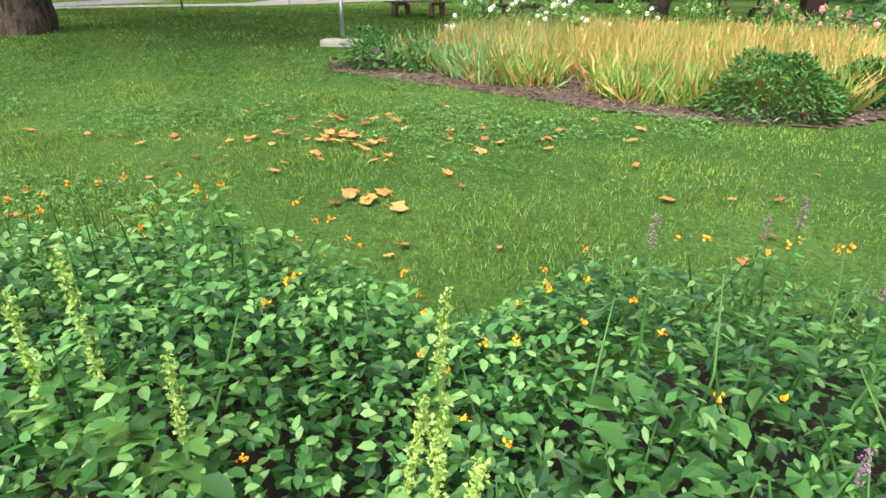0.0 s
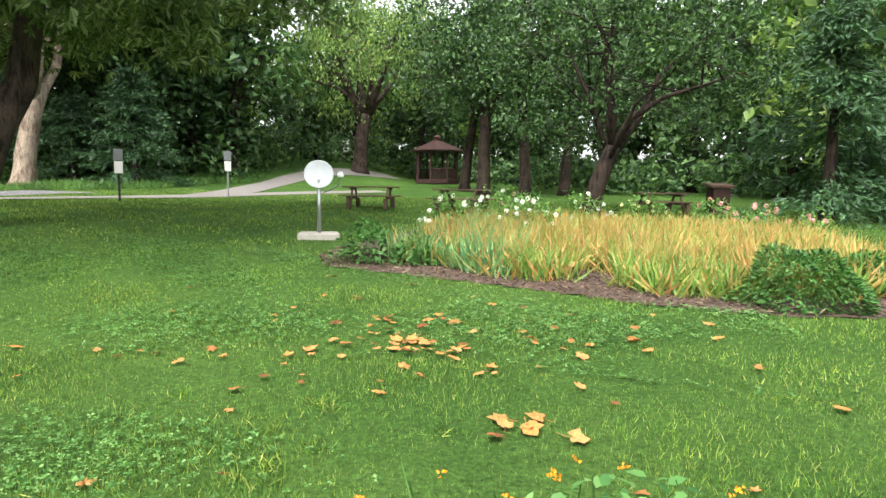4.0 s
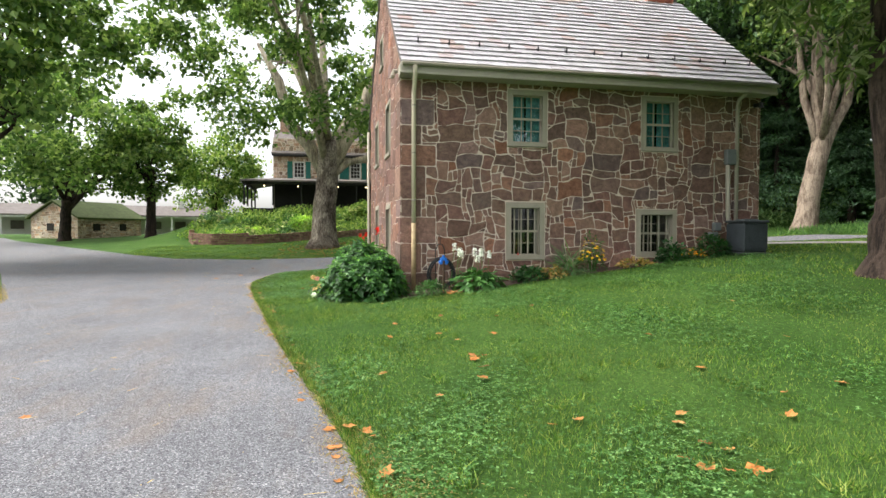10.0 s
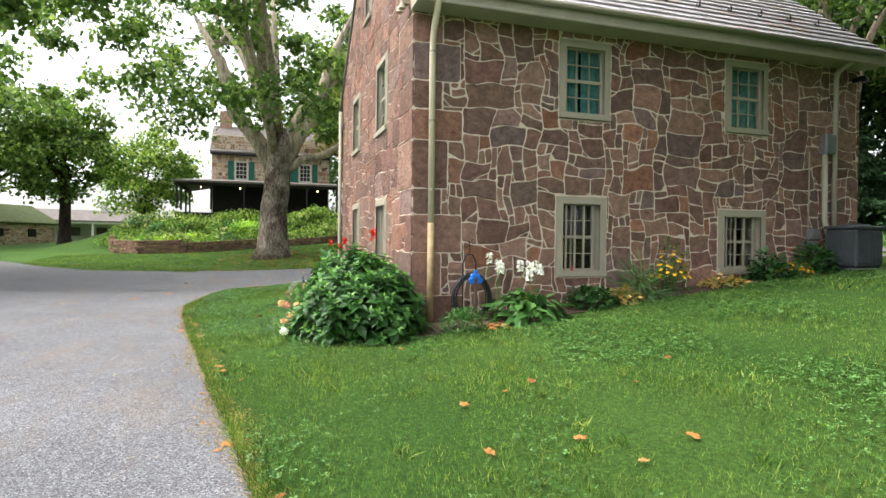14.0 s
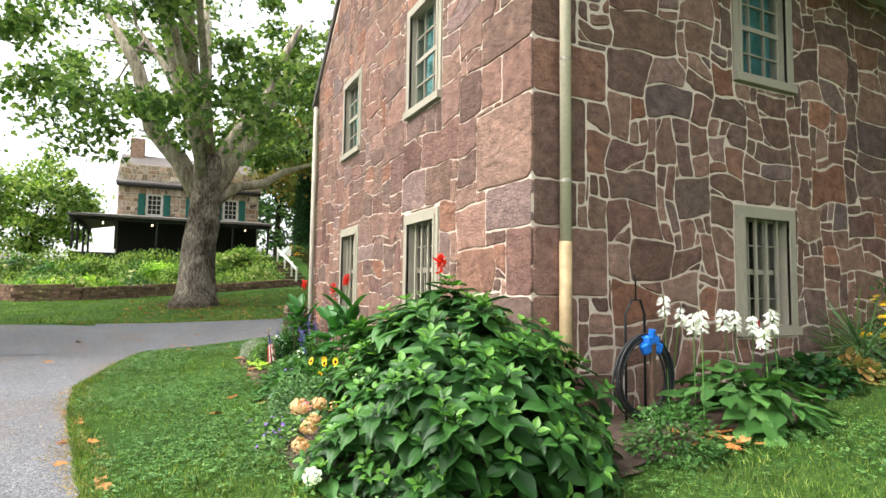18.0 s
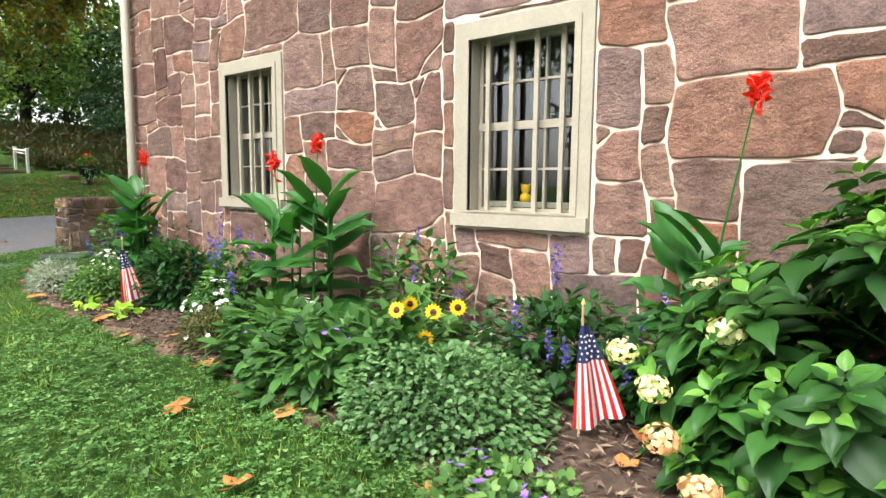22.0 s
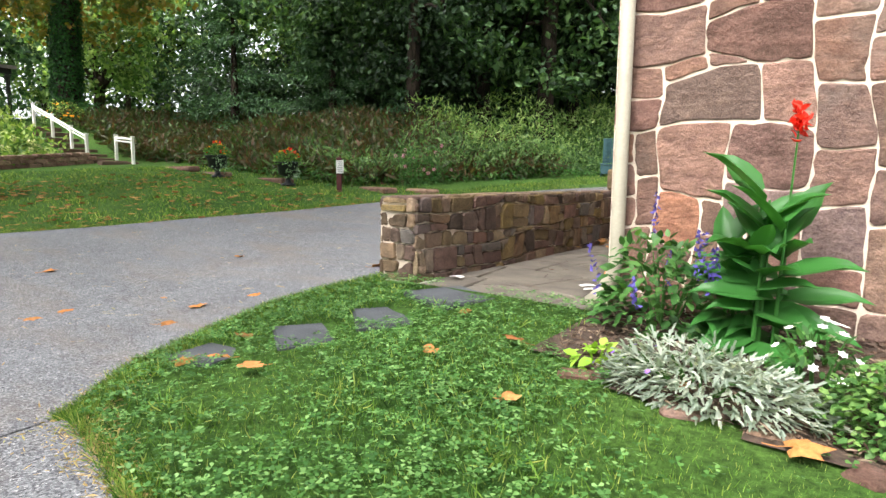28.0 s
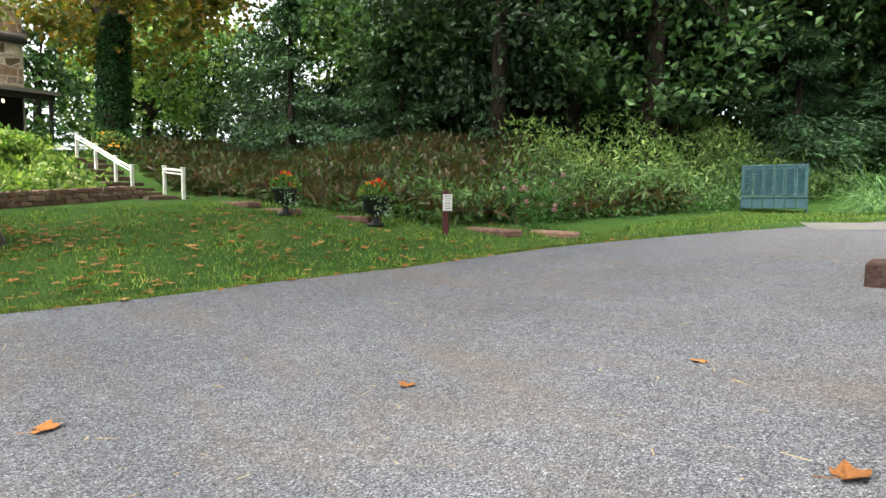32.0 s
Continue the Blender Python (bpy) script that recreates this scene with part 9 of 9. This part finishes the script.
# twigs and crumbs on the drive
n = 700
x, y = np.r_[rng.uniform(-36, -5, n), rng.uniform(-36, -30.6, n)], np.r_[rng.uniform(-6, -0.6, n), rng.uniform(-4, 7, n)]
ok = on_drive(x, y, -0.05)
x, y = x[ok], y[ok]
tw = new("twigs", tri_mesh("twigs", *leaf_arrays(np.stack([x, y, land(x, y) + 0.024], -1), rand_dirs(len(x)) * np.array([1, 1, 0.02]), rand_dirs(len(x), 3), rng.random(len(x)) ** 3 * 0.2 + 0.012, rng.uniform(0.003, 0.008, len(x)), "strap", 0.4)))
tw.data.materials.append(M["dry_straw"])
tagged(tw, "thin dry twigs and crumbs strewn over the asphalt", "twigs", kind="stuff")


def dead_leaf(seed, curl):
    """A dry lobed sycamore leaf with a stalk, about a hand across."""
    q = np.random.default_rng(seed)
    pts = []
    for k, (ang, r) in enumerate(((-152, 0.5), (-122, 0.74), (-96, 0.62), (-60, 0.92), (-36, 0.68), (-15, 0.8), (0, 1.0), (15, 0.8), (36, 0.68), (60, 0.92), (96, 0.62), (122, 0.74), (152, 0.5), (180, 0.15))):
        r *= q.uniform(0.85, 1.15)
        a = radians(ang)
        pts.append((r * math.cos(a) * 0.075, r * math.sin(a) * 0.075))
    gl2 = Geo()
    rim = [(px, py, curl * (px * px + py * py) / 0.0056 * 0.035 + q.uniform(0, 0.014)) for px, py in pts]
    midr = [(px * 0.5, py * 0.5, 0.012 + q.uniform(-0.004, 0.006)) for px, py in pts]
    n = len(pts)
    gl2.add(rim + midr + [(0, 0, 0.008)], [(i, (i + 1) % n, n + (i + 1) % n, n + i) for i in range(n)] + [(n + i, n + (i + 1) % n, 2 * n) for i in range(n)])
    gl2.tube([(-0.005, 0, 0.01), (-0.05, 0.008, 0.006), (-0.085, 0.02, 0.012)], 0.0016, 4)
    me = gl2.mesh("fallen_leaf")
    return me


tone = Nodes("dry_leaf")
tr2 = tone.add("ObjectInfo").outputs["Random"]
tc = tone.ramp(tr2, (0.0, rgb("6e4529")), (0.3, rgb("a8733f")), (0.55, rgb("b07a4a")), (0.8, rgb("b5753c")), (1.0, rgb("a97f4e")))
tc = tone.mix(1.0, tc, tone.ramp(tone.noise(45, 4), (0.3, (0.7,) * 3), (0.7, (1.1,) * 3)), "MULTIPLY")
tone.bump(tone.noise(70, 3), 0.4, 0.004)
M["dry_leaf"] = tone.finish(tc, 0.8, 0, 0.2)
LEAF = [dead_leaf(k, c) for k, c in enumerate((0.4, -0.25, 0.8, 0.1))]
for me in LEAF:
    me.materials.append(M["dry_leaf"])


def fall(x, y, k, lift=0.0, size=1.0):
    ob = new("fallen_leaf", LEAF[k % 4])
    road = bool(on_drive(np.array(x), np.array(y)))
    ob.matrix_basis = pose(x, y, H(x, y) + (0.012 if road else 0.03) + lift, r3.uniform(-6, 6) if road else r3.uniform(-16, 16), r3.uniform(-6, 6) if road else r3.uniform(-16, 16), r3.uniform(0, 360)) @ Matrix.Scale(size * r3.uniform(0.6, 1.25), 4)
    tagged(ob, "dry orange-brown sycamore leaf lying on the %s" % ("asphalt" if road else "grass"), "fallen leaf", "fallen leaves")


def drop_leaves(n, cx, cy, sx, sy, size=1.0, where=None):
    k = 0
    while k < n:
        x, y = r3.gauss(cx, sx), r3.gauss(cy, sy)
        if where is None or where(x, y):
            fall(x, y, k, 0, size)
            k += 1


lawn_only = lambda x, y: bool(is_lawn(np.array(x), np.array(y)))
drop_leaves(26, -3.9, 5.4, 0.5, 0.45, 1.0, lawn_only)
drop_leaves(40, -2.6, 5.6, 1.5, 1.2, 0.9, lawn_only)
drop_leaves(7, -2.2, 3.4, 0.16, 0.12, 1.1, lawn_only)
drop_leaves(60, -5.0, 3.8, 3.6, 1.9, 0.75, lawn_only)
drop_leaves(16, -3.6, 5.0, 0.3, 0.2, 1.0, lawn_only)
drop_leaves(28, -9.8, 0.9, 2.2, 1.2, 0.95, lawn_only)
drop_leaves(14, -15, 0.8, 3.0, 1.2, 0.8, lawn_only)
for k in range(46):
    x = r3.uniform(-24.5, -6.5)
    y = float(ev(MAIN_R, x)) + r3.gauss(0.0, 0.12)
    fall(x, y, k, 0, r3.uniform(0.5, 1.0))
for k, (x, y) in enumerate(((-8.6, -1.45), (-11.6, -3.4), (-9.3, -1.9), (-31.81, -0.83), (-31.1, -0.87), (-32.04, -1.87), (-30.52, 0.75), (-32.1, -1.6), (-33.4, -2.6), (-30.75, -1.3), (-32.9, 0.6), (-31.5, 1.9), (-34, -1.2), (-30.9, -0.4), (-33, -4), (-28, -3.9), (-26.3, -4.4))):
    fall(x, y, k, 0, 1.2)
def litter(name, label, spots, floor=None):
    """Far leaves, joined into one drift."""
    gl3 = Geo()
    for k, (x, y, size) in enumerate(spots):
        m = pose(x, y, H(x, y) + 0.04 if floor is None else floor + r3.random() * 0.08, r3.uniform(-14, 14), r3.uniform(-14, 14), r3.uniform(0, 360)) @ Matrix.Scale(size, 4)
        me = LEAF[k % 4]
        gl3.add([m @ v.co for v in me.vertices], [tuple(p.vertices) for p in me.polygons])
    ob = new(name, gl3.mesh(name))
    ob.data.materials.append(M["fallen"])
    return tagged(ob, label, "fallen leaves", kind="stuff")


spots = [(r3.uniform(-45, -36.0), r3.uniform(-3.5, 6.0), r3.uniform(0.8, 1.5)) for _ in range(420)]
spots = [p for p in spots if not on_drive(np.array(p[0]), np.array(p[1])) and math.hypot(p[0] + 42.6, p[1] + 0.9) > 1.1]
spots += [(-42.6 + 1.35 * math.cos(a) * r3.uniform(0.85, 1.4), -0.9 + 1.35 * math.sin(a) * r3.uniform(0.85, 1.4), 1.2) for a in np.linspace(0, 6.28, 60)]
spots += [(float(ev(NORTH_L, y)) + r3.gauss(0, 0.12), y, r3.uniform(0.7, 1.2)) for y in np.linspace(-5, 8, 44)]
litter("leaf_litter", "dry brown sycamore leaves strewn over the far lawn", spots)
for k, (x, y) in enumerate(((-25.6, -0.7), (-25.25, -0.85), (-26.2, -0.62), (-24.35, -0.75), (-24.6, -0.95), (-23.6, -0.9), (-25.9, -0.42), (-25.7, -0.3), (-22.6, -1.05), (-21.6, -1.2), (-21.1, -0.6), (-24.6, -0.3), (-27.0, -0.6), (-26.5, -0.9), (-28.3, -0.9), (-27.6, -1.2), (-28.6, -0.2), (-29.35, -1.6), (-29.6, -1.3), (-28.0, -0.5), (-29.0, -1.6), (-29.5, -1.75), (-22.2, -1.6), (-23.1, -1.35), (-21.1, -0.35), (-29.7, 1.3), (-29.3, 2.2), (-28.5, 3.1))):
    fall(x, y, k, 0.01, 1.15)
drop_leaves(22, -18.9, 1.75, 0.16, 0.14, 0.9)
heap = [(r3.gauss(-29.2, 0.45), r3.gauss(5.5, 0.7), r3.uniform(0.6, 1.0)) for _ in range(480)]
litter("leaf_heap", "drift of brown dead leaves at the back of the patio", [(x, y, s) for x, y, s in heap if -29.98 < x < -28.05 and 3.6 < y < 6.75 and not (x < -29.48 and y > 5.95)], 0.06)
n = 60
x, y = rng.uniform(-29.7, -28.1, n), rng.uniform(0.6, 4.5, n)
tw = new("patio_twigs", tri_mesh("patio_twigs", *leaf_arrays(np.stack([x, y, np.full(n, 0.055)], -1), rand_dirs(n) * np.array([1, 1, 0.02]), rand_dirs(n, 3), rng.uniform(0.05, 0.25, n), 0.008, "strap", 0.4)))
tw.data.materials.append(M["bark_chip"])
tagged(tw, "dry brown twigs scattered on the patio", "twigs", kind="stuff")

# ---- stones of the walls and slates of the lower courses ----
for parent, outline, holes, size, seed, material, place, joint, proud, kw in STONES:
    r = random.Random(seed + 1)
    cells = kw["cells"]() if "cells" in kw else rubble_cells(outline, holes, size, seed, **kw)
    cells.sort(key=lambda p: min(b for _, b in p))
    rest = Geo()
    for i, c in enumerate(cells):
        sp = stone_piece(c, joint, proud, place, r)
        if sp is None:
            continue
        if i < 300:
            part("stone", sp, material, parent)
        else:
            rest.add(sp.v, sp.f)
    if rest.v:
        tagged(part("upper_stones", rest, material, parent), kind="stuff")
for y, w, s, k in SLATES:
    part("slate", slate(Geo(), y, w, s, 1, k), "slate", roof)
